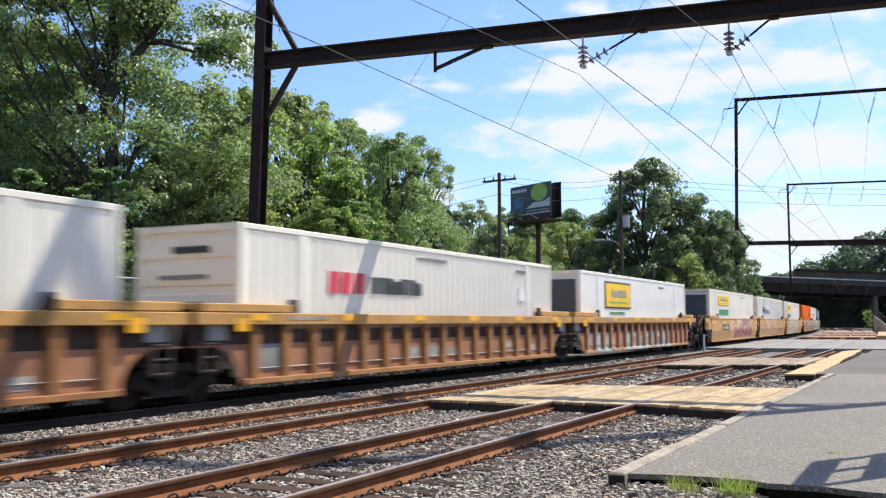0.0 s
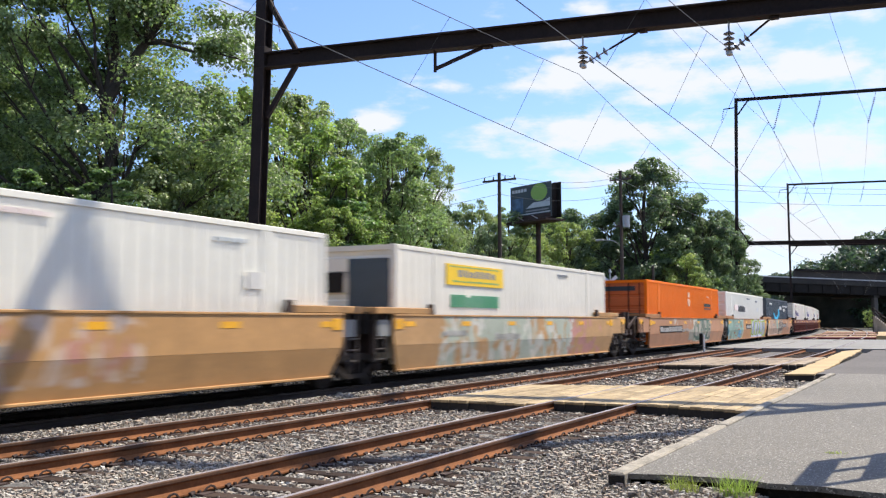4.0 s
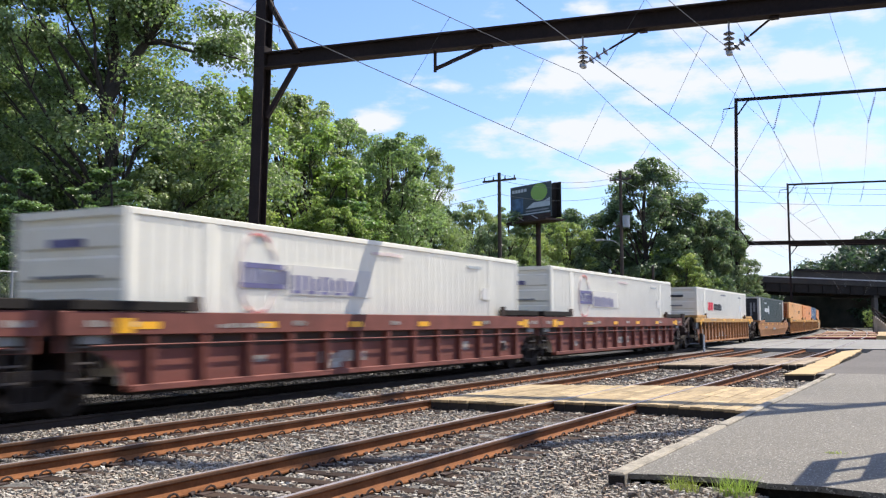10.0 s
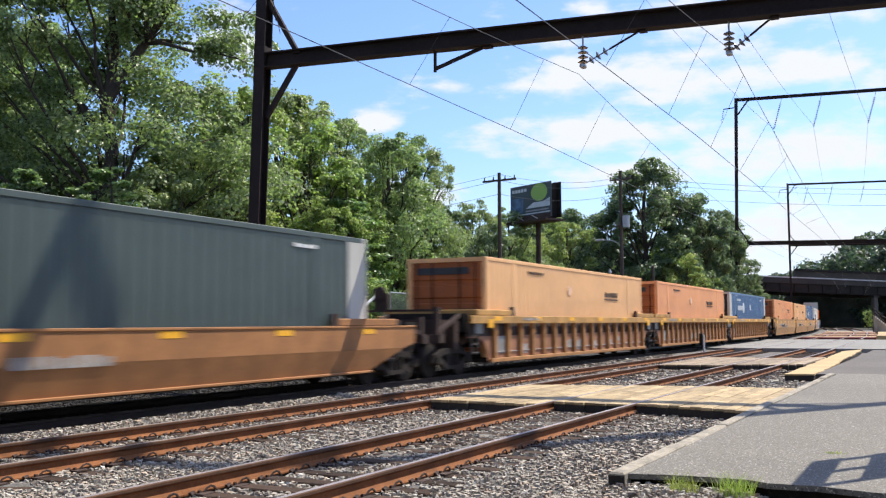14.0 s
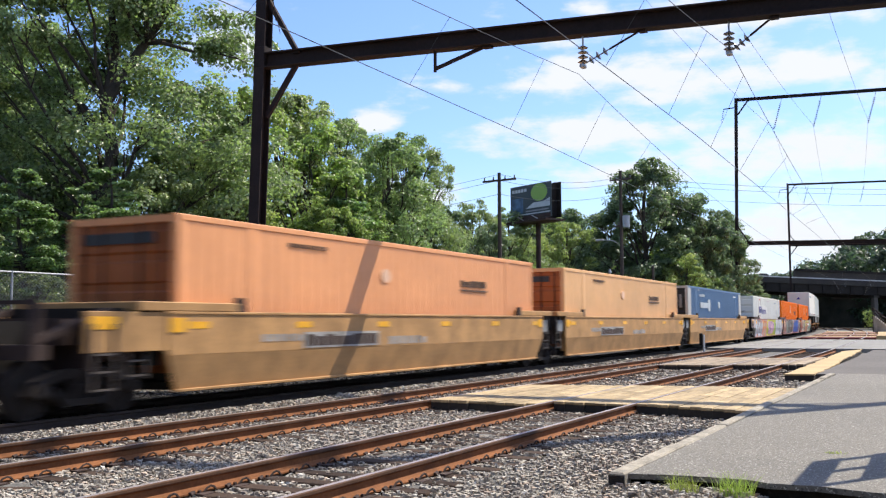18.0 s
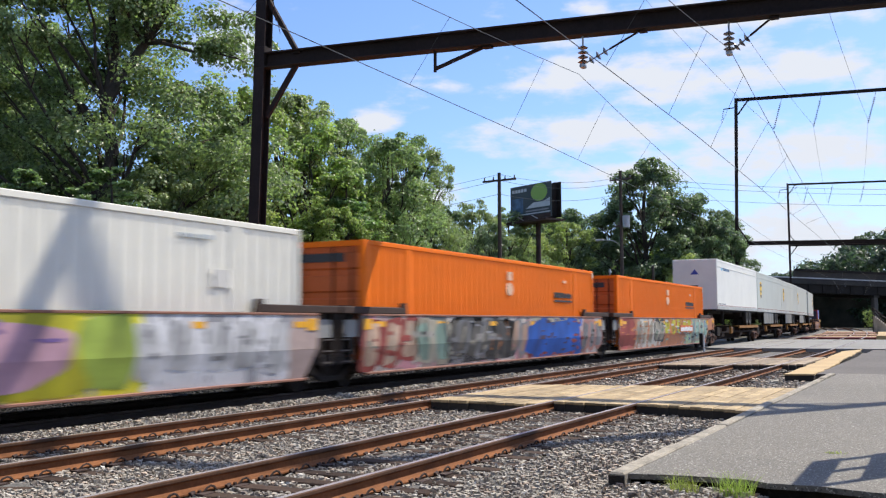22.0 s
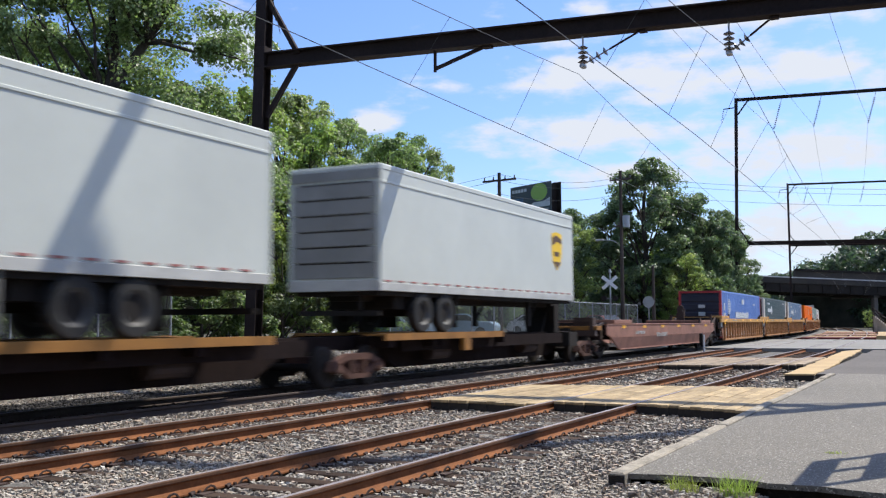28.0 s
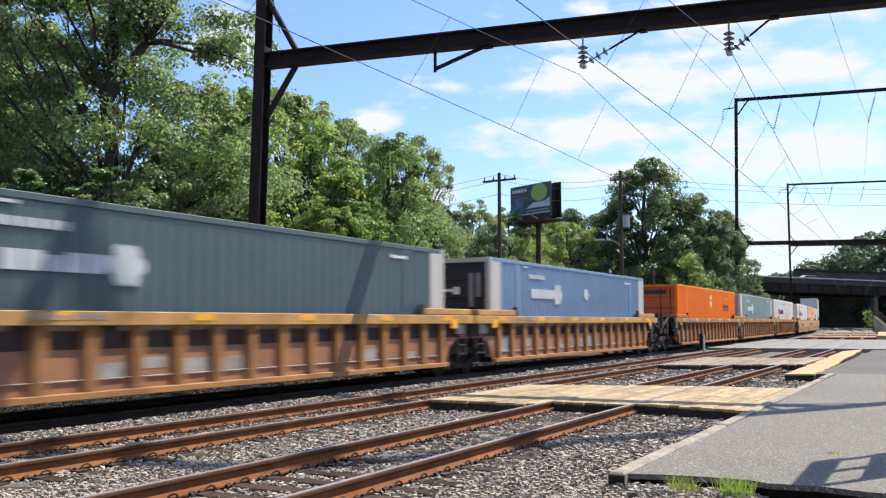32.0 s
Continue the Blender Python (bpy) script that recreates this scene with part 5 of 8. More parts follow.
def marks_star(c, dot=False, shift=0.0):
    """A pale bar ending in a six-lobed blossom shape, as plain shapes."""
    bars(c, MARK_PALE, 3.15 + shift, 5.1 + shift, 2.22, 2.52, 5, gap=0.10)
    bm = bmesh.new()
    for i in range(6):
        a = i * math.pi / 3
        prism(bm, disc_outline(5.5 + shift + 0.27 * math.cos(a), 2.38 + 0.22 * math.sin(a), 0.16, 0.15, 10), HALF - 0.02, HALF + 0.010 + 0.0004 * i, "x")
    prism(bm, disc_outline(5.5 + shift, 2.38, 0.25, 0.22, 12), HALF - 0.02, HALF + 0.013, "x")
    part("blossom", bm, MARK_PALE, c, "white blossom-shaped emblem")
    bars(c, MARK_PALE, 3.0 + shift, 4.4 + shift, 2.84, 2.98, 6)
    bars(c, MARK_WHITE, 13.4, 14.2, 3.0, 3.08, 4)
    plate(c, "label_plate", MARK_PALE, 2.5, 2.9, 3.16, 3.21)
    end_marks(c, MARK_WHITE, ((-0.6, 0.15, 2.36, 2.44), (0.1, 0.3, 2.28, 2.50)))
    end_marks(c, MARK_GREY, ((0.62, 0.75, 1.9, 2.9), (0.85, 0.98, 2.2, 2.9)))
    if dot:
        shape(c, "emblem", MARK_PALE, disc_outline(8.5, 2.45, 0.26, 0.21, 12), label="round pale emblem")


def marks_smile(c):
    pts, ws = [], []
    for i in range(17):
        f = i / 16
        pts.append((4.85 + 3.75 * f, 2.30 - 0.74 * math.sin(math.pi * (0.06 + 0.86 * f)) + 0.12 * f))
        ws.append(0.14 + 0.24 * math.sin(math.pi * min(1, 0.12 + 0.8 * f)))
    band(c, "curved_band", MARK_CYAN, pts, ws, label="light blue curved band")
    shape(c, "band_tip", MARK_CYAN, [(8.0, 2.38), (8.35, 2.52), (8.95, 2.48), (9.02, 2.2), (8.92, 1.80), (8.6, 1.86), (8.66, 2.26), (8.05, 2.26)], dx=0.011)
    bars(c, MARK_WHITE, 9.12, 10.75, 2.50, 2.80, 5)
    bars(c, MARK_WHITE, 11.75, 13.5, 2.76, 2.88, 6)
    bars(c, MARK_WHITE, 13.65, 15.5, 2.76, 2.88, 6)
    bars(c, MARK_WHITE, 2.0, 4.0, 2.86, 2.98, 8)
    for y in (12.45, 13.05):
        shape(c, "placard", MARK_WHITE, disc_outline(y, 2.48, 0.24, 0.15, 12), label="pale round placard")


def marks_blue_red(c):
    bm = bmesh.new()
    for i in range(9):
        w = 0.55 * math.sqrt(max(0.05, 1 - ((i - 4) / 4.6) ** 2))
        box(bm, HALF - 0.02, HALF + 0.008, 2.7 - w, 2.7 + w * 0.9, 1.96 + i * 0.105, 2.02 + i * 0.105)
    part("striped_emblem", bm, MARK_PALE, c, "white striped round emblem")
    bars(c, MARK_PALE, 5.1, 10.4, 1.70, 2.10, 10, gap=0.12)
    plate(c, "patch", MARK_PALE, 7.7, 8.5, 2.62, 2.95)
    bars(c, MARK_PALE, 12.6, 13.6, 2.62, 2.72, 4)
    plate(c, "label_plate", MARK_PALE, 0.75, 1.25, 1.75, 2.0)
    plate(c, "label_plate", MARK_PALE, 0.8, 1.2, 2.15, 2.6)
    end_marks(c, MARK_PALE, ((-0.1, 0.3, 1.75, 2.05), (-0.1, 0.3, 2.3, 2.5)))


def reefer_front(c):
    """A dark door-like panel and small fittings on the leading end."""
    part("end_panel", boxed(-0.05, 1.10, -0.02, 0.03, 1.2, 3.02, bevel=0.01), NAVY, c, "dark panel on the white end wall")
    part("fitting", boxed(-0.75, -0.2, -0.03, 0.03, 2.2, 2.7, bevel=0.01), CAR_BLACK, c)


# -- running gear --
def wheelset_mesh():
    def make():
        bm = bmesh.new()
        rod(bm, (-1.05, 0, 0), (1.05, 0, 0), 0.09, n=10)
        for s in (-1, 1):
            for x0, x1, r0, r1 in ((0.70, 0.83, 0.457, 0.445), (0.675, 0.70, 0.485, 0.485), (0.83, 0.845, 0.40, 0.36)):
                rod(bm, (s * x0, 0, 0), (s * x1, 0, 0), r0, r1, n=24)
            for k in range(4):
                a = k * math.pi / 2
                box(bm, min(s * 0.84, s * 0.86), max(s * 0.84, s * 0.86), 0.25 * math.cos(a) - 0.03, 0.25 * math.cos(a) + 0.03, 0.25 * math.sin(a) - 0.03, 0.25 * math.sin(a) + 0.03)
        return bm
    return cached("wheelset", make, TRUCK_STEEL)


def sideframe():
    """The cast side frame of a three-piece truck, with its two windows and the spring nest between."""
    bm = bmesh.new()
    for s in (-1, 1):
        x0, x1 = (0.93, 1.09) if s > 0 else (-1.09, -0.93)
        prism(bm, [(-1.12, 0.40), (-0.98, 0.60), (-0.45, 0.76), (0.45, 0.76), (0.98, 0.60), (1.12, 0.40), (0.98, 0.36), (0.86, 0.50), (0.42, 0.62), (-0.42, 0.62), (-0.86, 0.50), (-0.98, 0.36)], x0, x1)
        prism(bm, [(-0.84, 0.49), (-0.40, 0.20), (0.40, 0.20), (0.84, 0.49), (0.70, 0.53), (0.34, 0.30), (-0.34, 0.30), (-0.70, 0.53)], x0, x1)
        for a in (-0.34, 0.25):
            box(bm, x0, x1, a, a + 0.09, 0.28, 0.64)
        for k in range(3):
            rod(bm, ((x0 + x1) / 2, -0.14 + 0.14 * k, 0.30), ((x0 + x1) / 2, -0.14 + 0.14 * k, 0.52), 0.055, n=8)
        for y in (-0.89, 0.89):
            rod(bm, (s * 1.02, y, 0.457), (s * 1.15, y, 0.457), 0.14, 0.12, n=12)
    box(bm, -1.0, 1.0, -0.19, 0.19, 0.48, 0.66)
    return bm


def truck(car, y, u0, mat=None):
    mat = mat or TRUCK_STEEL
    part("truck_frame", cached("truck_frame_" + mat.name, sideframe, mat), None, car, "rusty cast truck side frames and bolster").location = (0, y, 0)
    for dy in (-0.89, 0.89):
        w = part("wheelset", wheelset_mesh(), None, car, "steel wheels on an axle")
        w.location = (0, y + dy, 0.457)
        SPINNERS.append((w, y + dy, u0))


def coupler(car, y0, y1):
    bm = bmesh.new()
    box(bm, -0.09, 0.09, min(y0, y1), max(y0, y1), 0.74, 0.92)
    box(bm, -0.16, 0.16, y1 - 0.14, y1 + 0.14, 0.68, 0.98)
    part("coupler", bm, CAR_RUST, car)


def reflectors(car, ys, z, x=1.36, h=0.12, w=0.52):
    for y in ys:
        part("reflector", boxed(x - 0.02, x + 0.006, y, y + w, z, z + h), REFLECTOR, car, "orange-yellow reflective strip")


def end_gear(car, u0, y_in, y_out, mat, deck_z, shared, side=None):
    """The platform, bolster and truck at one end of a car. y_in: where the well ends; y_out: the car's end."""
    s = 1 if y_out > y_in else -1
    lo, hi = min(y_in, y_out), max(y_in, y_out)
    reach = y_out if shared else y_in + s * 1.05
    lo, hi = min(y_in, reach), max(y_in, reach)
    part("end_platform", boxed(-1.50, 1.50, *sorted((y_in - s * 1.75, y_in + s * (0.70 if not shared else 0.85))), deck_z + 0.015, deck_z + 0.17, bevel=0.015), mat, car, "flat end platform over the truck")
    bm = bmesh.new()
    box(bm, -0.32, 0.32, min(y_in, y_out), max(y_in, y_out), 0.70, deck_z - 0.15)
    box(bm, -1.20, 1.20, lo, hi, deck_z - 0.12, deck_z + 0.06)
    box(bm, -1.25, 1.25, y_in + s * 0.02 - 0.05, y_in + s * 0.02 + 0.05, 0.75, deck_z)
    box(bm, -1.28, 1.28, reach - s * 0.07 - 0.05, reach - s * 0.07 + 0.05, deck_z - 0.45, deck_z + 0.06)
    part("end_frame", bm, CAR_BLACK if mat is not CAR_MAROON else mat, car)
    bm = bmesh.new()
    c = (y_in + y_out) / 2
    box(bm, -1.18, 1.18, c - 0.10, c + 0.10, 0.72, deck_z - 0.1)
    box(bm, 0.55, 1.12, min(y_in, c), max(y_in, c), deck_z - 0.42, deck_z - 0.16)
    rod(bm, (0.85, y_in + s * 0.25, 0.98), (0.85, c - s * 0.1, 0.98), 0.15, n=12)
    part("brake_gear", bm, CAR_RUST, car, "grimy brake gear under the platform")
    ladder = bmesh.new()
    for k in range(3):
        box(ladder, 1.36, 1.41, reach - s * 0.42 - 0.20, reach - s * 0.42 + 0.20, 0.60 + 0.24 * k, 0.63 + 0.24 * k)
    for dy in (-0.20, 0.20):
        box(ladder, 1.36, 1.40, reach - s * 0.42 + dy - 0.02, reach - s * 0.42 + dy + 0.02, 0.56, deck_z)
    part("ladder", ladder, LADDER_STEEL, car, "worn steel rungs")
    if deck_z > 1.5:
        plate(car, "end_stencil", DOOR_GREY, *sorted((y_in + s * 0.12, y_in + s * 0.62)), deck_z - 0.5, deck_z - 0.12, x=1.40, dx=0.01, label="dirty grey end plate")
        plate(car, "end_reflector", REFLECTOR, *sorted((y_in - s * 0.36, y_in - s * 0.02)), deck_z - 0.34, deck_z - 0.10, x=1.485 if mat is not CAR_SILL else 1.52, dx=0.01, label="orange-yellow reflective panel")
    part("container_guide", prism(bmesh.new(), [(y_in - s * 1.85 - 0.15, deck_z + 0.01), (y_in - s * 1.85 + 0.15, deck_z + 0.01), (y_in - s * 1.85 + 0.09, deck_z + 0.27), (y_in - s * 1.85 - 0.07, deck_z + 0.27)], 1.40, 1.49), CAR_RUST, car, "rusty container guide")
    if shared != "other":
        truck(car, (y_out + s * 0.17) if shared else y_in + s * 1.35, u0)
    if not shared:
        coupler(car, y_out - s * 0.1, y_out + s * 0.42)
        if side is not None:
            # the side carries on past the well as a deep strip, with its step and grab irons
            y_end = y_in + s * 1.75
            for sx in (-1, 1):
                part("end_side_plate", boxed(*sorted((sx * 1.40, sx * 1.465)), *sorted((y_in + s * 0.02, y_end)), 1.0, deck_z, bevel=0.01), side, car)
            bm = bmesh.new()
            for k in range(3):
                box(bm, 1.475, 1.51, *sorted((y_end - s * 0.55, y_end - s * 0.12)), 0.42 + 0.27 * k, 0.45 + 0.27 * k)
            for d in (0.12, 0.55):
                box(bm, 1.475, 1.50, y_end - s * d - 0.018, y_end - s * d + 0.018, 0.40, 1.45)
            part("step_irons", bm, LADDER_STEEL, car, "worn steel step irons")
            part("end_panel", boxed(1.462, 1.474, *sorted((y_end - s * 0.08, y_end - s * 0.62)), deck_z - 0.28, deck_z - 0.08), REFLECTOR, car, "orange-yellow reflective panel")
        bm = bmesh.new()
        box(bm, -1.32, 1.32, y_out - s * 0.25 - 0.12, y_out - s * 0.25 + 0.12, 0.92, 1.14)
        for x in (-1.15, 1.15):
            box(bm, x - 0.07, x + 0.07, y_out - s * 0.25 - 0.07, y_out - s * 0.25 + 0.07, 1.10, deck_z + 0.22)
            beam(bm, (x, y_out - s * 0.3, 1.2), (x, reach, deck_z + 0.02), 0.08, 0.10)
        box(bm, -1.15, 1.15, y_out - s * 0.25 - 0.03, y_out - s * 0.25 + 0.03, deck_z + 0.10, deck_z + 0.16)
        part("end_rail", bm, mat if mat is CAR_MAROON else CAR_RUST, car, "end sill with stanchions and a grab rail")
        bm = bmesh.new()
        box(bm, 0.35, 0.95, *sorted((reach + s * 0.15, reach + s * 0.75)), 1.12, 1.52)
        rod(bm, (0.1, reach + s * 0.3, 1.2), (1.1, reach + s * 0.3, 1.2), 0.05, n=8)
        part("valve_box", bm, CAR_RUST, car, "rusty valve and lever box")
        post = bmesh.new()
        box(post, -0.62, -0.56, y_out - s * 0.3 - 0.03, y_out - s * 0.3 + 0.03, deck_z, deck_z + 0.75)
        rod(post, (-0.59, y_out - s * 0.3, deck_z + 0.6), (-0.59, y_out - s * 0.24, deck_z + 0.6), 0.19, n=14)
        box(post, -0.8, -0.35, y_out - s * 0.35 - 0.06, y_out - s * 0.35 + 0.06, deck_z + 0.15, deck_z + 0.6)
        part("handbrake", post, CAR_RUST, car, "handbrake wheel on its post")


def arched_outline(y0, y1, bottom, top):
    """A well side whose lower edge rises over the trucks in a round arch at each end."""
    arch = [(0.80 * (1 - math.cos(a)), bottom + (1.02 - bottom) * math.sin(a)) for a in (i * math.pi / 12 for i in range(7))]
    left = [(y0 + 0.35 - d, z) for d, z in arch]
    right = [(y1 - 0.35 + d, z) for d, z in arch]
    return [(y0 - 1.0, top), (y0 - 1.0, 1.02)] + left[::-1] + right + [(y1 + 1.0, 1.02), (y1 + 1.0, top)]


def well_car(label, u0, style, mat, front, rear, side_mat=None, trim=None):
    """front/rear: 'couple' for a coupled end, 'own' for an articulated end that carries the shared truck, 'other' for its neighbour's."""
    car = thing("well_car", label, "rail car", "cars of the train")
    trim = trim or mat
    sm = side_mat or mat
    y0, y1 = -0.35, CL + 0.35
    f_out = -1.30 if front != "couple" else -3.05
    r_out = CL + (1.30 if rear != "couple" else 3.05)
    top = 1.37 if style == "low" else 1.64
    for s in (-1, 1):
        if style == "ribbed":
            x_out = s * 1.36
            def span(a, b):
                return (min(s * a, s * b), max(s * a, s * b))
            part("top_chord", cached("top_chord_%s_%d" % (trim.name, s), lambda: boxed(*span(1.42, 1.52), y0 - 1.05, y1 + 1.05, 1.42, 1.64, bevel=0.012), trim), None, car)
            part("bottom_chord", cached("bottom_chord_%s_%d" % (sm.name, s), lambda: boxed(*span(1.30, 1.46), y0 + 0.40, y1 - 0.40, 0.31, 0.42, bevel=0.012), sm), None, car)
            def web():
                bm = bmesh.new()
                prism(bm, arched_outline(y0, y1, 0.34, 1.06), *span(1.325, 1.355))
                return bm
            # a dark sheet in place of the top chord's shade
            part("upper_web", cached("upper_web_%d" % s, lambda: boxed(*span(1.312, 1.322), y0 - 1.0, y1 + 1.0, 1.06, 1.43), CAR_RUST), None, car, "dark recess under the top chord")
            part("web_plate", cached("web_plate_%s_%d" % (sm.name, s), web, WEB_DIRT if sm in (CAR_TAN, CAR_BROWN) else sm), None, car, "dirty red-brown web plates between the ribs")
            for i in range(17):
                y = 0.35 + i * (CL - 0.7) / 16
                def rib():
                    bm = bmesh.new()
                    prism(bm, [(-0.13, 0.40), (0.13, 0.40), (0.13, 1.42), (-0.13, 1.42)], *span(1.355, 1.42))
                    prism(bm, [(-0.085, 0.42), (0.085, 0.42), (0.085, 1.42), (-0.085, 1.42)], *span(1.421, 1.455))
                    return bm
                part("rib", cached("rib_%s_%d" % (sm.name, s), rib, sm), None, car).location = (0, y, 0)
            part("side_pipe", cached("side_pipe_%d" % s, lambda: rod(bmesh.new(), (s * 1.376, y0 + 0.9, 0.60), (s * 1.376, y1 - 0.9, 0.60), 0.014, n=6), CAR_MARK), None, car, "thin pale brake pipe")
        elif style == "banded":
            def span(a, b):
                return (min(s * a, s * b), max(s * a, s * b))
            part("top_chord", cached("band_chord_%s_%d" % (mat.name, s), lambda: boxed(*span(1.40, 1.48), y0 - 1.05, y1 + 1.05, 1.27, 1.64, bevel=0.012), mat), None, car)
            # the shade below the band, put in as a dark sheet
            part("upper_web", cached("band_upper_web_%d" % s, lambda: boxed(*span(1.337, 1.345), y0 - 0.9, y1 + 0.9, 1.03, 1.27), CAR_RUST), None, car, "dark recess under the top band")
            part("side_pipe", cached("band_pipe_%s_%d" % (mat.name, s), lambda: rod(bmesh.new(), (s * 1.47, y0 - 0.4, 1.11), (s * 1.47, y1 + 0.4, 1.11), 0.016, n=6), mat), None, car, "thin pipe along the side")
            def web():
                bm = bmesh.new()
                prism(bm, arched_outline(y0, y1, 0.40, 1.30), *span(1.315, 1.335))
                return bm
            part("web_plate", cached("band_web_%s_%d" % (mat.name, s), web, mat), None, car)
            part("bottom_chord", cached("band_bottom_%s_%d" % (mat.name, s), lambda: boxed(*span(1.28, 1.45), y0 + 0.42, y1 - 0.42, 0.36, 0.47, bevel=0.012), mat), None, car)
            for i in range(13):
                y = 0.5 + i * (CL - 1.0) / 12
                part("rib", cached("band_rib_%s_%d" % (mat.name, s), lambda: boxed(*span(1.335, 1.465), -0.06, 0.06, 0.47, 1.27), mat), None, car).location = (0, y, 0)
        else:
            knee = 0.92 if style == "smooth" else 0.85
            low = 0.34 if style == "smooth" else 0.38
            up_e, mid_e, low_e = (0.05, 0.02, 0.28) if style == "smooth" else (1.60, 1.05, 0.30)
            def upper():
                bm = bmesh.new()
                prism(bm, [(y0 - up_e, top), (y0 - up_e, knee + 0.12), (y0 - mid_e, knee), (y1 + mid_e, knee), (y1 + up_e, knee + 0.12), (y1 + up_e, top)], *((1.42, 1.48) if s > 0 else (-1.48, -1.42)))
                return bm
            part("upper_side", cached("upper_%s_%s_%d" % (style, sm.name, s), upper, sm), None, car)
            def lower():
                bm = bmesh.new()
                a = [bm.verts.new((s * 1.48, y, knee - 0.004)) for y in (y0 - mid_e, y1 + mid_e)]
                b = [bm.verts.new((s * 1.37, y, low)) for y in (y0 + low_e, y1 - low_e)]
                c = [bm.verts.new((s * 1.42, y, knee - 0.004)) for y in (y0 - mid_e, y1 + mid_e)]
                d = [bm.verts.new((s * 1.31, y, low)) for y in (y0 + low_e, y1 - low_e)]
                for q in ((a[0], b[0], b[1], a[1]), (c[0], c[1], d[1], d[0]), (b[0], d[0], d[1], b[1]), (a[0], c[0], d[0], b[0]), (a[1], b[1], d[1], c[1]), (a[0], a[1], c[1], c[0])):
                    bm.faces.new(q)
                bmesh.ops.recalc_face_normals(bm, faces=bm.faces)
                return bm
            part("lower_side", cached("lower_%s_%s_%d" % (style, sm.name, s), lower, sm), None, car)
            part("sill_flange", cached("flange_%s_%s_%d" % (style, mat.name, s), lambda: boxed(*((1.28, 1.42) if s > 0 else (-1.42, -1.28)), y0 + low_e, y1 - low_e, low - 0.05, low, bevel=0.01), mat), None, car)
            part("top_lip", cached("lip_%s_%s_%d" % (style, mat.name, s), lambda: boxed(*((1.38, 1.50) if s > 0 else (-1.50, -1.38)), y0 - up_e, y1 + up_e, top - 0.035, top + 0.012, bevel=0.008), mat), None, car)
    part("floor_beam", cached("floor_beam", lambda: boxed(-1.3, 1.3, 0.1, CL - 0.1, 0.30, 0.44), CAR_BLACK), None, car, "dark well floor")
    plat = {"ribbed": trim, "banded": CAR_BLACK, "smooth": CAR_RUST if mat is CAR_DUST else mat, "low": mat}[style]
    end_gear(car, u0, y0, f_out, plat, top, False if front == "couple" else (True if front == "own" else "other"), sm if style == "smooth" else None)
    end_gear(car, u0, y1, r_out, plat, top, False if rear == "couple" else (True if rear == "own" else "other"), sm if style == "smooth" else None)
    zs = {"ribbed": 1.50, "banded": 1.36, "smooth": 1.36, "low": 1.20}[style]
    xr = {"ribbed": 1.52, "banded": 1.48, "smooth": 1.48, "low": 1.48}[style]
    reflectors(car, [0.1 + k * 3.12 for k in range(6)], zs, xr)
    rng = random.Random(int(u0))
    y = rng.uniform(1, 3)
    bars(car, CAR_MARK, y, y + 1.5, zs - 0.26 if style in ("smooth", "low") else zs + 0.01, zs - 0.12 if style in ("smooth", "low") else zs + 0.09, 6, x=xr, name="car_marking")
    y = rng.uniform(5, 8)
    bars(car, CAR_MARK, y, y + 1.9, zs - 0.40 if style in ("smooth", "low") else 0.62, zs - 0.22 if style in ("smooth", "low") else 0.86, 7, x=xr if style in ("smooth", "low") else 1.356 if style == "ribbed" else 1.336, name="car_marking")
    if style in ("ribbed", "banded"):
        for k in range(5):
            i = rng.randrange(2, 15)
            y = (0.35 + i * (CL - 0.7) / 16 if style == "ribbed" else 0.5 + (i % 12) * (CL - 1.0) / 12) + 0.20
            z = rng.choice((0.50, 0.62, 0.72))
            w, h = rng.uniform(0.35, 0.55), rng.uniform(0.10, 0.30)
            xs = 1.35 if style == "ribbed" else 1.33
            part("worn_stencil", boxed(xs, xs + 0.011, y, y + w, z, z + h), CAR_MARK, car, "worn pale stencil patch")
    if style == "banded":
        for y in (-0.9, -0.3, CL + 0.1, CL + 0.7, 4.3, 8.1, 13.2):
            bars(car, CAR_MARK, y, y + 0.45, 1.40, 1.50, 3, x=1.48, name="car_marking")
    if style == "ribbed":
        plate(car, "data_panel", MARK_GREY, 0.55, 1.15, 0.55, 1.05, x=1.356)
        bars(car, CAR_MARK, 0.6, 1.1, 0.60, 0.98, 4, x=1.364, name="car_marking")
    MOVERS.append((car, u0))
    return car


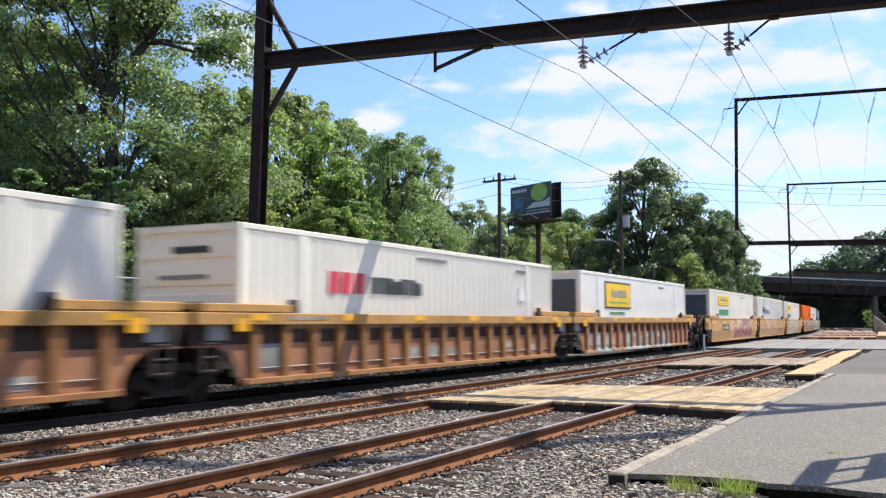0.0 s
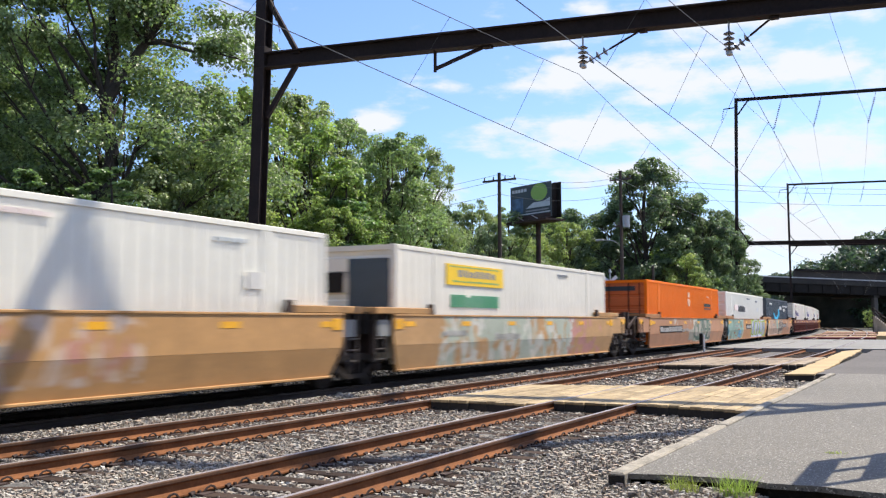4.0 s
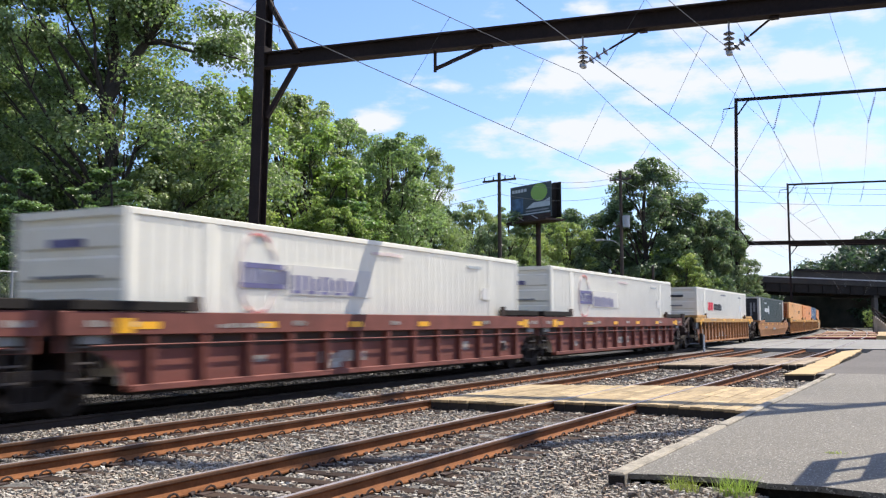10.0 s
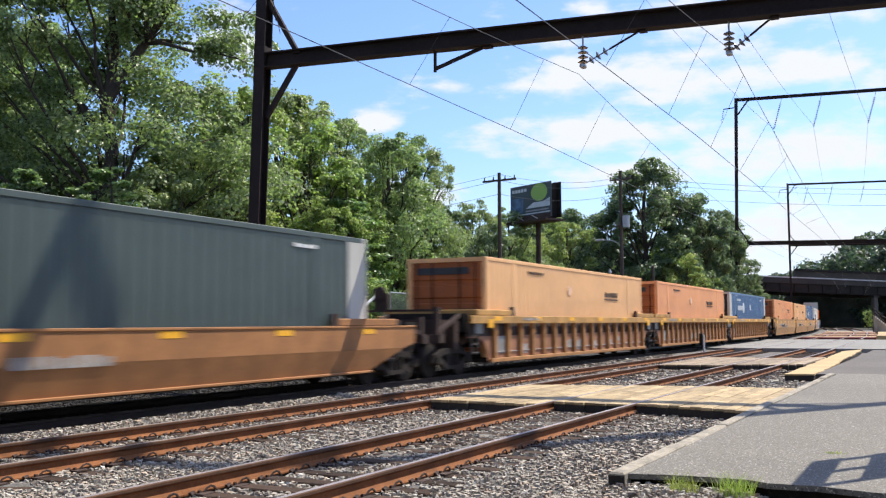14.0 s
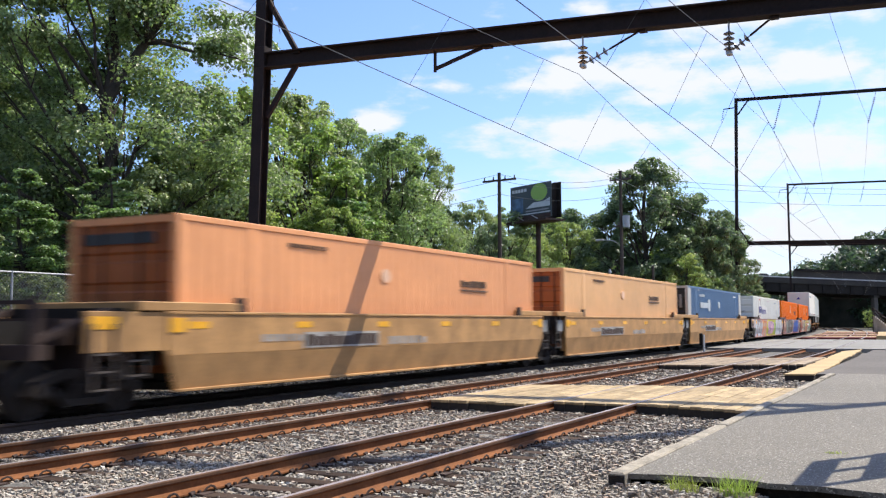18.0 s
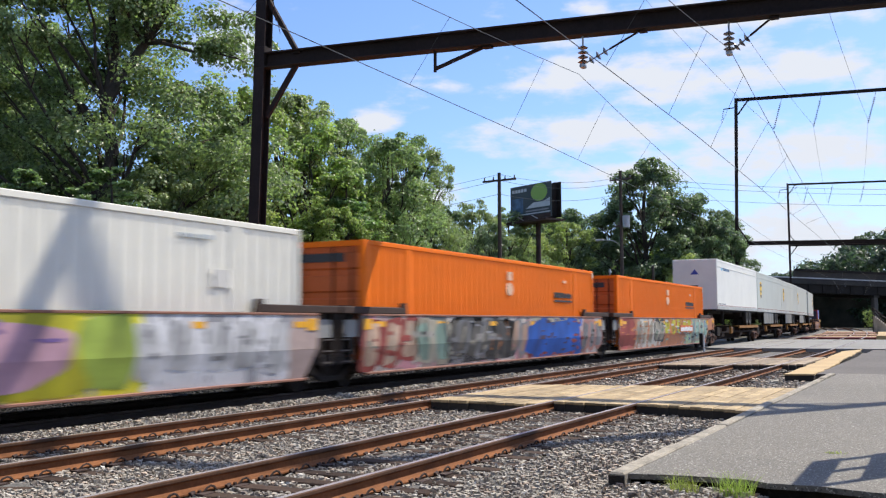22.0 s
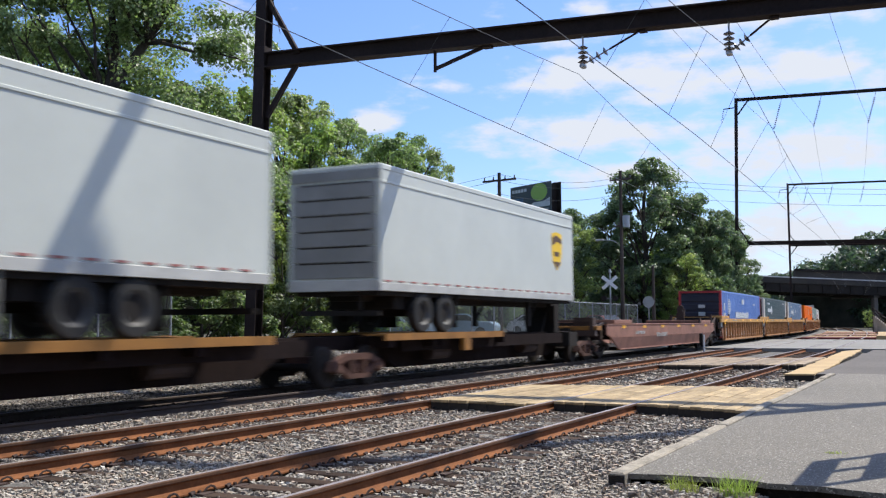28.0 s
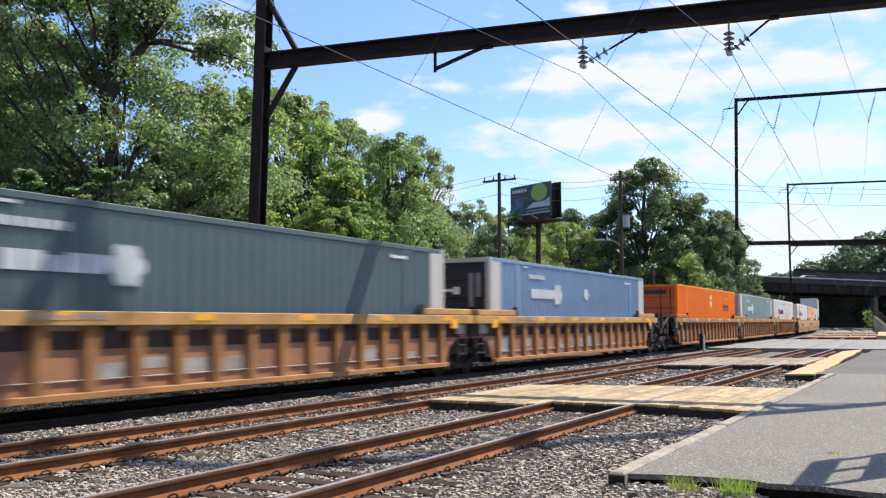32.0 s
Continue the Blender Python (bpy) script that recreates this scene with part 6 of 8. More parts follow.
# -- trailers on spine cars --
def tyre_pair(parent, x, y, z, r=0.50):
    bm = bmesh.new()
    prof = [(0.0, r * 0.62), (0.0, r * 0.93), (0.03, r), (0.22, r), (0.25, r * 0.93), (0.25, r * 0.62)]
    n = 24
    rings = [[bm.verts.new((x - a, y + rr * math.cos(2 * math.pi * i / n), z + rr * math.sin(2 * math.pi * i / n))) for i in range(n)] for a, rr in prof]
    for j in range(len(rings) - 1):
        for i in range(n):
            bm.faces.new((rings[j][i], rings[j][(i + 1) % n], rings[j + 1][(i + 1) % n], rings[j + 1][i]))
    bmesh.ops.recalc_face_normals(bm, faces=bm.faces)
    t = part("tyre", bm, RUBBER, parent, "black rubber tyre")
    bm = bmesh.new()
    for k in range(24):
        q0, q1 = 2 * math.pi * k / 24, 2 * math.pi * (k + 1) / 24
        bm.faces.new([bm.verts.new((x + dx, y + rr * r * math.cos(q), z + rr * r * math.sin(q))) for q, rr, dx in ((q0, 0.48, -0.07), (q0, 0.63, 0.0), (q1, 0.63, 0.0), (q1, 0.48, -0.07))])
    bmesh.ops.remove_doubles(bm, verts=bm.verts, dist=0.001)
    part("rim", bm, RIM, t, "dusty grey wheel rim")
    part("hub", rod(bmesh.new(), (x - 0.14, y, z), (x - 0.068, y, z), r * 0.50, r * 0.48, n=16), CAR_BLACK, t, "dark hub")


def trailer(label, u0, length, mat, nose_first, skirt, emblem, end_ribs=False):
    t = thing("semi_trailer", label, "trailer", "trailers on the train")
    z0, z1, x = 2.20, 5.22, HALF
    part("body", boxed(-x, x, 0, length, z0 + 0.16, z1 - 0.10, bevel=0.02), mat, t)
    part("roof_cap", boxed(-x - 0.012, x + 0.012, -0.01, length + 0.01, z1 - 0.16, z1, bevel=0.03), mat, t)
    for s in (-1, 1):
        part("base_rail", boxed(*((x - 0.03, x + 0.022) if s > 0 else (-x - 0.022, -x + 0.03)), 0, length, z0, z0 + 0.20, bevel=0.01), RAIL_DULL, t, "dull metal base rail")
        part("upper_rail", boxed(*((x - 0.03, x + 0.018) if s > 0 else (-x - 0.018, -x + 0.03)), 0, length, z1 - 0.46, z1 - 0.40, bevel=0.008), mat, t)
    tape = bmesh.new()
    y = 0.2
    while y < length - 0.4:
        box(tape, x + 0.0, x + 0.026, y, y + 0.3, z0 + 0.22, z0 + 0.26)
        y += 0.62
    part("reflective_tape", tape, RED_TAPE, t, "red and white tape along the base rail")["kind"] = "stuff"
    for y in (0.0, length - 0.08):
        part("end_frame", boxed(-x - 0.012, x + 0.012, y - 0.004, y + 0.084, z0, z1 - 0.02, bevel=0.012), mat, t)
    if end_ribs:
        step = (z1 - 0.42 - z0 - 0.30) / 6
        for k in range(6):
            part("door_panel", boxed(-x + 0.12, x - 0.12, -0.035, 0.0, z0 + 0.31 + k * step, z0 + 0.29 + (k + 1) * step, bevel=0.006), DOOR_GREY, t, "grey panel of the end door")
            part("hinge_strip", boxed(-x + 0.30, x - 0.30, -0.045, -0.02, z0 + 0.27 + (k + 1) * step, z0 + 0.30 + (k + 1) * step), CAR_BLACK, t, "dark joint of the end door")
        part("door_header", boxed(-x + 0.02, x - 0.02, -0.03, 0.0, z1 - 0.36, z1 - 0.12), DOOR_GREY, t, "grey header over the door")
        part("end_sill", boxed(-x, x, -0.05, 0.0, z0, z0 + 0.26, bevel=0.01), RAIL_DULL, t)
    wheels = length - 4.1 if nose_first else 2.8
    for dy in (-0.62, 0.62):
        for sx in (1.28, -1.03):
            tyre_pair(t, sx, wheels + dy, 1.70)
    bm = bmesh.new()
    box(bm, -0.98, 0.98, wheels - 1.6, wheels + 1.6, 1.78, z0)
    box(bm, -0.45, 0.45, 0.4, length - 0.4, 1.98, z0)
    for s in (-1, 1):
        box(bm, s * 0.93 - 0.32, s * 0.93 + 0.32, wheels + 1.28, wheels + 1.31, 1.32, z0)
    box(bm, -1.0, 1.0, wheels - 0.68, wheels - 0.56, 1.62, 1.78)
    box(bm, -1.0, 1.0, wheels + 0.56, wheels + 0.68, 1.62, 1.78)
    box(bm, -1.2, 1.2, 0.1, length - 0.1, z0 - 0.1, z0)
    part("bogie_frame", bm, CAR_BLACK, t)
    gear = 3.4 if nose_first else length - 3.4
    for s in (-1, 1):
        bm = bmesh.new()
        box(bm, s * 0.95 - 0.07, s * 0.95 + 0.07, gear - 0.08, gear + 0.08, 1.32, z0)
        beam(bm, (s * 0.95, gear, 1.5), (s * 0.95, gear + 0.9, z0), 0.06, 0.06)
        part("landing_leg", bm, CAR_BLACK, t)
    guard = length - 0.25 if nose_first else 0.25
    bm = bmesh.new()
    box(bm, -1.15, 1.15, guard - 0.05, guard + 0.05, 1.62, 1.74)
    for s in (-0.6, 0.6):
        box(bm, s - 0.05, s + 0.05, guard - 0.05, guard + 0.05, 1.7, z0)
    part("underride_guard", bm, CAR_BLACK, t)
    if skirt:
        a, b = (length - 12.1, length - 6.1)
        part("side_skirt", boxed(x - 0.06, x - 0.02, a, b, 1.30, z0), SKIRT, t, "dull grey side skirt panel")
    if emblem == "shield":
        y = 2.0 if nose_first else length - 1.6
        out = [(y - 0.48, 4.45), (y, 4.52), (y + 0.48, 4.45), (y + 0.48, 3.85), (y + 0.36, 3.45), (y, 3.2), (y - 0.36, 3.45), (y - 0.48, 3.85)]
        shape(t, "shield", MARK_YELLOW, out, label="gold and brown plain shield shape")
        shape(t, "shield_field", MARK_BROWN, [(y - 0.43, 4.30), (y - 0.1, 4.40), (y + 0.43, 4.30), (y + 0.43, 4.12), (y, 4.20), (y - 0.43, 4.02)], dx=0.014)
        shape(t, "shield_bar", MARK_BROWN, [(y - 0.28, 3.84), (y + 0.26, 3.84), (y + 0.18, 3.68), (y - 0.2, 3.68)], dx=0.014)
        shape(t, "shield_bar", MARK_BROWN, [(y - 0.36, 3.50), (y + 0.36, 3.50), (y + 0.02, 3.26), (y - 0.02, 3.26)], dx=0.014)
        if nose_first:
            part("end_fitting", boxed(0.55, 1.0, -0.06, 0.0, 2.6, 3.1, bevel=0.02), CAR_BLACK, t)
    elif emblem == "star":
        shape(t, "emblem", MARK_CYAN, [(1.5, 4.6), (1.75, 4.85), (2.0, 4.6)], label="small blue triangle emblem")
        bars(t, BLUE_PALE, 2.15, 4.3, 4.6, 4.76, 8)
        part("end_emblem", prism(bmesh.new(), [(-0.25, 4.3), (0.0, 4.62), (0.25, 4.3)], -0.012, 0.02, "y"), MARK_BLUE, t, "blue triangle on the end wall")
        part("end_plate", boxed(-0.35, 0.2, -0.014, 0.02, 3.35, 3.65), MARK_DARK, t)
        bars(t, MARK_GREY, 0.5, 3.0, 2.5, 2.56, 7)
    MOVERS.append((t, u0))
    return t


def spine_car(label, u0, length, front, rear, wheels_at):
    """A skeleton flat car: one deep centre sill, cross arms, a wheel platform under the trailer's wheels, a hitch."""
    car = thing("spine_car", label, "rail car", "cars of the train")
    f_out, r_out = (-1.9 if front == "couple" else -0.45), length + (1.9 if rear == "couple" else 0.45)
    bm = bmesh.new()
    prism(bm, [(f_out, 0.82), (f_out, 1.12), (r_out, 1.12), (r_out, 0.82), (r_out - 1.9, 0.78), (r_out - 2.9, 0.30), (f_out + 2.9, 0.30), (f_out + 1.9, 0.78)], -0.30, 0.30)
    part("centre_sill", bm, CAR_RED_SPINE, car, "deep dark red-brown centre sill")
    for s in (-1, 1):
        bm = bmesh.new()
        a, b = max(0.2, wheels_at - 4.3), min(length - 0.1, wheels_at + 4.2)
        box(bm, *((0.72, 1.33) if s > 0 else (-1.33, -0.72)), a, b, 1.14, 1.19)
        box(bm, *((1.27, 1.34) if s > 0 else (-1.34, -1.27)), a, b, 1.03, 1.20)
        part("wheel_platform", bm, PLATFORM_OCHRE, car, "dirty ochre wheel platform")
    for y in (wheels_at - 2.2, wheels_at, wheels_at + 2.2, length * 0.5, 3.2):
        part("cross_arm", boxed(-1.28, 1.28, y - 0.11, y + 0.11, 0.86, 1.13, bevel=0.012), CAR_RED_SPINE, car)
    hitch = 1.0 if wheels_at > length / 2 else length - 1.0
    bm = bmesh.new()
    beam(bm, (0, hitch - 0.7, 1.1), (0, hitch, 2.08), 0.5, 0.12)
    box(bm, -0.55, 0.55, hitch - 0.22, hitch + 0.22, 0.62, 2.05)
    box(bm, -1.15, 1.15, hitch - 0.35, hitch + 0.5, 0.60, 1.10)
    beam(bm, (0, hitch + 0.7, 1.1), (0, hitch, 2.08), 0.3, 0.12)
    box(bm, -0.5, 0.5, hitch - 0.4, hitch + 0.4, 2.03, 2.12)
    part("hitch", bm, CAR_BLACK, car, "fifth-wheel hitch stand")
    for end, y_out, s in ((front, f_out, -1), (rear, r_out, 1)):
        if end == "couple":
            truck(car, y_out - s * 1.15, u0, TRUCK_BROWN)
            coupler(car, y_out, y_out + s * 0.45)
            part("end_step", boxed(-1.30, 1.34, *sorted((y_out - s * 0.75, y_out - s * 0.15)), 1.14, 1.30, bevel=0.01), PLATFORM_OCHRE, car, "ochre end step board")
            bm = bmesh.new()
            for k in range(3):
                box(bm, 1.16, 1.24, *sorted((y_out - s * 0.62, y_out - s * 0.2)), 0.50 + 0.22 * k, 0.53 + 0.22 * k)
            box(bm, 0.35, 1.1, *sorted((y_out - s * 0.6, y_out - s * 0.1)), 1.30, 1.62)
            part("end_box", bm, CAR_RUST, car, "rusty end gear box and rungs")
        elif end == "own":
            truck(car, y_out - s * 0.15, u0, TRUCK_BROWN)
    for s in (-1, 1):
        bm = bmesh.new()
        box(bm, *((0.86, 0.98) if s > 0 else (-0.98, -0.86)), 1.6, length - 1.6, 0.74, 1.08)
        part("brake_pipe_beam", bm, CAR_RED_SPINE, car, "grimy side beam")
    for y in (length * 0.28, length * 0.72):
        part("brake_reservoir", rod(bmesh.new(), (0.62, y - 0.5, 0.66), (0.62, y + 0.5, 0.66), 0.20, n=14), CAR_RUST, car, "rusty brake reservoir")
    part("side_bracket", boxed(1.2, 1.34, 4.4, 4.8, 0.70, 1.12), PLATFORM_OCHRE, car)
    MOVERS.append((car, u0))
    return car


SPRAY = {name: material("sprayed_" + name + "_paint", rgb, 0.65, grain=(3.2, 0.4), stain=(1.6, 0.3), streak=0.65, streak_rgb=(0.13, 0.08, 0.055), bump=0) for name, rgb in (
    ("cream", (0.45, 0.41, 0.32)), ("white", (0.62, 0.62, 0.63)), ("smoke", (0.13, 0.12, 0.105)), ("charcoal", (0.06, 0.057, 0.055)), ("grey", (0.28, 0.28, 0.29)), ("rust_red", (0.36, 0.07, 0.055)), ("rust", (0.36, 0.15, 0.06)),
    ("rose", (0.50, 0.24, 0.20)), ("pine_green", (0.11, 0.19, 0.13)), ("sea_green", (0.27, 0.40, 0.33)), ("sky_blue", (0.13, 0.42, 0.62)), ("lime", (0.38, 0.50, 0.08)), ("lavender", (0.55, 0.57, 0.64)),
    ("mid_blue", (0.16, 0.20, 0.42)), ("peach", (0.58, 0.40, 0.29)), ("aqua", (0.34, 0.54, 0.44)), ("yellow", (0.62, 0.58, 0.03)), ("pink", (0.64, 0.38, 0.47)), ("violet", (0.20, 0.12, 0.34)),
    ("orange", (0.66, 0.22, 0.07)), ("blue", (0.015, 0.11, 0.50)), ("plum", (0.07, 0.045, 0.10)))}


def blob(rng, cy, cz, w, h, lean=0.0, n=22):
    """A wavering rounded block in the plane of a car's side."""
    p1, p2, a1, a2 = rng.uniform(0, 6.3), rng.uniform(0, 6.3), rng.uniform(0.03, 0.10), rng.uniform(0.02, 0.07)
    out = []
    for i in range(n):
        a = 2 * math.pi * i / n
        c, d = math.cos(a), math.sin(a)
        k = 1 + a1 * math.sin(3 * a + p1) + a2 * math.sin(5 * a + p2)
        y = math.copysign(abs(c) ** 0.5, c) * w / 2 * k
        z = math.copysign(abs(d) ** 0.5, d) * h / 2 * k
        out.append((cy + y + lean * z, min(1.635, max(0.345, cz + z))))
    return out


def sprayed(car, mat, outlines, layer, label):
    """Paint that follows the two planes of a smooth well side."""
    bm = bmesh.new()
    for out in outlines:
        bm.faces.new([bm.verts.new((0, y, z)) for y, z in out])
    bmesh.ops.bisect_plane(bm, geom=bm.verts[:] + bm.edges[:] + bm.faces[:], plane_co=(0, 0, 0.918), plane_no=(0, 0, 1))
    bmesh.ops.triangulate(bm, faces=bm.faces[:])
    for v in bm.verts:
        v.co.x = 1.4845 + 0.003 * layer - max(0.0, 0.918 - v.co.z) * 0.11 / 0.576
    return part("sprayed_paint", bm, SPRAY[mat], car, label)


def patch(car, y0, y1, z0, z1, mat, layer, seed):
    rng = random.Random(seed)
    return sprayed(car, mat, [blob(rng, (y0 + y1) / 2, (z0 + z1) / 2, y1 - y0, z1 - z0, n=40)], layer, "sprayed patch of " + mat.replace("_", " ") + " paint")


def dashes(car, y0, y1, z0, z1, n, mat, layer, seed):
    rng = random.Random(seed)
    outs = [blob(rng, rng.uniform(y0, y1), rng.uniform(z0, z1), rng.uniform(0.15, 0.55), rng.uniform(0.04, 0.13), rng.uniform(-1, 1), 12) for _ in range(n)]
    # each dash is a thing of its own depth, so that crossing ones do not share a plane
    return [sprayed(car, mat, [o], layer + 0.03 * i, "short sprayed strokes") for i, o in enumerate(outs[:6])] + [sprayed(car, mat, [o], layer + 0.2 + 0.03 * i, "short sprayed strokes") for i, o in enumerate(outs[6:])]


def letters(car, y0, y1, z0, z1, n, fill, edge, stroke, seed, lean=0.0):
    """A row of swollen sprayed forms with no readable characters: an outline, a fill and a few strokes."""
    rng = random.Random(seed)
    w, h = (y1 - y0) / n, z1 - z0
    for i in range(n):
        cy, cz = y0 + (i + 0.5 + rng.uniform(-0.08, 0.08)) * w, (z0 + z1) / 2 + rng.uniform(-0.05, 0.05) * h
        ww, hh, tilt = w * rng.uniform(0.70, 1.0), h * rng.uniform(0.78, 1.0), lean + rng.uniform(-0.15, 0.15)
        if edge:
            sprayed(car, edge, [blob(rng, cy, cz, w * 1.16, hh * 1.06, tilt)], 0.4 * (i % 2), "outline of a sprayed form")
        sprayed(car, fill, [blob(rng, cy, cz, ww * 0.86, hh * 0.86, tilt)], 1 + 0.2 * (i % 2), "swollen sprayed form")
        for k in range(rng.randrange(2, 5)):
            flat = rng.random() < 0.5
            sprayed(car, stroke, [blob(rng, cy + rng.uniform(-0.28, 0.28) * ww, cz + rng.uniform(-0.32, 0.32) * hh, ww * (rng.uniform(0.25, 0.55) if flat else rng.uniform(0.07, 0.16)), hh * (rng.uniform(0.05, 0.12) if flat else rng.uniform(0.25, 0.55)), tilt + rng.uniform(-0.3, 0.3), 12)], 2 + 0.12 * k + 0.04 * (i % 3), "sprayed stroke")


def name_panel(car, y0, y1, border, fill, proud=0.0):
    """The painted owner's panel on a well side, with plain bars for its lettering."""
    plate(car, "panel_border", border, y0, y1, 0.95, 1.27, x=1.48, dx=0.012 + proud)
    bars(car, fill, y0 + 0.10, y1 - 0.08, 0.99, 1.22, 8, x=1.48, dx=0.016 + proud, gap=0.10, name="car_marking")


def build_train():
    P3 = (("couple", "own"), ("other", "own"), ("other", "couple"))
    WHITE_LOG = "white ribbed container with red and black plain lettering bars"
    RING = "white ribbed container with a red ring and blue lettering bars"
    # leading pack, tan ribbed wells
    for u, ends, sm in ((-4.85, P3[0], CAR_BROWN), (14.25, P3[1], CAR_TAN), (33.40, P3[2], GRAFFITI_WELL)):
        well_car("weathered tan ribbed well car with rust streaks", u, "ribbed", CAR_TAN, *ends, side_mat=sm, trim=CAR_SILL)
    marks_plain_logistics(container("plain white ribbed container with grey lettering bars", -4.85, WHITE))
    marks_red_logistics(container(WHITE_LOG, 14.25, WHITE))
    c = container("smooth white container with a big yellow sign panel", 33.40, WHITE_COOL, smooth=True)
    marks_yellow_panel(c)
    reefer_front(c)
    # ochre smooth wells with sprayed letters
    for u, ends, sm in ((56.40, P3[0], GRAFFITI_OCHRE), (75.55, P3[1], GRAFFITI_OCHRE_TWO), (94.65, P3[2], GRAFFITI_OCHRE_THREE)):
        car = well_car("ochre smooth-sided well car covered in sprayed letters", u, "smooth", CAR_OCHRE, *ends, side_mat=sm)
        if sm is GRAFFITI_OCHRE:
            name_panel(car, 2.9, 5.2, CAR_BLACK, CAR_MARK)
            letters(car, 7.8, 14.2, 0.42, 1.08, 6, "rust_red", "rose", "cream", 3)
            letters(car, 9.8, 13.4, 1.12, 1.60, 4, "cream", "rose", "rust_red", 4)
    c = container("cream container with a yellow panel and green bars", 56.40, CREAM, smooth=True)
    marks_yellow_panel(c, False)
    reefer_front(c)
    marks_ring(container(RING, 75.55, WHITE))
    c = container("cream container with a yellow panel and green bars", 94.65, CREAM, smooth=True)
    marks_yellow_panel(c, False)
    reefer_front(c)
    for u, ends, sm in ((117.10, P3[0], GRAFFITI_BROWN), (136.30, P3[1], GRAFFITI_TEAL), (155.25, P3[2], GRAFFITI_PEACH)):
        car = well_car("brown smooth-sided well car with sprayed letters", u, "smooth", CAR_BROWN, *ends, side_mat=sm)
        y, w = {GRAFFITI_BROWN: (1.4, 4.5), GRAFFITI_TEAL: (6.5, 2.4), GRAFFITI_PEACH: (9.6, 2.8)}[sm]
        name_panel(car, y, y + w, CAR_BLACK, CAR_MARK)
        if sm is GRAFFITI_BROWN:
            patch(car, 8.7, 12.7, 0.46, 1.58, "pine_green", 0, 5)
            letters(car, 8.5, 12.9, 0.50, 1.62, 4, "cream", "", "pine_green", 6, lean=0.12)
            patch(car, 7.4, 8.6, 0.50, 1.05, "cream", 0, 7)
        elif sm is GRAFFITI_TEAL:
            patch(car, -0.2, 5.2, 0.40, 1.60, "sea_green", 0, 8)
            patch(car, 3.4, 4.5, 0.45, 0.92, "sky_blue", 1, 9)
            dashes(car, 0.4, 5.2, 0.5, 1.5, 10, "rust", 2, 10)
            letters(car, 9.0, 15.5, 0.42, 1.62, 5, "lavender", "lime", "mid_blue", 11)
        else:
            patch(car, 0.0, 5.6, 0.42, 1.62, "peach", 0, 12)
            dashes(car, 0.5, 4.8, 0.5, 1.6, 9, "rose", 1, 13)
            patch(car, 5.0, 6.0, 0.80, 1.66, "aqua", 1, 14)
            letters(car, 6.3, 9.8, 0.42, 1.60, 4, "smoke", "peach", "cream", 15, lean=0.2)
            patch(car, 12.9, 13.7, 0.70, 1.55, "cream", 0, 16)
    marks_orange(container("bright orange ribbed container with dark bars", 117.10, ORANGE_DEEP, end=ORANGE))
    marks_plain_logistics(container("white ribbed container with dark lettering bars", 136.30, WHITE))
    marks_smile(container("dark navy container with a light blue curved band", 155.25, NAVY))
    for u, ends in ((178.15, P3[0]), (197.35, P3[1]), (216.35, P3[2])):
        well_car("maroon well car with a deep top band and white marks", u, "banded", CAR_MAROON, *ends)
        marks_ring(container(RING, u, WHITE))
    well_car("tan ribbed well car with yellow reflective strips", 238.90, "ribbed", CAR_TAN, "couple", "couple", side_mat=CAR_BROWN, trim=CAR_SILL)
    marks_red_logistics(container(WHITE_LOG, 238.90, WHITE))
    well_car("low brown smooth-sided well car", 262.40, "low", CAR_BROWN, "couple", "couple")
    marks_star(container("dark green-grey container with white blossom emblem", 262.40, GREEN_GREY, posts=SILVER, end=BLACK_END))
    for u, ends in ((285.05, P3[0]), (304.15, P3[1]), (322.85, P3[2])):
        well_car("tan ribbed well car with rust streaks", u, "ribbed", CAR_TAN, *ends, trim=CAR_SILL)
    marks_faded_orange(container("sun-faded tan-orange ribbed container", 285.05, TAN_ORANGE, end=ORANGE_END))
    marks_faded_orange(container("sun-faded coral ribbed container", 304.15, CORAL, end=ORANGE_END))
    marks_star(container("blue container with white blossom emblem", 322.85, BLUE, posts=SILVER, end=BLACK_END), True)
    for u, ends in ((346.02, P3[0]), (365.10, P3[1]), (384.10, P3[2])):
        car = well_car("ochre smooth-sided well car with yellow strips", u, "smooth", CAR_OCHRE, *ends)
        name_panel(car, 3.45, 6.37, CAR_MARK, CAR_RUST)
    marks_faded_orange(container("sun-faded coral ribbed container", 346.02, CORAL, end=ORANGE_END))
    marks_faded_orange(container("sun-faded tan-orange ribbed container", 365.10, TAN_ORANGE, end=ORANGE_END))
    marks_star(container("blue container with white blossom emblem", 384.10, BLUE, posts=SILVER, end=BLACK_END), True)
    for u, ends, sm in ((406.75, P3[0], GRAFFITI_GREY), (425.38, P3[1], GRAFFITI_MULTI), (444.65, P3[2], GRAFFITI_GREEN)):
        car = well_car("well car fully covered in bright sprayed letters", u, "smooth", CAR_DUST, *ends, side_mat=sm)
        if sm is GRAFFITI_GREEN:
            patch(car, -0.3, 2.0, 0.42, 1.62, "rust_red", 0, 17)
            dashes(car, -0.2, 2.0, 0.5, 1.6, 8, "orange", 1, 18)
            letters(car, 2.0, 5.0, 0.40, 1.62, 3, "cream", "", "rust", 19, lean=0.1)
            letters(car, 5.0, 6.8, 0.55, 1.55, 2, "cream", "charcoal", "pine_green", 20)
            letters(car, 6.8, 12.5, 0.80, 1.64, 5, "yellow", "orange", "rust", 21)
            letters(car, 12.4, 16.2, 0.45, 1.62, 4, "aqua", "cream", "mid_blue", 22)
            dashes(car, 6.8, 12.3, 0.8, 1.6, 14, "white", 3, 48)
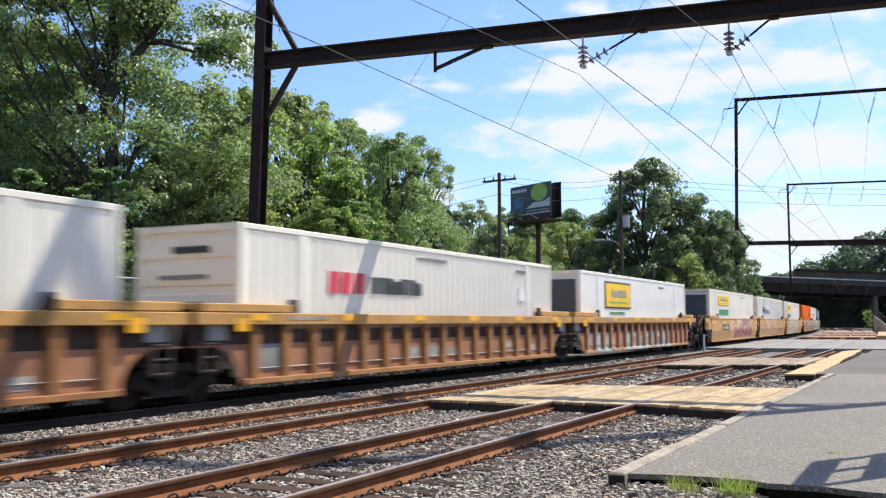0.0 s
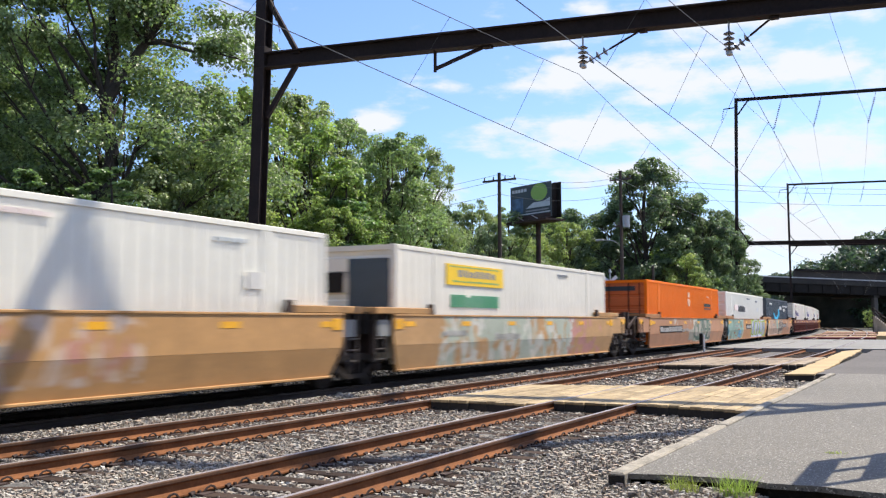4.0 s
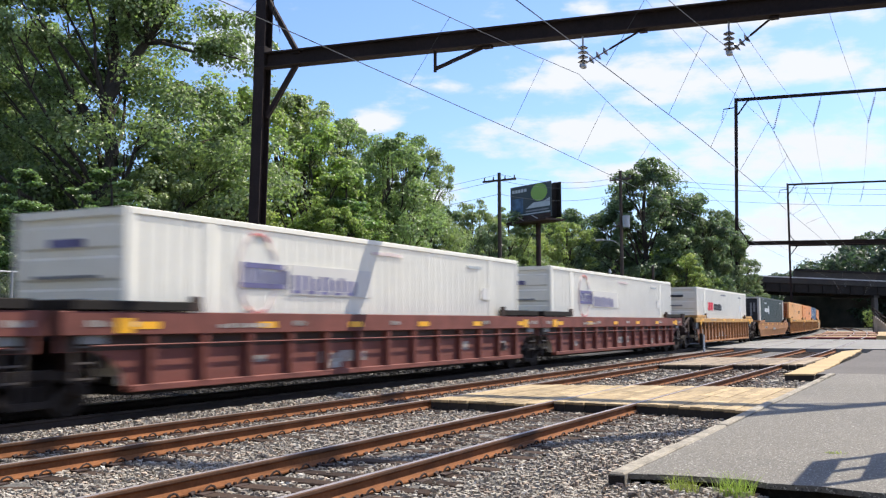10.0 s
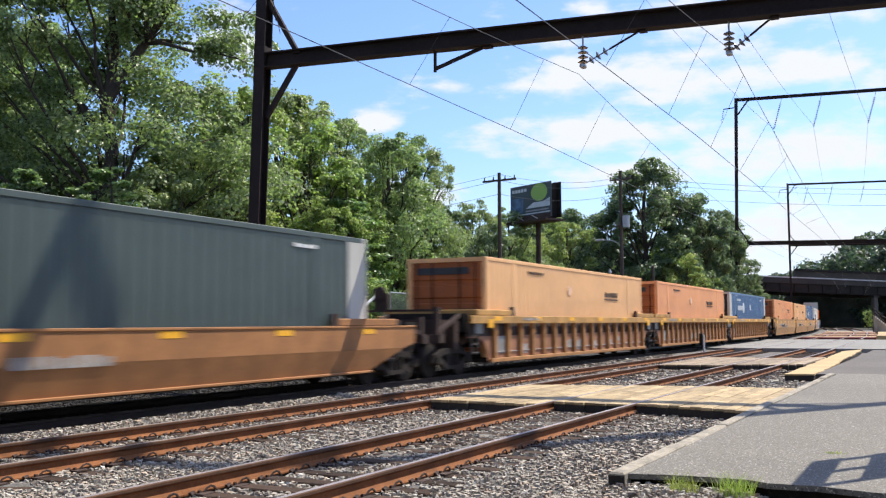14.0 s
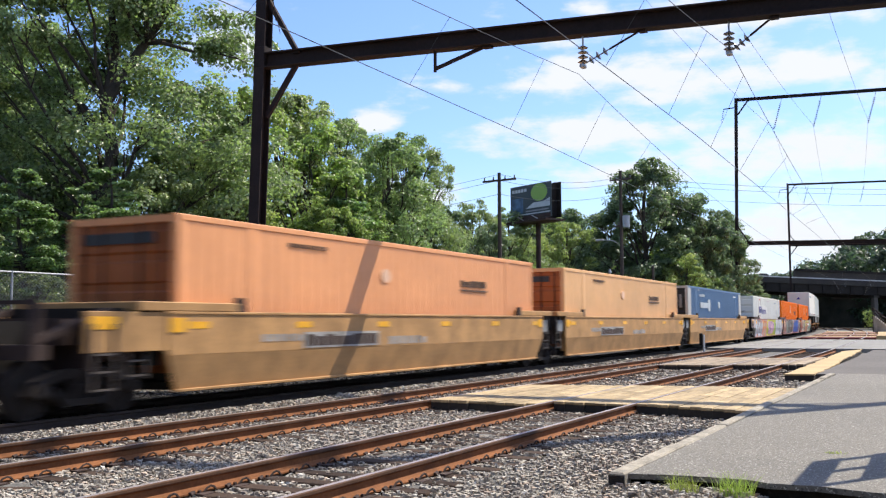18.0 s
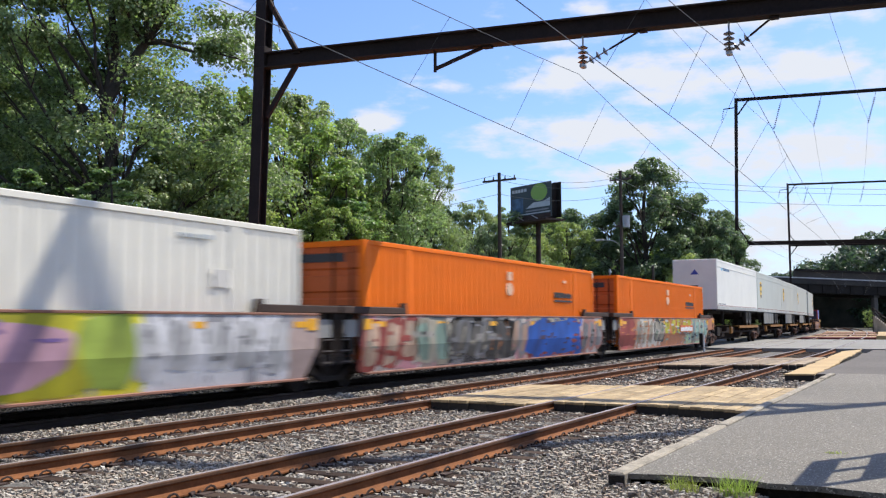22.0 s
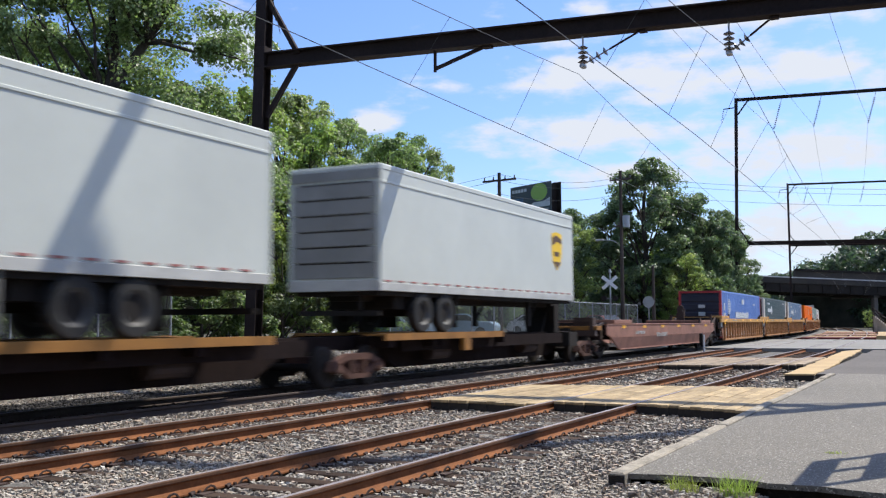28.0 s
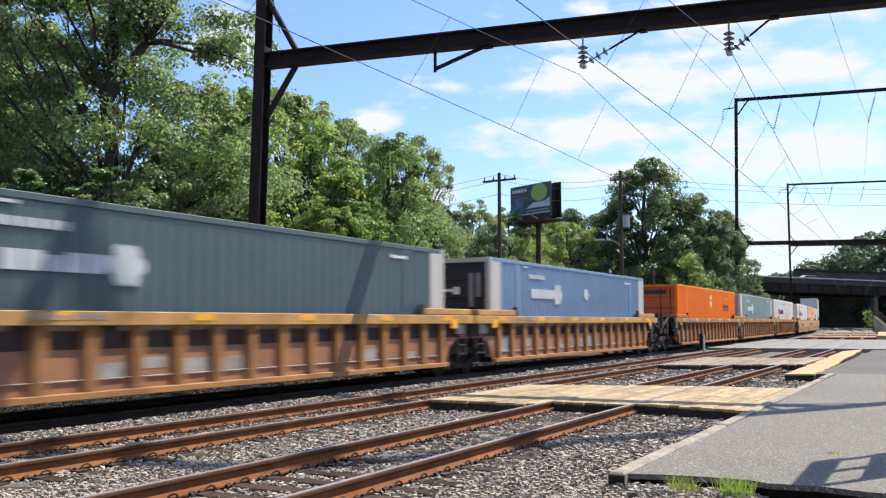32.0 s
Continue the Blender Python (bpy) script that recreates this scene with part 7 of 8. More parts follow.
            dashes(car, 7.0, 16.0, 0.5, 1.6, 16, "sea_green", 3.6, 49)
            dashes(car, 12.4, 16.2, 0.5, 1.6, 10, "charcoal", 4.2, 50)
            name_panel(car, 9.8, 12.6, ORANGE, MARK_WHITE, 0.024)
        elif sm is GRAFFITI_GREY:
            letters(car, 0.0, 3.2, 0.42, 1.60, 4, "white", "grey", "grey", 23, lean=0.2)
            dashes(car, 0.0, 3.2, 0.45, 1.6, 8, "rose", 3, 47)
            patch(car, 3.1, 6.1, 0.92, 1.50, "orange", 0, 24)
            letters(car, 3.2, 6.0, 1.02, 1.40, 4, "peach", "", "orange", 25)
            patch(car, 10.2, 11.5, 0.44, 1.58, "lime", 0, 26)
            patch(car, 5.8, 10.6, 0.36, 1.63, "yellow", 1, 27)
            patch(car, 6.5, 10.1, 0.48, 1.50, "pink", 2, 28)
            dashes(car, 6.7, 9.9, 0.55, 1.45, 16, "violet", 3, 29)
            letters(car, 11.3, 15.6, 0.42, 1.60, 5, "white", "", "grey", 30)
        else:
            letters(car, -0.3, 2.2, 0.40, 1.62, 3, "peach", "rust_red", "cream", 31, lean=0.2)
            dashes(car, -0.2, 2.2, 0.45, 1.6, 9, "rust_red", 3, 38)
            letters(car, 2.1, 3.9, 0.40, 1.62, 2, "sea_green", "cream", "charcoal", 39, lean=-0.2)
            patch(car, 3.5, 8.4, 0.36, 1.63, "charcoal", 0, 40)
            letters(car, 3.7, 6.4, 0.42, 1.60, 4, "smoke", "grey", "cream", 41, lean=0.35)
            letters(car, 6.2, 8.1, 0.42, 1.60, 3, "charcoal", "smoke", "rust", 42, lean=-0.3)
            dashes(car, 3.8, 8.3, 0.45, 1.6, 14, "grey", 3, 33)
            letters(car, 8.0, 9.3, 0.42, 1.60, 2, "peach", "grey", "rose", 43, lean=0.2)
            patch(car, 9.0, 14.5, 0.34, 1.64, "rose", 0, 34)
            patch(car, 9.2, 14.3, 0.34, 1.63, "blue", 1, 35)
            dashes(car, 9.6, 14.0, 0.45, 1.5, 16, "plum", 2, 36)
            dashes(car, 9.2, 14.2, 1.5, 1.62, 12, "cream", 3, 44)
            dashes(car, 9.2, 14.2, 0.36, 0.46, 10, "rust_red", 3, 45)
            dashes(car, 13.4, 14.4, 0.5, 1.5, 8, "rust_red", 3, 46)
            letters(car, 14.3, 16.5, 0.45, 1.60, 3, "grey", "rose", "charcoal", 37)
    marks_ring(container(RING, 406.75, WHITE))
    marks_orange(container("bright orange ribbed container with dark bars", 425.38, ORANGE_DEEP, end=ORANGE))
    marks_orange(container("bright orange ribbed container with dark bars", 444.65, ORANGE_DEEP, end=ORANGE))
    # trailers
    specs = ((465.50, 15.95, WHITE_COOL, True, False, "star", "couple", "own"), (482.30, 15.75, GREY_TRAILER, True, True, "shield", "other", "own"), (498.85, 15.6, GREY_TRAILER, True, True, "shield", "other", "own"),
             (515.35, 16.0, GREY_TRAILER, True, True, "shield", "other", "own"), (535.50, 13.25, GREY_TRAILER, False, False, "shield", "other", "couple"))
    for k, (u, length, mat, nose, skirt, emblem, fr, re) in enumerate(specs):
        span = (specs[k + 1][0] - u - 0.9) if k < 4 else length + 1.3
        spine_car("dark red-brown spine car with yellow wheel platforms", u, span, fr, re, length - 4.1 if nose else 2.8)
        trailer("white semi-trailer with a small blue emblem" if emblem == "star" else ("pale grey semi-trailer with a shield emblem" if nose else "short pale grey semi-trailer with a slatted end door"), u, length, mat, nose, skirt, emblem, not nose)
    well_car("empty low dusty red-brown well car", 554.0, "low", CAR_DUST, "couple", "couple")
    for u, ends in ((576.30, P3[0]), (595.20, P3[1]), (614.27, P3[2])):
        well_car("tan ribbed well car with a pale top chord", u, "ribbed", CAR_TAN, *ends, trim=CAR_SILL)
    marks_blue_red(container("bright blue container with red corner posts", 576.30, BLUE_BRIGHT, posts=RED_TRIM, end=NAVY_DEEP))
    marks_star(container("slate blue-grey container with white blossom emblem", 595.20, SLATE, posts=SILVER, end=BLACK_END), shift=-0.5)
    marks_star(container("pale blue container with white blossom emblem", 614.27, BLUE_PALE, posts=SILVER, end=BLACK_END), True)
    for u, ends in ((637.10, P3[0]), (656.00, P3[1]), (675.00, P3[2])):
        well_car("brown ribbed well car", u, "ribbed", CAR_BROWN, *ends)
    marks_orange(container("bright orange ribbed container with dark bars", 637.10, ORANGE_DEEP, end=ORANGE))
    marks_star(container("pale grey-green container with silver corner posts", 656.00, PALE_GREEN, posts=SILVER))
    marks_red_logistics(container(WHITE_LOG, 675.00, WHITE))
    for u, ends in ((698.0, P3[0]), (717.0, P3[1]), (736.0, P3[2])):
        car = well_car("ochre smooth-sided well car with yellow strips", u, "smooth", CAR_OCHRE, *ends)
        name_panel(car, 3.45, 6.37, CAR_MARK, CAR_RUST)
    marks_ring(container(RING, 698.0, WHITE))
    marks_faded_orange(container("sun-faded tan-orange ribbed container", 717.0, TAN_ORANGE, end=ORANGE_END))
    marks_ring(container(RING, 736.0, WHITE))
    for u, fr, re in ((758.0, "couple", "own"), (775.0, "other", "couple")):
        spine_car("dark red-brown spine car with yellow wheel platforms", u, 16.1, fr, re, 11.6)
        trailer("pale grey semi-trailer with a shield emblem", u, 15.7, GREY_TRAILER, True, True, "shield")


build_train()


# ---- trees ----
def leaf_cloud(rng, centres, radii, per, size, flat=0.75, shell=0.55):
    """Small bent leaves over the outside of many clumps, as one mesh of loose pairs of triangles."""
    n = len(centres) * per
    c = np.repeat(np.asarray(centres, float), per, 0)
    r = np.repeat(np.asarray(radii, float), per)
    d = rng.normal(size=(n, 3))
    d[:, 2] = np.where(rng.uniform(0, 1, n) < 0.55, np.abs(d[:, 2]), d[:, 2])
    d /= np.linalg.norm(d, axis=1)[:, None]
    ragged = 1 + 0.22 * np.sin(d[:, 0] * 5.1 + c[:, 2] * 3.0) * np.sin(d[:, 1] * 4.3 + c[:, 0] * 2.0) + 0.16 * np.abs(rng.normal(size=n)) * (rng.uniform(0, 1, n) < 0.25)
    dist = r * ragged * (shell + (1 - shell) * rng.uniform(0, 1, n) ** 0.6)
    p = c + d * dist[:, None] * np.array([1, 1, flat])
    face = rng.normal(size=(n, 3)) * 0.50 + np.array([0, 0, 0.65]) + d * 0.85
    a = np.cross(face, rng.normal(size=(n, 3)))
    a /= np.linalg.norm(a, axis=1)[:, None]
    b = np.cross(face, a)
    b /= np.linalg.norm(b, axis=1)[:, None]
    s = size * rng.uniform(0.55, 1.35, n)[:, None]
    nrm = np.cross(a, b)
    v = np.stack([p - a * s * 0.5, p + b * s * 0.40 + nrm * s * 0.10, p + a * s * 0.5, p - b * s * 0.40 + nrm * s * 0.10], 1).reshape(-1, 3)
    k = np.arange(n)[:, None] * 4
    f = np.concatenate([k + np.array([[0, 1, 2]]), k + np.array([[0, 2, 3]])], 0)
    return v, f


def limb(bm, rng, a, b, r0, r1, wobble=0.12, n=7, seg=4):
    pts = [Vector(a).lerp(Vector(b), i / seg) for i in range(seg + 1)]
    length = (Vector(b) - Vector(a)).length
    for i in range(1, seg):
        pts[i] += Vector(rng.normal(size=3)) * wobble * length / seg
    for i in range(seg):
        rod(bm, pts[i], pts[i + 1], r0 + (r1 - r0) * i / seg, r0 + (r1 - r0) * (i + 1) / seg, n=n, caps=False)
    return pts


def tree(name, label, seed, height, spread, mat, lobes=18, pads=12, per=100, size=0.20, bare=0.25, fork=0.0):
    """A broadleaf tree: tapered trunk, limbs to the lobes of the crown, each lobe of flat pads of small leaves."""
    rng = np.random.default_rng(seed)
    t = thing(name, label, "tree", "trees along the line")
    bm = bmesh.new()
    trunk = limb(bm, rng, (0, 0, -0.4), (0, 0, height * 0.86), (0.026 if fork else 0.0195) * height, 0.005 * height, 0.05, 10, 8)
    second = limb(bm, rng, trunk[5], (fork * height, 0, height * 0.88), 0.014 * height, 0.004 * height, 0.06, 9, 5) if fork else None
    part("trunk", bm, BARK, t, "rough grey-brown trunk")
    centres, radii = [], []
    bm = bmesh.new()
    for i in range(lobes):
        q = (i + rng.uniform(0.1, 0.9)) / lobes
        f = bare + (0.85 - bare) * q
        g = math.sin(math.pi * (0.16 + 0.76 * q)) ** 0.7
        ang = i * 2.39996 + rng.uniform(-0.5, 0.5)
        rad = spread * g * rng.uniform(0.10, 0.92) ** 0.6
        c = Vector((rad * math.cos(ang), rad * math.sin(ang), height * f))
        if fork and f < 0.72 and abs(c.x) < 1.9 and c.y < 1.0:
            continue
        big = spread * rng.uniform(0.16, 0.34) * (0.75 + 0.35 * g)
        source = second if second and c.x > 0 and f > 0.6 else trunk
        n = len(source) - 1
        start = source[min(n, max(1, int((f - 0.12) * n)))] if source is trunk else source[min(n, 2)]
        pts = limb(bm, rng, start, c, 0.0085 * height * (1.35 - f), 0.03, 0.11, 7, 4)
        for k in range(pads):
            w = rng.normal(size=3)
            w[2] = abs(w[2]) if rng.uniform() < 0.72 else w[2]
            w /= np.linalg.norm(w)
            p = c + Vector(w) * big * rng.uniform(0.50, 1.0)
            centres.append(p)
            radii.append(big * rng.uniform(0.28, 0.60))
            if k % 3 == 0:
                limb(bm, rng, pts[3], p, 0.03, 0.010, 0.2, 4, 2)
    part("branchwork", bm, BARK, t, "spreading limbs")
    v, fc = leaf_cloud(rng, centres, radii, per, size, 0.72)
    part("crown", from_arrays("crown", v.tolist(), fc.tolist()), mat, t, "crown of many small green leaves")
    return t


def conifer(name, label, seed, height, spread, mat):
    rng = np.random.default_rng(seed)
    t = thing(name, label, "tree", "trees along the line")
    bm = bmesh.new()
    limb(bm, rng, (0, 0, -0.3), (0, 0, height), 0.02 * height, 0.02, 0.05, 8, 5)
    centres, radii = [], []
    for i in range(90):
        f = rng.uniform(0.05, 0.98)
        ang = rng.uniform(0, 2 * math.pi)
        r = spread * (1 - f) ** 0.8 + 0.15
        tip = Vector((r * math.cos(ang), r * math.sin(ang), height * f + 0.1))
        rod(bm, (0, 0, height * f), tip, 0.03, 0.008, n=4, caps=False)
        for g in (0.45, 0.75, 1.0):
            centres.append(Vector((0, 0, height * f)).lerp(tip, g))
            radii.append(0.28 + 0.25 * (1 - f))
    part("trunk", bm, BARK, t, "thin trunk with level branches")
    v, fc = leaf_cloud(rng, centres, radii, 60, 0.13, 0.45, 0.1)
    part("crown", from_arrays("crown", v.tolist(), fc.tolist()), mat, t, "soft feathery needles")
    return t


def build_trees():
    oak = tree("oak_tree", "tall spreading oak with gaps of sky in its crown", 21, 20.0, 7.4, LEAF_OAK, 64, 8, 270, 0.165, 0.20, 0.20)
    mid = tree("maple_tree", "broadleaf tree with a dense green crown", 22, 15.0, 4.9, LEAF, 38, 7, 190, 0.170, 0.06)
    light = tree("locust_tree", "light green tree with a loose crown", 23, 13.0, 4.2, LEAF_LIGHT, 32, 7, 150, 0.17, 0.04)
    dark = tree("elm_tree", "dark green tree with a lobed crown", 24, 16.0, 5.2, LEAF_DARK, 42, 7, 165, 0.215, 0.05)
    pine = conifer("pine_tree", "young feathery green pine", 25, 8.5, 2.3, NEEDLE)
    bush = tree("tall_shrub", "leafy shrub at the edge of the car park", 26, 4.6, 2.3, LEAF_SHRUB, 10, 9, 110, 0.13, 0.06)

    def put(src, x, y, s, rz, sz=None):
        sz = s if sz is None else sz
        copy_thing(src, pose(x, y, 0.5, 0, 0, rz) @ Matrix.Diagonal((s, s, sz, 1)))

    for src, x, y, s, rz, sz in (
            (mid, -47.5, 33.5, 1.25, 252, 1.40), (mid, -51.4, 42.0, 1.30, 246, 1.55), (mid, -30.1, 33.0, 0.72, 219, 0.69), (mid, -29.3, 30.0, 0.55, 85, 0.56),
            (light, -29.3, 35.0, 0.70, 50, 0.73), (mid, -33.8, 51.0, 0.88, 218, 1.06), (light, -30.7, 43.0, 0.95, 54, 0.98), (mid, -28.9, 49.0, 0.80, 41, 0.90),
            (mid, -30.6, 55.0, 0.68, 123, 0.95), (light, -28.9, 46.0, 0.65, 359, 0.78), (light, -27.5, 41.0, 0.60, 317, 0.60), (dark, -31.8, 60.0, 0.60, 15, 0.68),
            (mid, -33.5, 70.0, 0.75, 275, 0.77), (mid, -32.9, 76.0, 0.70, 88, 0.79), (dark, -30.2, 66.0, 0.45, 73, 0.57), (dark, -40.5, 112.0, 0.90, 211, 1.03),
            (dark, -41.5, 106.0, 0.90, 178, 0.95), (light, -32.0, 88.0, 0.85, 285, 0.92), (light, -34.4, 84.0, 0.75, 199, 0.80), (light, -36.5, 85.0, 0.55, 240, 0.66),
            (dark, -22.9, 98.0, 0.85, 279, 0.98), (dark, -30.4, 97.0, 0.75, 216, 0.92), (light, -21.9, 97.0, 0.45, 137, 0.60), (light, -21.3, 91.0, 0.62, 20, 0.60), (light, -23.6, 92.0, 0.58, 250, 0.66), (light, -19.9, 96.0, 0.42, 300, 0.46), (dark, -21.4, 99.0, 0.62, 120, 0.84), (dark, -19.6, 104.0, 0.55, 33, 0.74), (dark, -23.9, 122.0, 0.78, 190, 1.02),
            (mid, -25.4, 118.0, 0.80, 169, 0.99), (dark, -26.0, 136.0, 0.70, 138, 0.80), (dark, -33.7, 58.0, 0.90, 254, 0.74), (mid, -41.9, 33.0, 0.80, 209, 0.96),
            (mid, -38.8, 34.0, 0.75, 202, 0.69), (dark, -31.0, 157.0, 1.00, 20, 0.95), (pine, -27.6, 25.0, 0.90, 295, 0.73), (pine, -28.3, 43.5, 1.35, 137, 1.10),
            (pine, -28.4, 23.0, 0.90, 219, 0.76), (bush, -25.4, 27.0, 0.80, 291, 0.60), (bush, -26.4, 30.0, 0.90, 30, 0.75), (bush, -26.5, 33.0, 1.00, 269, 1.09),
            (bush, -26.9, 36.0, 0.90, 8, 1.09), (bush, -27.5, 38.5, 1.00, 349, 1.06), (bush, -29.3, 50.0, 1.20, 111, 1.10), (bush, -29.8, 54.0, 1.20, 236, 1.12),
            (bush, -30.4, 60.0, 1.20, 14, 1.06), (bush, -26.2, 22.0, 0.85, 346, 0.60), (bush, -26.7, 24.0, 0.80, 212, 0.65), (bush, -27.6, 26.0, 0.85, 78, 0.65),
            (light, -9.5, 150.0, 0.20, 40, 0.21), (bush, -22.8, 124.0, 1.20, 10, 1.20), (bush, -22.0, 132.0, 1.30, 100, 1.30)):
        put(src, x, y, s, rz, sz)
    # the first of each kind takes its own place last
    oak.matrix_basis = pose(-32.7, 31.0, 0.5, 0, 0, 27)
    mid.matrix_basis = pose(-35.7, 47.0, 0.5, 0, 0, 81) @ Matrix.Diagonal((1.0, 1.0, 1.13, 1))
    light.matrix_basis = pose(-35.3, 43.0, 0.5, 0, 0, 294) @ Matrix.Diagonal((1.05, 1.05, 1.24, 1))
    dark.matrix_basis = pose(-26.3, 95.0, 0.5, 0, 0, 215) @ Matrix.Diagonal((1.22, 1.22, 1.20, 1))
    pine.matrix_basis = pose(-27.4, 26.0, 0.5) @ Matrix.Diagonal((1.0, 1.0, 0.82, 1))
    bush.matrix_basis = pose(-28.3, 21.0, 0.5) @ Matrix.Diagonal((0.8, 0.8, 1.0, 1))


build_trees()


def build_far_woods():
    """Woods behind the rows of trees, and the wooded slope beyond the bridge."""
    rng = np.random.default_rng(41)
    cs, rs = [], []
    for i in range(900):
        y = rng.uniform(15, 230)
        x = -52 - rng.uniform(0, 18) - max(0, 60 - y) * 0.15
        h = 0.5 + rng.uniform(0, 1) ** 0.8 * (8.0 if y < 60 else 9.0 if y < 130 else 14)
        cs.append((x, y, h))
        rs.append(rng.uniform(1.2, 2.2))
    v, f = leaf_cloud(rng, cs, rs, 70, 0.60)
    tagged(part("far_woods", from_arrays("far_woods", v.tolist(), f.tolist()), LEAF_SHADED), "dark green woods behind the car park", "woods", kind="stuff")
    # unseen woods added to close off skylight behind and right of the camera
    cs, rs = [], []
    for i in range(900):
        a = rng.uniform(-200, 20)
        d = rng.uniform(30, 42)
        x, y = 4 + d * math.cos(radians(a)), -4 + d * math.sin(radians(a))
        if y > 0 and x < 0:
            continue
        cs.append((x, y, rng.uniform(0, 1) * 14.0))
        rs.append(rng.uniform(1.5, 2.6))
    v, f = leaf_cloud(rng, cs, rs, 26, 1.3)
    tagged(part("near_woods", from_arrays("near_woods", v.tolist(), f.tolist()), LEAF_DARK), "green woods behind the platform", "woods", kind="stuff")
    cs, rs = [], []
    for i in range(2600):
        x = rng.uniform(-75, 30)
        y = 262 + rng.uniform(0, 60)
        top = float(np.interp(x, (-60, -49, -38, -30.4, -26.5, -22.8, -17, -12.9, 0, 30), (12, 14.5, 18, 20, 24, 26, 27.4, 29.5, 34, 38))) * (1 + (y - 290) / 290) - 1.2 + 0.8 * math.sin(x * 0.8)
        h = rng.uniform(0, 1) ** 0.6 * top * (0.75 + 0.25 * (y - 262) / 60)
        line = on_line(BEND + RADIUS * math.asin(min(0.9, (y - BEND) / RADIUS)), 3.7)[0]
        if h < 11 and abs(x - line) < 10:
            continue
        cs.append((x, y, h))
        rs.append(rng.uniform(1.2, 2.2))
    # the backlit slope's shade comes from its dark leaf colour
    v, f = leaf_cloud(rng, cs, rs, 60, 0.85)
    tagged(part("wooded_slope", from_arrays("wooded_slope", v.tolist(), f.tolist()), LEAF_SHADED), "wooded slope rising beyond the bridge", "woods", kind="stuff")


build_far_woods()


# ---- bridge ----
BRIDGE = pose(-39.62, 187.97, 0, 0, 0, 40)   # its own x runs along the near parapet, y across the road
FALL = -1.184 / 38.74                         # the deck falls gently to the right


def deck_z(x):
    return 10.75 + FALL * x


def sloped(x0, x1, y0, y1, lo, hi):
    """A bar along the deck, between two heights measured from the parapet's top."""
    bm = bmesh.new()
    prism(bm, [(x0, deck_z(x0) + lo), (x1, deck_z(x1) + lo), (x1, deck_z(x1) + hi), (x0, deck_z(x0) + hi)], y0, y1, "y")
    return bm


def build_bridge():
    b = thing("road_bridge", "old low road bridge of stained concrete and dark girders", "bridge", kind="structure")
    x0, x1, depth = -55.0, 95.0, 15.0
    part("deck", sloped(x0, x1, 0.3, depth - 0.3, -1.30, -0.85), CONCRETE, b)
    for y in (0.0, depth - 0.4):
        part("parapet", sloped(x0, x1, y, y + 0.35, -1.25, -0.22), STAINED, b, "dark stained parapet wall")
        # the coping's pale colour stands in for sunlight on a rail
        part("coping", sloped(x0, x1, y - 0.08, y + 0.45, -0.22, 0.0), PALE_RAIL, b, "pale weathered coping")
    for i in range(6):
        y = 0.25 + i * 2.8
        bm = bmesh.new()
        hbeam(bm, (x0, y, deck_z(x0) - 2.15), (x1, y, deck_z(x1) - 2.15), 0.45, 1.75, 0.06)
        part("girder", bm, BRIDGE_STEEL, b, "dark steel girder")
    x = x0 + 2.0
    while x < x1:
        bm = bmesh.new()
        box(bm, x - 0.05, x + 0.05, 0.02, 0.20, deck_z(x) - 3.0, deck_z(x) - 1.3)
        part("stiffener", bm, BRIDGE_STEEL, b, "girder stiffener")
        x += 3.1
    for x, w in ((36.7, 0.9), (-14.0, 1.4)):
        for y in (1.0,):
            part("column", boxed(x - w / 2, x + w / 2, y - 0.5, y + 0.5, -0.6, deck_z(x) - 2.6, bevel=0.06), CONCRETE, b, "square concrete column")
        part("cap_beam", boxed(x - w / 2 - 0.2, x + w / 2 + 0.2, 0.3, depth - 0.6, deck_z(x) - 3.45, deck_z(x) - 3.02, bevel=0.05), STAINED, b)
    for xa, xb in ((x0, -22.0), (52.0, x1)):
        part("abutment", boxed(xa, xb, 0.6, depth - 0.6, -0.6, deck_z(xb if xb < 0 else xb) - 3.05), STAINED, b, "stained concrete abutment")
    b.matrix_basis = BRIDGE
    r = thing("upper_road", "dark raised roadway wall behind the bridge", "bridge", kind="structure")
    part("girder", sloped(28.5, 110.0, 15.6, 16.2, 2.4, 2.9), BRIDGE_STEEL, r, "dark steel girder")
    part("wall", sloped(28.5, 110.0, 15.9, 16.5, -1.2, 2.4), STAINED, r, "grey stained wall")
    for k in range(14):
        x = 29.0 + 6.0 * k
        part("rail_post", boxed(x - 0.08, x + 0.08, 15.7, 15.86, deck_z(x) + 2.9, deck_z(x) + 3.4), BRIDGE_STEEL, r)
    part("pier", boxed(60.0, 110.0, 16.6, 20.0, -0.6, deck_z(110) + 2.0), STAINED, r)
    r.matrix_basis = BRIDGE
    # added backing that stops light showing through beneath the deck
    bank = thing("cutting_bank", "overgrown earth bank closing the cutting behind the bridge", "earth bank", kind="structure")
    part("slope", prism(bmesh.new(), [(-150.0, 14.0), (-47.0, 9.0), (-41.0, -0.5), (-150.0, -0.5)], 290.0, 306.0, "y"), DIRT, bank)
    part("slope", prism(bmesh.new(), [(-30.0, -0.5), (-24.0, 9.0), (80.0, 16.0), (80.0, -0.5)], 290.0, 306.0, "y"), DIRT, bank)
    part("cover", boxed(-52.0, -20.0, 306.2, 318.0, -0.5, 14.0), DIRT, bank)


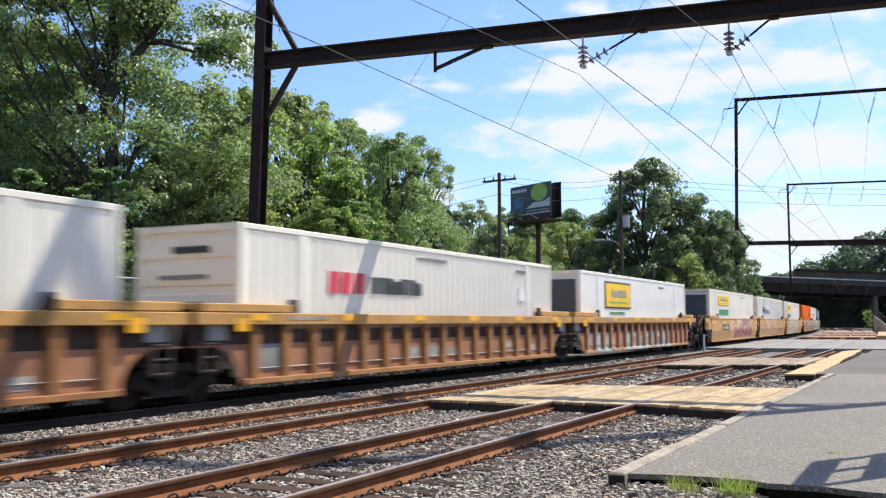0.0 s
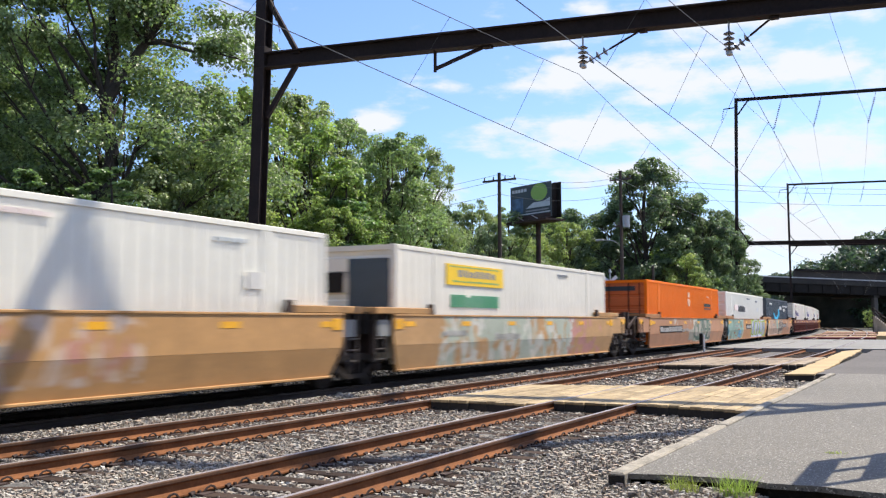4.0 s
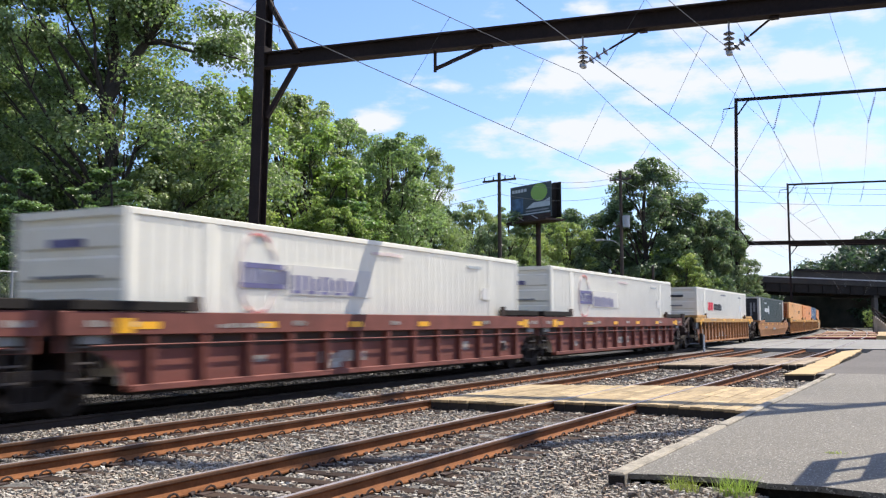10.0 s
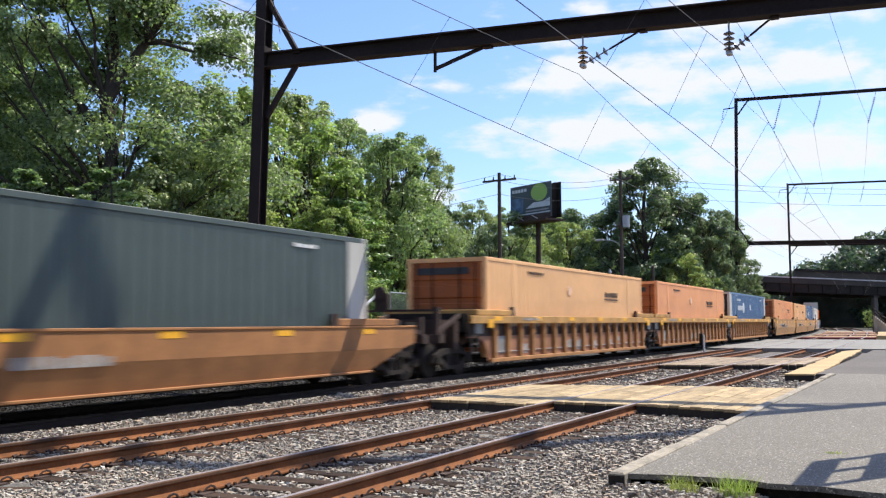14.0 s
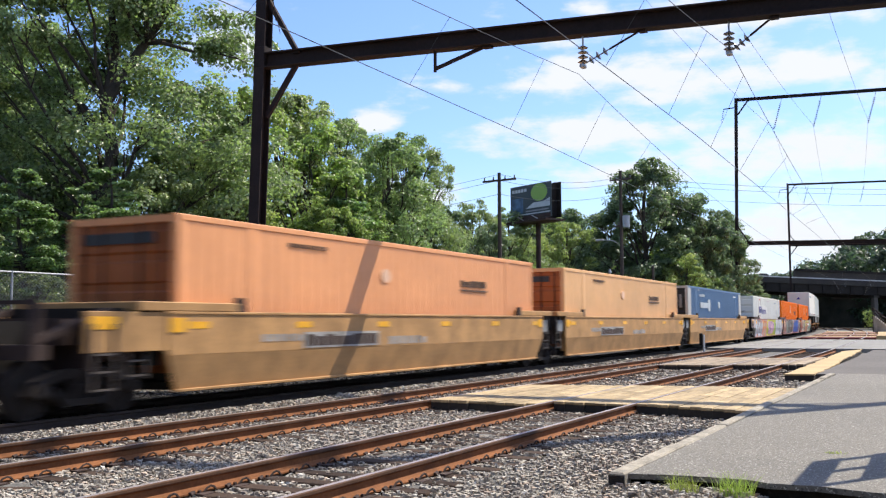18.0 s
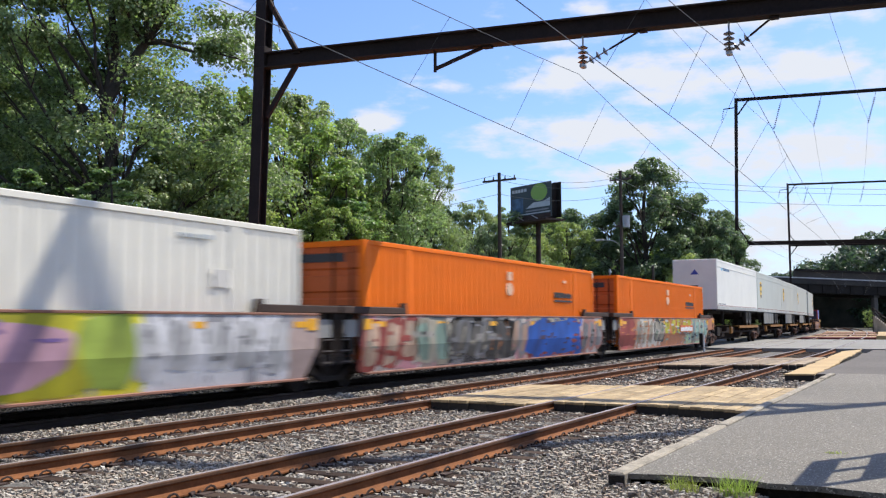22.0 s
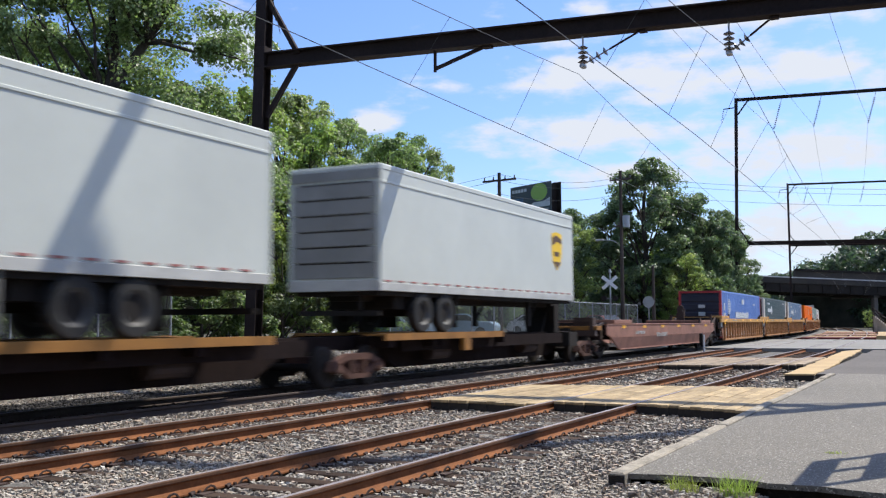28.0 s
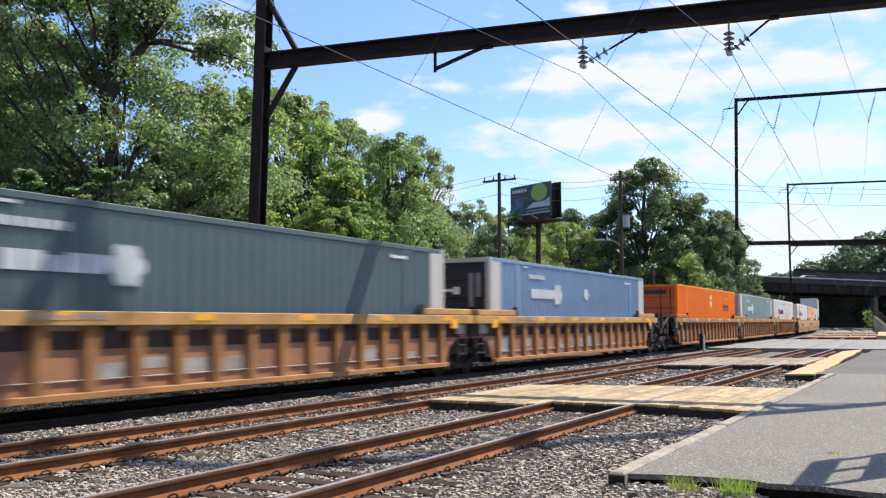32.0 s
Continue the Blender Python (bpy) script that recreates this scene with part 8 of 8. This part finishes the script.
def bridge_car(label, mat, tall, way, lane, legs):
    """A vehicle on the bridge; legs: (seconds, metres along the deck), standing still before the first and after the last."""
    c = thing("bridge_car", label, "vehicle", "vehicles on the bridge")
    h = 2.6 if tall else 1.48
    bm = bmesh.new()
    if tall:
        prism(bm, [(-3.0, 0.4), (3.0, 0.4), (3.0, 1.5), (2.5, 2.2), (1.6, 2.3), (1.5, h), (-3.0, h)], -1.0, 1.0, "y")
    else:
        prism(bm, [(-2.2, 0.35), (2.2, 0.35), (2.25, 0.8), (1.3, 0.98), (0.6, h), (-1.1, h), (-2.0, 1.0), (-2.25, 0.9)], -0.85, 0.85, "y")
    bmesh.ops.bevel(bm, geom=list(bm.edges), offset=0.06, segments=2, affect="EDGES")
    part("body", bm, mat, c)
    for s in (-1, 1):
        part("side_window", prism(bmesh.new(), [(1.65, 1.5), (2.4, 1.5), (2.3, 2.1), (1.7, 2.1)] if tall else [(-1.6, 1.02), (1.0, 1.02), (0.52, h - 0.08), (-1.0, h - 0.08)], s * (1.0 if tall else 0.85) - 0.006, s * (1.0 if tall else 0.85) + 0.006, "y"), GLASS_DARK, c)
        for x in (-1.4, 1.4):
            part("wheel", rod(bmesh.new(), (x, s * 0.7, 0.33), (x, s * 0.87, 0.33), 0.33, n=16), RUBBER, c)
    rows = []
    for t, x in ((0.0, legs[0][1]), *legs, (32.0, legs[-1][1])):
        if rows and t <= rows[-1][0]:
            continue
        rows.append((t, BRIDGE @ pose(x, lane, deck_z(x) - 0.84, 0, math.degrees(math.atan(-FALL)) * way, 0 if way > 0 else 180)))
    BRIDGE_TRAFFIC.append((c, rows))


BRIDGE_TRAFFIC = []
build_bridge()
bridge_car("small white car crossing the road bridge", WHITE, False, 1, 3.2, ((0.3, -2.0), (2.2, 26.0), (6.0, 85.0)))
bridge_car("silver car crossing the road bridge", SILVER, False, 1, 3.2, ((9.0, -12.0), (11.0, 14.0), (15.0, 80.0)))
bridge_car("white van crossing the road bridge", WHITE, True, -1, 10.5, ((17.6, 60.0), (19.0, 37.5), (22.0, -30.0)))
bridge_car("white car crossing the road bridge", WHITE, False, 1, 3.2, ((16.5, -4.0), (18.0, 13.2), (22.0, 70.0)))
bridge_car("pale car crossing the road bridge", SILVER, False, 1, 3.2, ((30.0, -9.0), (31.0, 8.0), (32.0, 23.6)))


# ---- fence, poles, sign, signal ----
def chain_link():
    m = bpy.data.materials.new("chain_link")
    m.use_nodes = True
    nt = m.node_tree
    link = nt.links.new
    co = nt.nodes.new("ShaderNodeTexCoord")
    masks = []
    for rot in (45, -45):
        mp = nt.nodes.new("ShaderNodeMapping")
        mp.inputs["Rotation"].default_value = (radians(rot), 0, 0)
        link(co.outputs["Object"], mp.inputs["Vector"])
        w = nt.nodes.new("ShaderNodeTexWave")
        w.bands_direction = "Z"
        w.inputs["Scale"].default_value = 4.2
        link(mp.outputs[0], w.inputs["Vector"])
        g = nt.nodes.new("ShaderNodeMath")
        g.operation = "GREATER_THAN"
        link(w.outputs["Fac"], g.inputs[0])
        g.inputs[1].default_value = 0.96
        masks.append(g)
    mx = nt.nodes.new("ShaderNodeMath")
    mx.operation = "MAXIMUM"
    link(masks[0].outputs[0], mx.inputs[0])
    link(masks[1].outputs[0], mx.inputs[1])
    tr = nt.nodes.new("ShaderNodeBsdfTransparent")
    mix = nt.nodes.new("ShaderNodeMixShader")
    link(mx.outputs[0], mix.inputs[0])
    link(tr.outputs[0], mix.inputs[1])
    pb = nt.nodes["Principled BSDF"]
    pb.inputs["Base Color"].default_value = (0.10, 0.11, 0.105, 1)
    pb.inputs["Metallic"].default_value = 0.4
    pb.inputs["Roughness"].default_value = 0.5
    link(pb.outputs[0], mix.inputs[2])
    link(mix.outputs[0], nt.nodes["Material Output"].inputs["Surface"])
    return m


LINK = chain_link()


def fence(label, x, y0, y1, z0, h, step):
    f = thing("chain_link_fence", label, "fence", "chain-link fences")
    y = y0
    while y <= y1 + 0.01:
        part("post", rod(bmesh.new(), (x, y, z0 - 0.2), (x, y, z0 + h + 0.05), 0.035, n=8), GALV, f)
        y += step
    part("top_rail", rod(bmesh.new(), (x, y0, z0 + h), (x, y - step, z0 + h), 0.026, n=8), GALV, f)
    part("mesh_panel", boxed(x - 0.003, x + 0.003, y0, y - step, z0 + 0.05, z0 + h - 0.01), LINK, f, "grey chain-link mesh")
    return f


fence("grey chain-link fence before the trees", -23.2, 12.2, 24.9, 0.5, 2.42, 3.16)
fence("grey chain-link fence along the car park", -22.0, 37.4, 77.0, 0.45, 2.36, 2.82)


def utility_pole(label, x, y, h, arms, box_z=None, lamp=False):
    p = thing("utility_pole", label, "utility pole", "wooden utility poles")
    part("pole", rod(bmesh.new(), (x, y, 0), (x, y, h), 0.17, 0.11, n=10), WOODPOLE, p)
    for z, w in arms:
        part("crossarm", beam(bmesh.new(), (x - w, y + 0.15, z), (x + w, y - 0.15, z), 0.1, 0.12), WOODPOLE, p)
        for s in (-0.9, -0.35, 0.35, 0.9):
            part("pin_insulator", rod(bmesh.new(), (x + s * w, y - s * 0.15, z + 0.05), (x + s * w, y - s * 0.15, z + 0.28), 0.05, 0.035, n=8), INSULATOR, p)
    if box_z:
        part("transformer", rod(bmesh.new(), (x + 0.42, y - 0.1, box_z - 0.45), (x + 0.42, y - 0.1, box_z + 0.45), 0.28, n=14), GALV, p, "pale grey transformer can")
    if lamp:
        bm = bmesh.new()
        pts = [Vector((x, y, 7.3)), Vector((x - 0.6, y - 0.1, 7.75)), Vector((x - 1.4, y - 0.2, 7.85))]
        for a, b in zip(pts, pts[1:]):
            rod(bm, a, b, 0.035, n=6)
        part("lamp_arm", bm, GALV, p)
        part("lamp_head", boxed(x - 2.0, x - 1.35, y - 0.32, y - 0.08, 7.76, 7.92, bevel=0.04), GALV, p)
    return p


utility_pole("dark wooden utility pole with a crossarm", -25.4, 57.2, 11.2, ((10.7, 1.25),))
utility_pole("wooden utility pole with a transformer and a street lamp arm", -21.9, 72.5, 13.2, ((12.5, 0.9), (8.9, 0.6)), 9.2, True)
utility_pole("thin wooden pole near the crossing", -21.5, 80.0, 6.2, ())
for dz in (0.0, 0.4, -0.9):
    wire("utility_wire", "thin utility wire between wooden poles", sag((-25.4, 57.2, 10.7 + dz), (-21.9, 72.5, 12.3 + dz), 0.5, 10), 0.014)
    wire("utility_wire", "thin utility wire between wooden poles", sag((-25.4, 57.2, 10.7 + dz), (-60.0, 62.0, 10.2 + dz), 0.9, 10), 0.014)
    wire("utility_wire", "thin utility wire between wooden poles", sag((-21.9, 72.5, 12.3 + dz), (14.0, 96.0, 12.6 + dz), 0.9, 12), 0.014)


def build_billboard():
    b = thing("billboard", "two-sided billboard on a steel pole, dark picture with a green disc", "billboard")
    # built facing -y at the origin, then turned
    part("pole", rod(bmesh.new(), (0.55, 0.5, -13.5), (0.55, 0.5, -1.6), 0.23, n=14), CAR_RUST, b, "brown steel pole")
    part("face", boxed(-2.9, 2.9, 0, 0.14, -1.6, 1.75, bevel=0.02), material("billboard_print", (0.038, 0.060, 0.062), 0.5, grain=(2, 0.2), stain=(0.5, 0.2), bump=0), b, "dark teal printed face")
    part("picture_patch", boxed(-2.7, -1.0, -0.008, 0.02, -0.95, 0.55), material("blue_print", (0.06, 0.14, 0.24), 0.5, grain=(1.5, 0.5), stain=(0.9, 0.3), bump=0), b, "blue printed picture")
    part("pale_wedge", prism(bmesh.new(), [(-0.6, -0.55), (2.8, -0.55), (2.8, 0.25), (1.9, -0.05), (0.5, -0.05)], -0.010, 0.02, "y"), MARK_PALE, b, "pale printed wedge")
    part("small_print", boxed(-0.6, 2.6, -0.010, 0.02, -0.88, -0.74), MARK_GREY, b, "plain bar in place of lettering")
    part("rear_face", boxed(-2.9, 2.9, 1.15, 1.3, -1.6, 1.75, bevel=0.02), CAR_BLACK, b, "dark rear face")
    part("side_panel", boxed(2.3, 2.4, 0.14, 1.15, -1.5, 1.6), CAR_BLACK, b)
    disc = bmesh.new()
    prism(disc, [(1.30 + 1.15 * math.cos(2 * math.pi * i / 28), 0.88 + 0.84 * math.sin(2 * math.pi * i / 28)) for i in range(28)], -0.012, 0.02, "y")
    part("disc", disc, material("lime_print", (0.25, 0.42, 0.07), 0.5, grain=(4, 0.05), stain=(1, 0.04), bump=0), b, "light green printed disc")
    bm = bmesh.new()
    for i in range(5):
        box(bm, -2.6 + 0.44 * i, -2.26 + 0.44 * i, -0.01, 0.02, 1.12, 1.42)
    part("lettering", bm, MARK_PALE, b, "plain bars in place of lettering")
    part("lower_rule", boxed(-2.85, 2.85, -0.01, 0.02, -1.12, -1.02), MARK_PALE, b)
    part("base_rail", boxed(-2.92, 2.92, -0.05, -0.004, -1.6, -1.22), CAR_RUST, b, "rusty rail under the printed face")
    part("catwalk", boxed(-3.2, 3.1, -0.8, 1.5, -1.95, -1.75), CAR_RUST, b, "rusty catwalk under the faces")
    for x in (-2.0, 0.0, 2.0):
        part("floodlight_arm", beam(bmesh.new(), (x, -0.7, -1.8), (x, -1.5, -1.5), 0.06, 0.06), GALV, b)
    b.matrix_basis = pose(-30.29, 74.5, 11.43, 0, 0, -28.2) @ Matrix.Diagonal((0.903, 0.90, 0.872, 1))


build_billboard()


def build_signals():
    s = thing("crossing_signal", "level-crossing signal with white crossbuck boards", "crossing signal")
    x, y = -19.4, 61.5
    part("mast", rod(bmesh.new(), (x, y, 0), (x, y, 4.75), 0.06, n=10), GALV, s, "silver mast")
    for a in (40, -40):
        m = part("crossbuck_board", boxed(-0.62, 0.62, -0.015, 0.015, -0.11, 0.11), MARK_WHITE, s, "white crossbuck board")
        m.matrix_basis = pose(x, y - 0.08 - (0.035 if a > 0 else 0), 4.05, 0, a, 20)
    for dx in (-0.38, 0.38):
        part("lamp_hood", rod(bmesh.new(), (x + dx, y - 0.05, 3.0), (x + dx, y - 0.22, 3.0), 0.16, 0.19, n=14), CAR_BLACK, s, "black lamp hood")
    part("lamp_bar", rod(bmesh.new(), (x - 0.4, y, 3.0), (x + 0.4, y, 3.0), 0.03, n=6), GALV, s)
    part("bell", rod(bmesh.new(), (x, y, 4.72), (x, y, 4.92), 0.12, 0.05, n=12), GALV, s)
    part("base", boxed(x - 0.25, x + 0.25, y - 0.25, y + 0.25, -0.3, 0.55, bevel=0.03), GALV, s)
    s = thing("round_sign", "back of a round road sign on a post", "road sign")
    part("post", rod(bmesh.new(), (-18.9, 69.0, -0.2), (-18.9, 69.0, 3.3), 0.04, n=8), GALV, s)
    part("plate", rod(bmesh.new(), (-18.9, 68.93, 2.9), (-18.9, 68.96, 2.9), 0.42, n=24), GALV, s, "grey round plate")
    s = thing("marker_post", "short white track-side post with a dark lamp case", "signal post")
    x, y = -11.15, 51.2
    part("post", rod(bmesh.new(), (x, y, -0.25), (x, y, 0.78), 0.055, n=10), MARK_WHITE, s, "white painted post")
    part("case", boxed(x - 0.22, x - 0.06, y - 0.09, y + 0.09, 0.25, 0.85, bevel=0.03), CAR_BLACK, s, "dark lamp case")
    part("bracket", boxed(x - 0.08, x + 0.05, y - 0.03, y + 0.03, 0.55, 0.62), GALV, s)
    g = thing("gate_arm", "white barrier arm beside the far track", "barrier arm")
    part("arm", beam(bmesh.new(), (-21.0, 31.0, 0.9), (-21.0, 34.7, 2.66), 0.05, 0.09), MARK_WHITE, g)
    part("stand", boxed(-21.2, -20.8, 30.4, 31.2, -0.1, 1.0, bevel=0.03), GALV, g)


build_signals()


def parked_car(label, x, y, rz, mat):
    c = thing("parked_car", label, "car", "parked cars")
    bm = bmesh.new()
    prism(bm, [(-2.2, 0.35), (-2.25, 0.75), (-2.0, 0.95), (-1.2, 1.0), (-0.55, 1.45), (0.95, 1.47), (1.65, 1.02), (2.15, 0.95), (2.2, 0.4), (2.0, 0.3), (-2.0, 0.3)], -0.86, 0.86)
    bmesh.ops.bevel(bm, geom=list(bm.edges), offset=0.05, segments=2, affect="EDGES")
    part("body", bm, mat, c)
    for s in (-1, 1):
        bm = bmesh.new()
        prism(bm, [(-1.05, 1.02), (-0.5, 1.39), (0.9, 1.40), (1.42, 1.05)], s * 0.862 - 0.005, s * 0.862 + 0.005)
        part("side_window", bm, GLASS_DARK, c)
        for yy in (-1.35, 1.35):
            w = part("wheel", rod(bmesh.new(), (s * 0.72, yy, 0.32), (s * 0.89, yy, 0.32), 0.32, n=20), RUBBER, c)
            part("rim", rod(bmesh.new(), (s * 0.88, yy, 0.32), (s * 0.90, yy, 0.32), 0.2, n=16), RIM, w)
    part("windscreen", prism(bmesh.new(), [(-1.24, 1.0), (-1.22, 1.03), (-0.6, 1.47), (-0.62, 1.43)], -0.72, 0.72), GLASS_DARK, c)
    part("rear_window", prism(bmesh.new(), [(0.98, 1.48), (1.0, 1.44), (1.66, 1.02), (1.68, 1.05)], -0.72, 0.72), GLASS_DARK, c)
    c.matrix_basis = pose(x, y, 0.55, 0, 0, rz)
    return c


PAINT = dict(rough=0.25, grain=(2, 0.02), stain=(0.5, 0.03), bump=0, spec=0.6)
CAR_PAINTS = [material("silver_blue_car_paint", (0.28, 0.38, 0.48), **PAINT), material("pale_blue_car_paint", (0.35, 0.48, 0.58), **PAINT), material("dark_red_car_paint", (0.30, 0.03, 0.04), **PAINT), material("white_car_paint", (0.7, 0.71, 0.72), **PAINT)]
parked_car("silver-blue parked car behind the fence", -27.2, 47.0, 80, CAR_PAINTS[0])
parked_car("pale blue parked car behind the fence", -27.0, 55.0, 100, CAR_PAINTS[1])
parked_car("white parked car behind the fence", -26.5, 66.5, 95, CAR_PAINTS[3])
parked_car("dark red parked car near the crossing", -24.5, 76.0, 60, CAR_PAINTS[2])


def build_station_sign():
    """A tall two-board sign beside the platform, whose shadow falls on the asphalt."""
    f = thing("platform_sign", "tall two-board platform sign on steel posts", "sign")
    for y in (11.32, 12.2, 13.06):
        part("post", boxed(0.28, 0.36, y - 0.045, y + 0.045, -0.2, 4.45, bevel=0.01), STEEL_DARK, f)
    for z in (2.2, 3.72):
        part("board", boxed(0.255, 0.278, 11.25, 13.13, z, z + 0.72, bevel=0.006), STEEL_DARK, f)


build_station_sign()


def grass_tuft(x, y, z, r, n, h, seed):
    rng = np.random.default_rng(seed)
    verts, faces = [], []
    for i in range(n):
        a, d = rng.uniform(0, 2 * math.pi), r * rng.uniform(0, 1) ** 0.7
        px, py = x + d * math.cos(a), y + d * 0.6 * math.sin(a)
        l = h * rng.uniform(0.4, 1.1)
        dx, dy = rng.normal(0, 0.5 * l), rng.normal(0, 0.4 * l)
        w = rng.uniform(0.0016, 0.0036)
        q = rng.uniform(0, math.pi)
        k = len(verts)
        cx, cy = w * math.cos(q), w * math.sin(q)
        verts += [(px - cx, py - cy, z), (px + cx, py + cy, z), (px + dx * 0.4 + cx * 0.8, py + dy * 0.4 + cy * 0.8, z + l * 0.6), (px + dx * 0.4 - cx * 0.8, py + dy * 0.4 - cy * 0.8, z + l * 0.6), (px + dx, py + dy, z + l)]
        faces += [(k, k + 1, k + 2, k + 3), (k + 3, k + 2, k + 4)]
    tagged(part("grass_tuft", from_arrays("grass_tuft", verts, faces), GRASS), "bright green grass growing at the platform end", "grass", "grass tufts", "stuff")


grass_tuft(-2.14, 8.88, -0.12, 0.13, 150, 0.21, 1)
grass_tuft(-1.70, 8.88, -0.12, 0.17, 190, 0.25, 2)
grass_tuft(-1.09, 11.36, 0.0, 0.13, 90, 0.045, 3)


# ---- movement ----
def motions():
    """The train runs towards the camera along the far track; wheels turn while they pass."""
    for ob, u0 in MOVERS:
        rows = []
        for t in range(33):
            x, y, a = on_line(u0 - travelled(t))
            rows.append((t, pose(x, y, 0, 0, 0, math.degrees(a))))
        walk(ob, rows)
    for c, rows in BRIDGE_TRAFFIC:
        walk(c, rows)
    for w, y, u0 in SPINNERS:
        times = [k / 30 for k in range(961) if 3.0 < u0 + y - travelled(k / 30) < 46.0]
        still = pose(0, y, 0.457)
        rows = [(0, still)]
        if times:
            for t in times:
                if t > 0 and t < 32:
                    rows.append((t, pose(0, y, 0.457, math.degrees((travelled(t) - travelled(times[0])) / 0.457) % 360)))
            last = rows[-1][1]
        else:
            last = still
        rows.append((32, last))
        walk(w, rows)


motions()
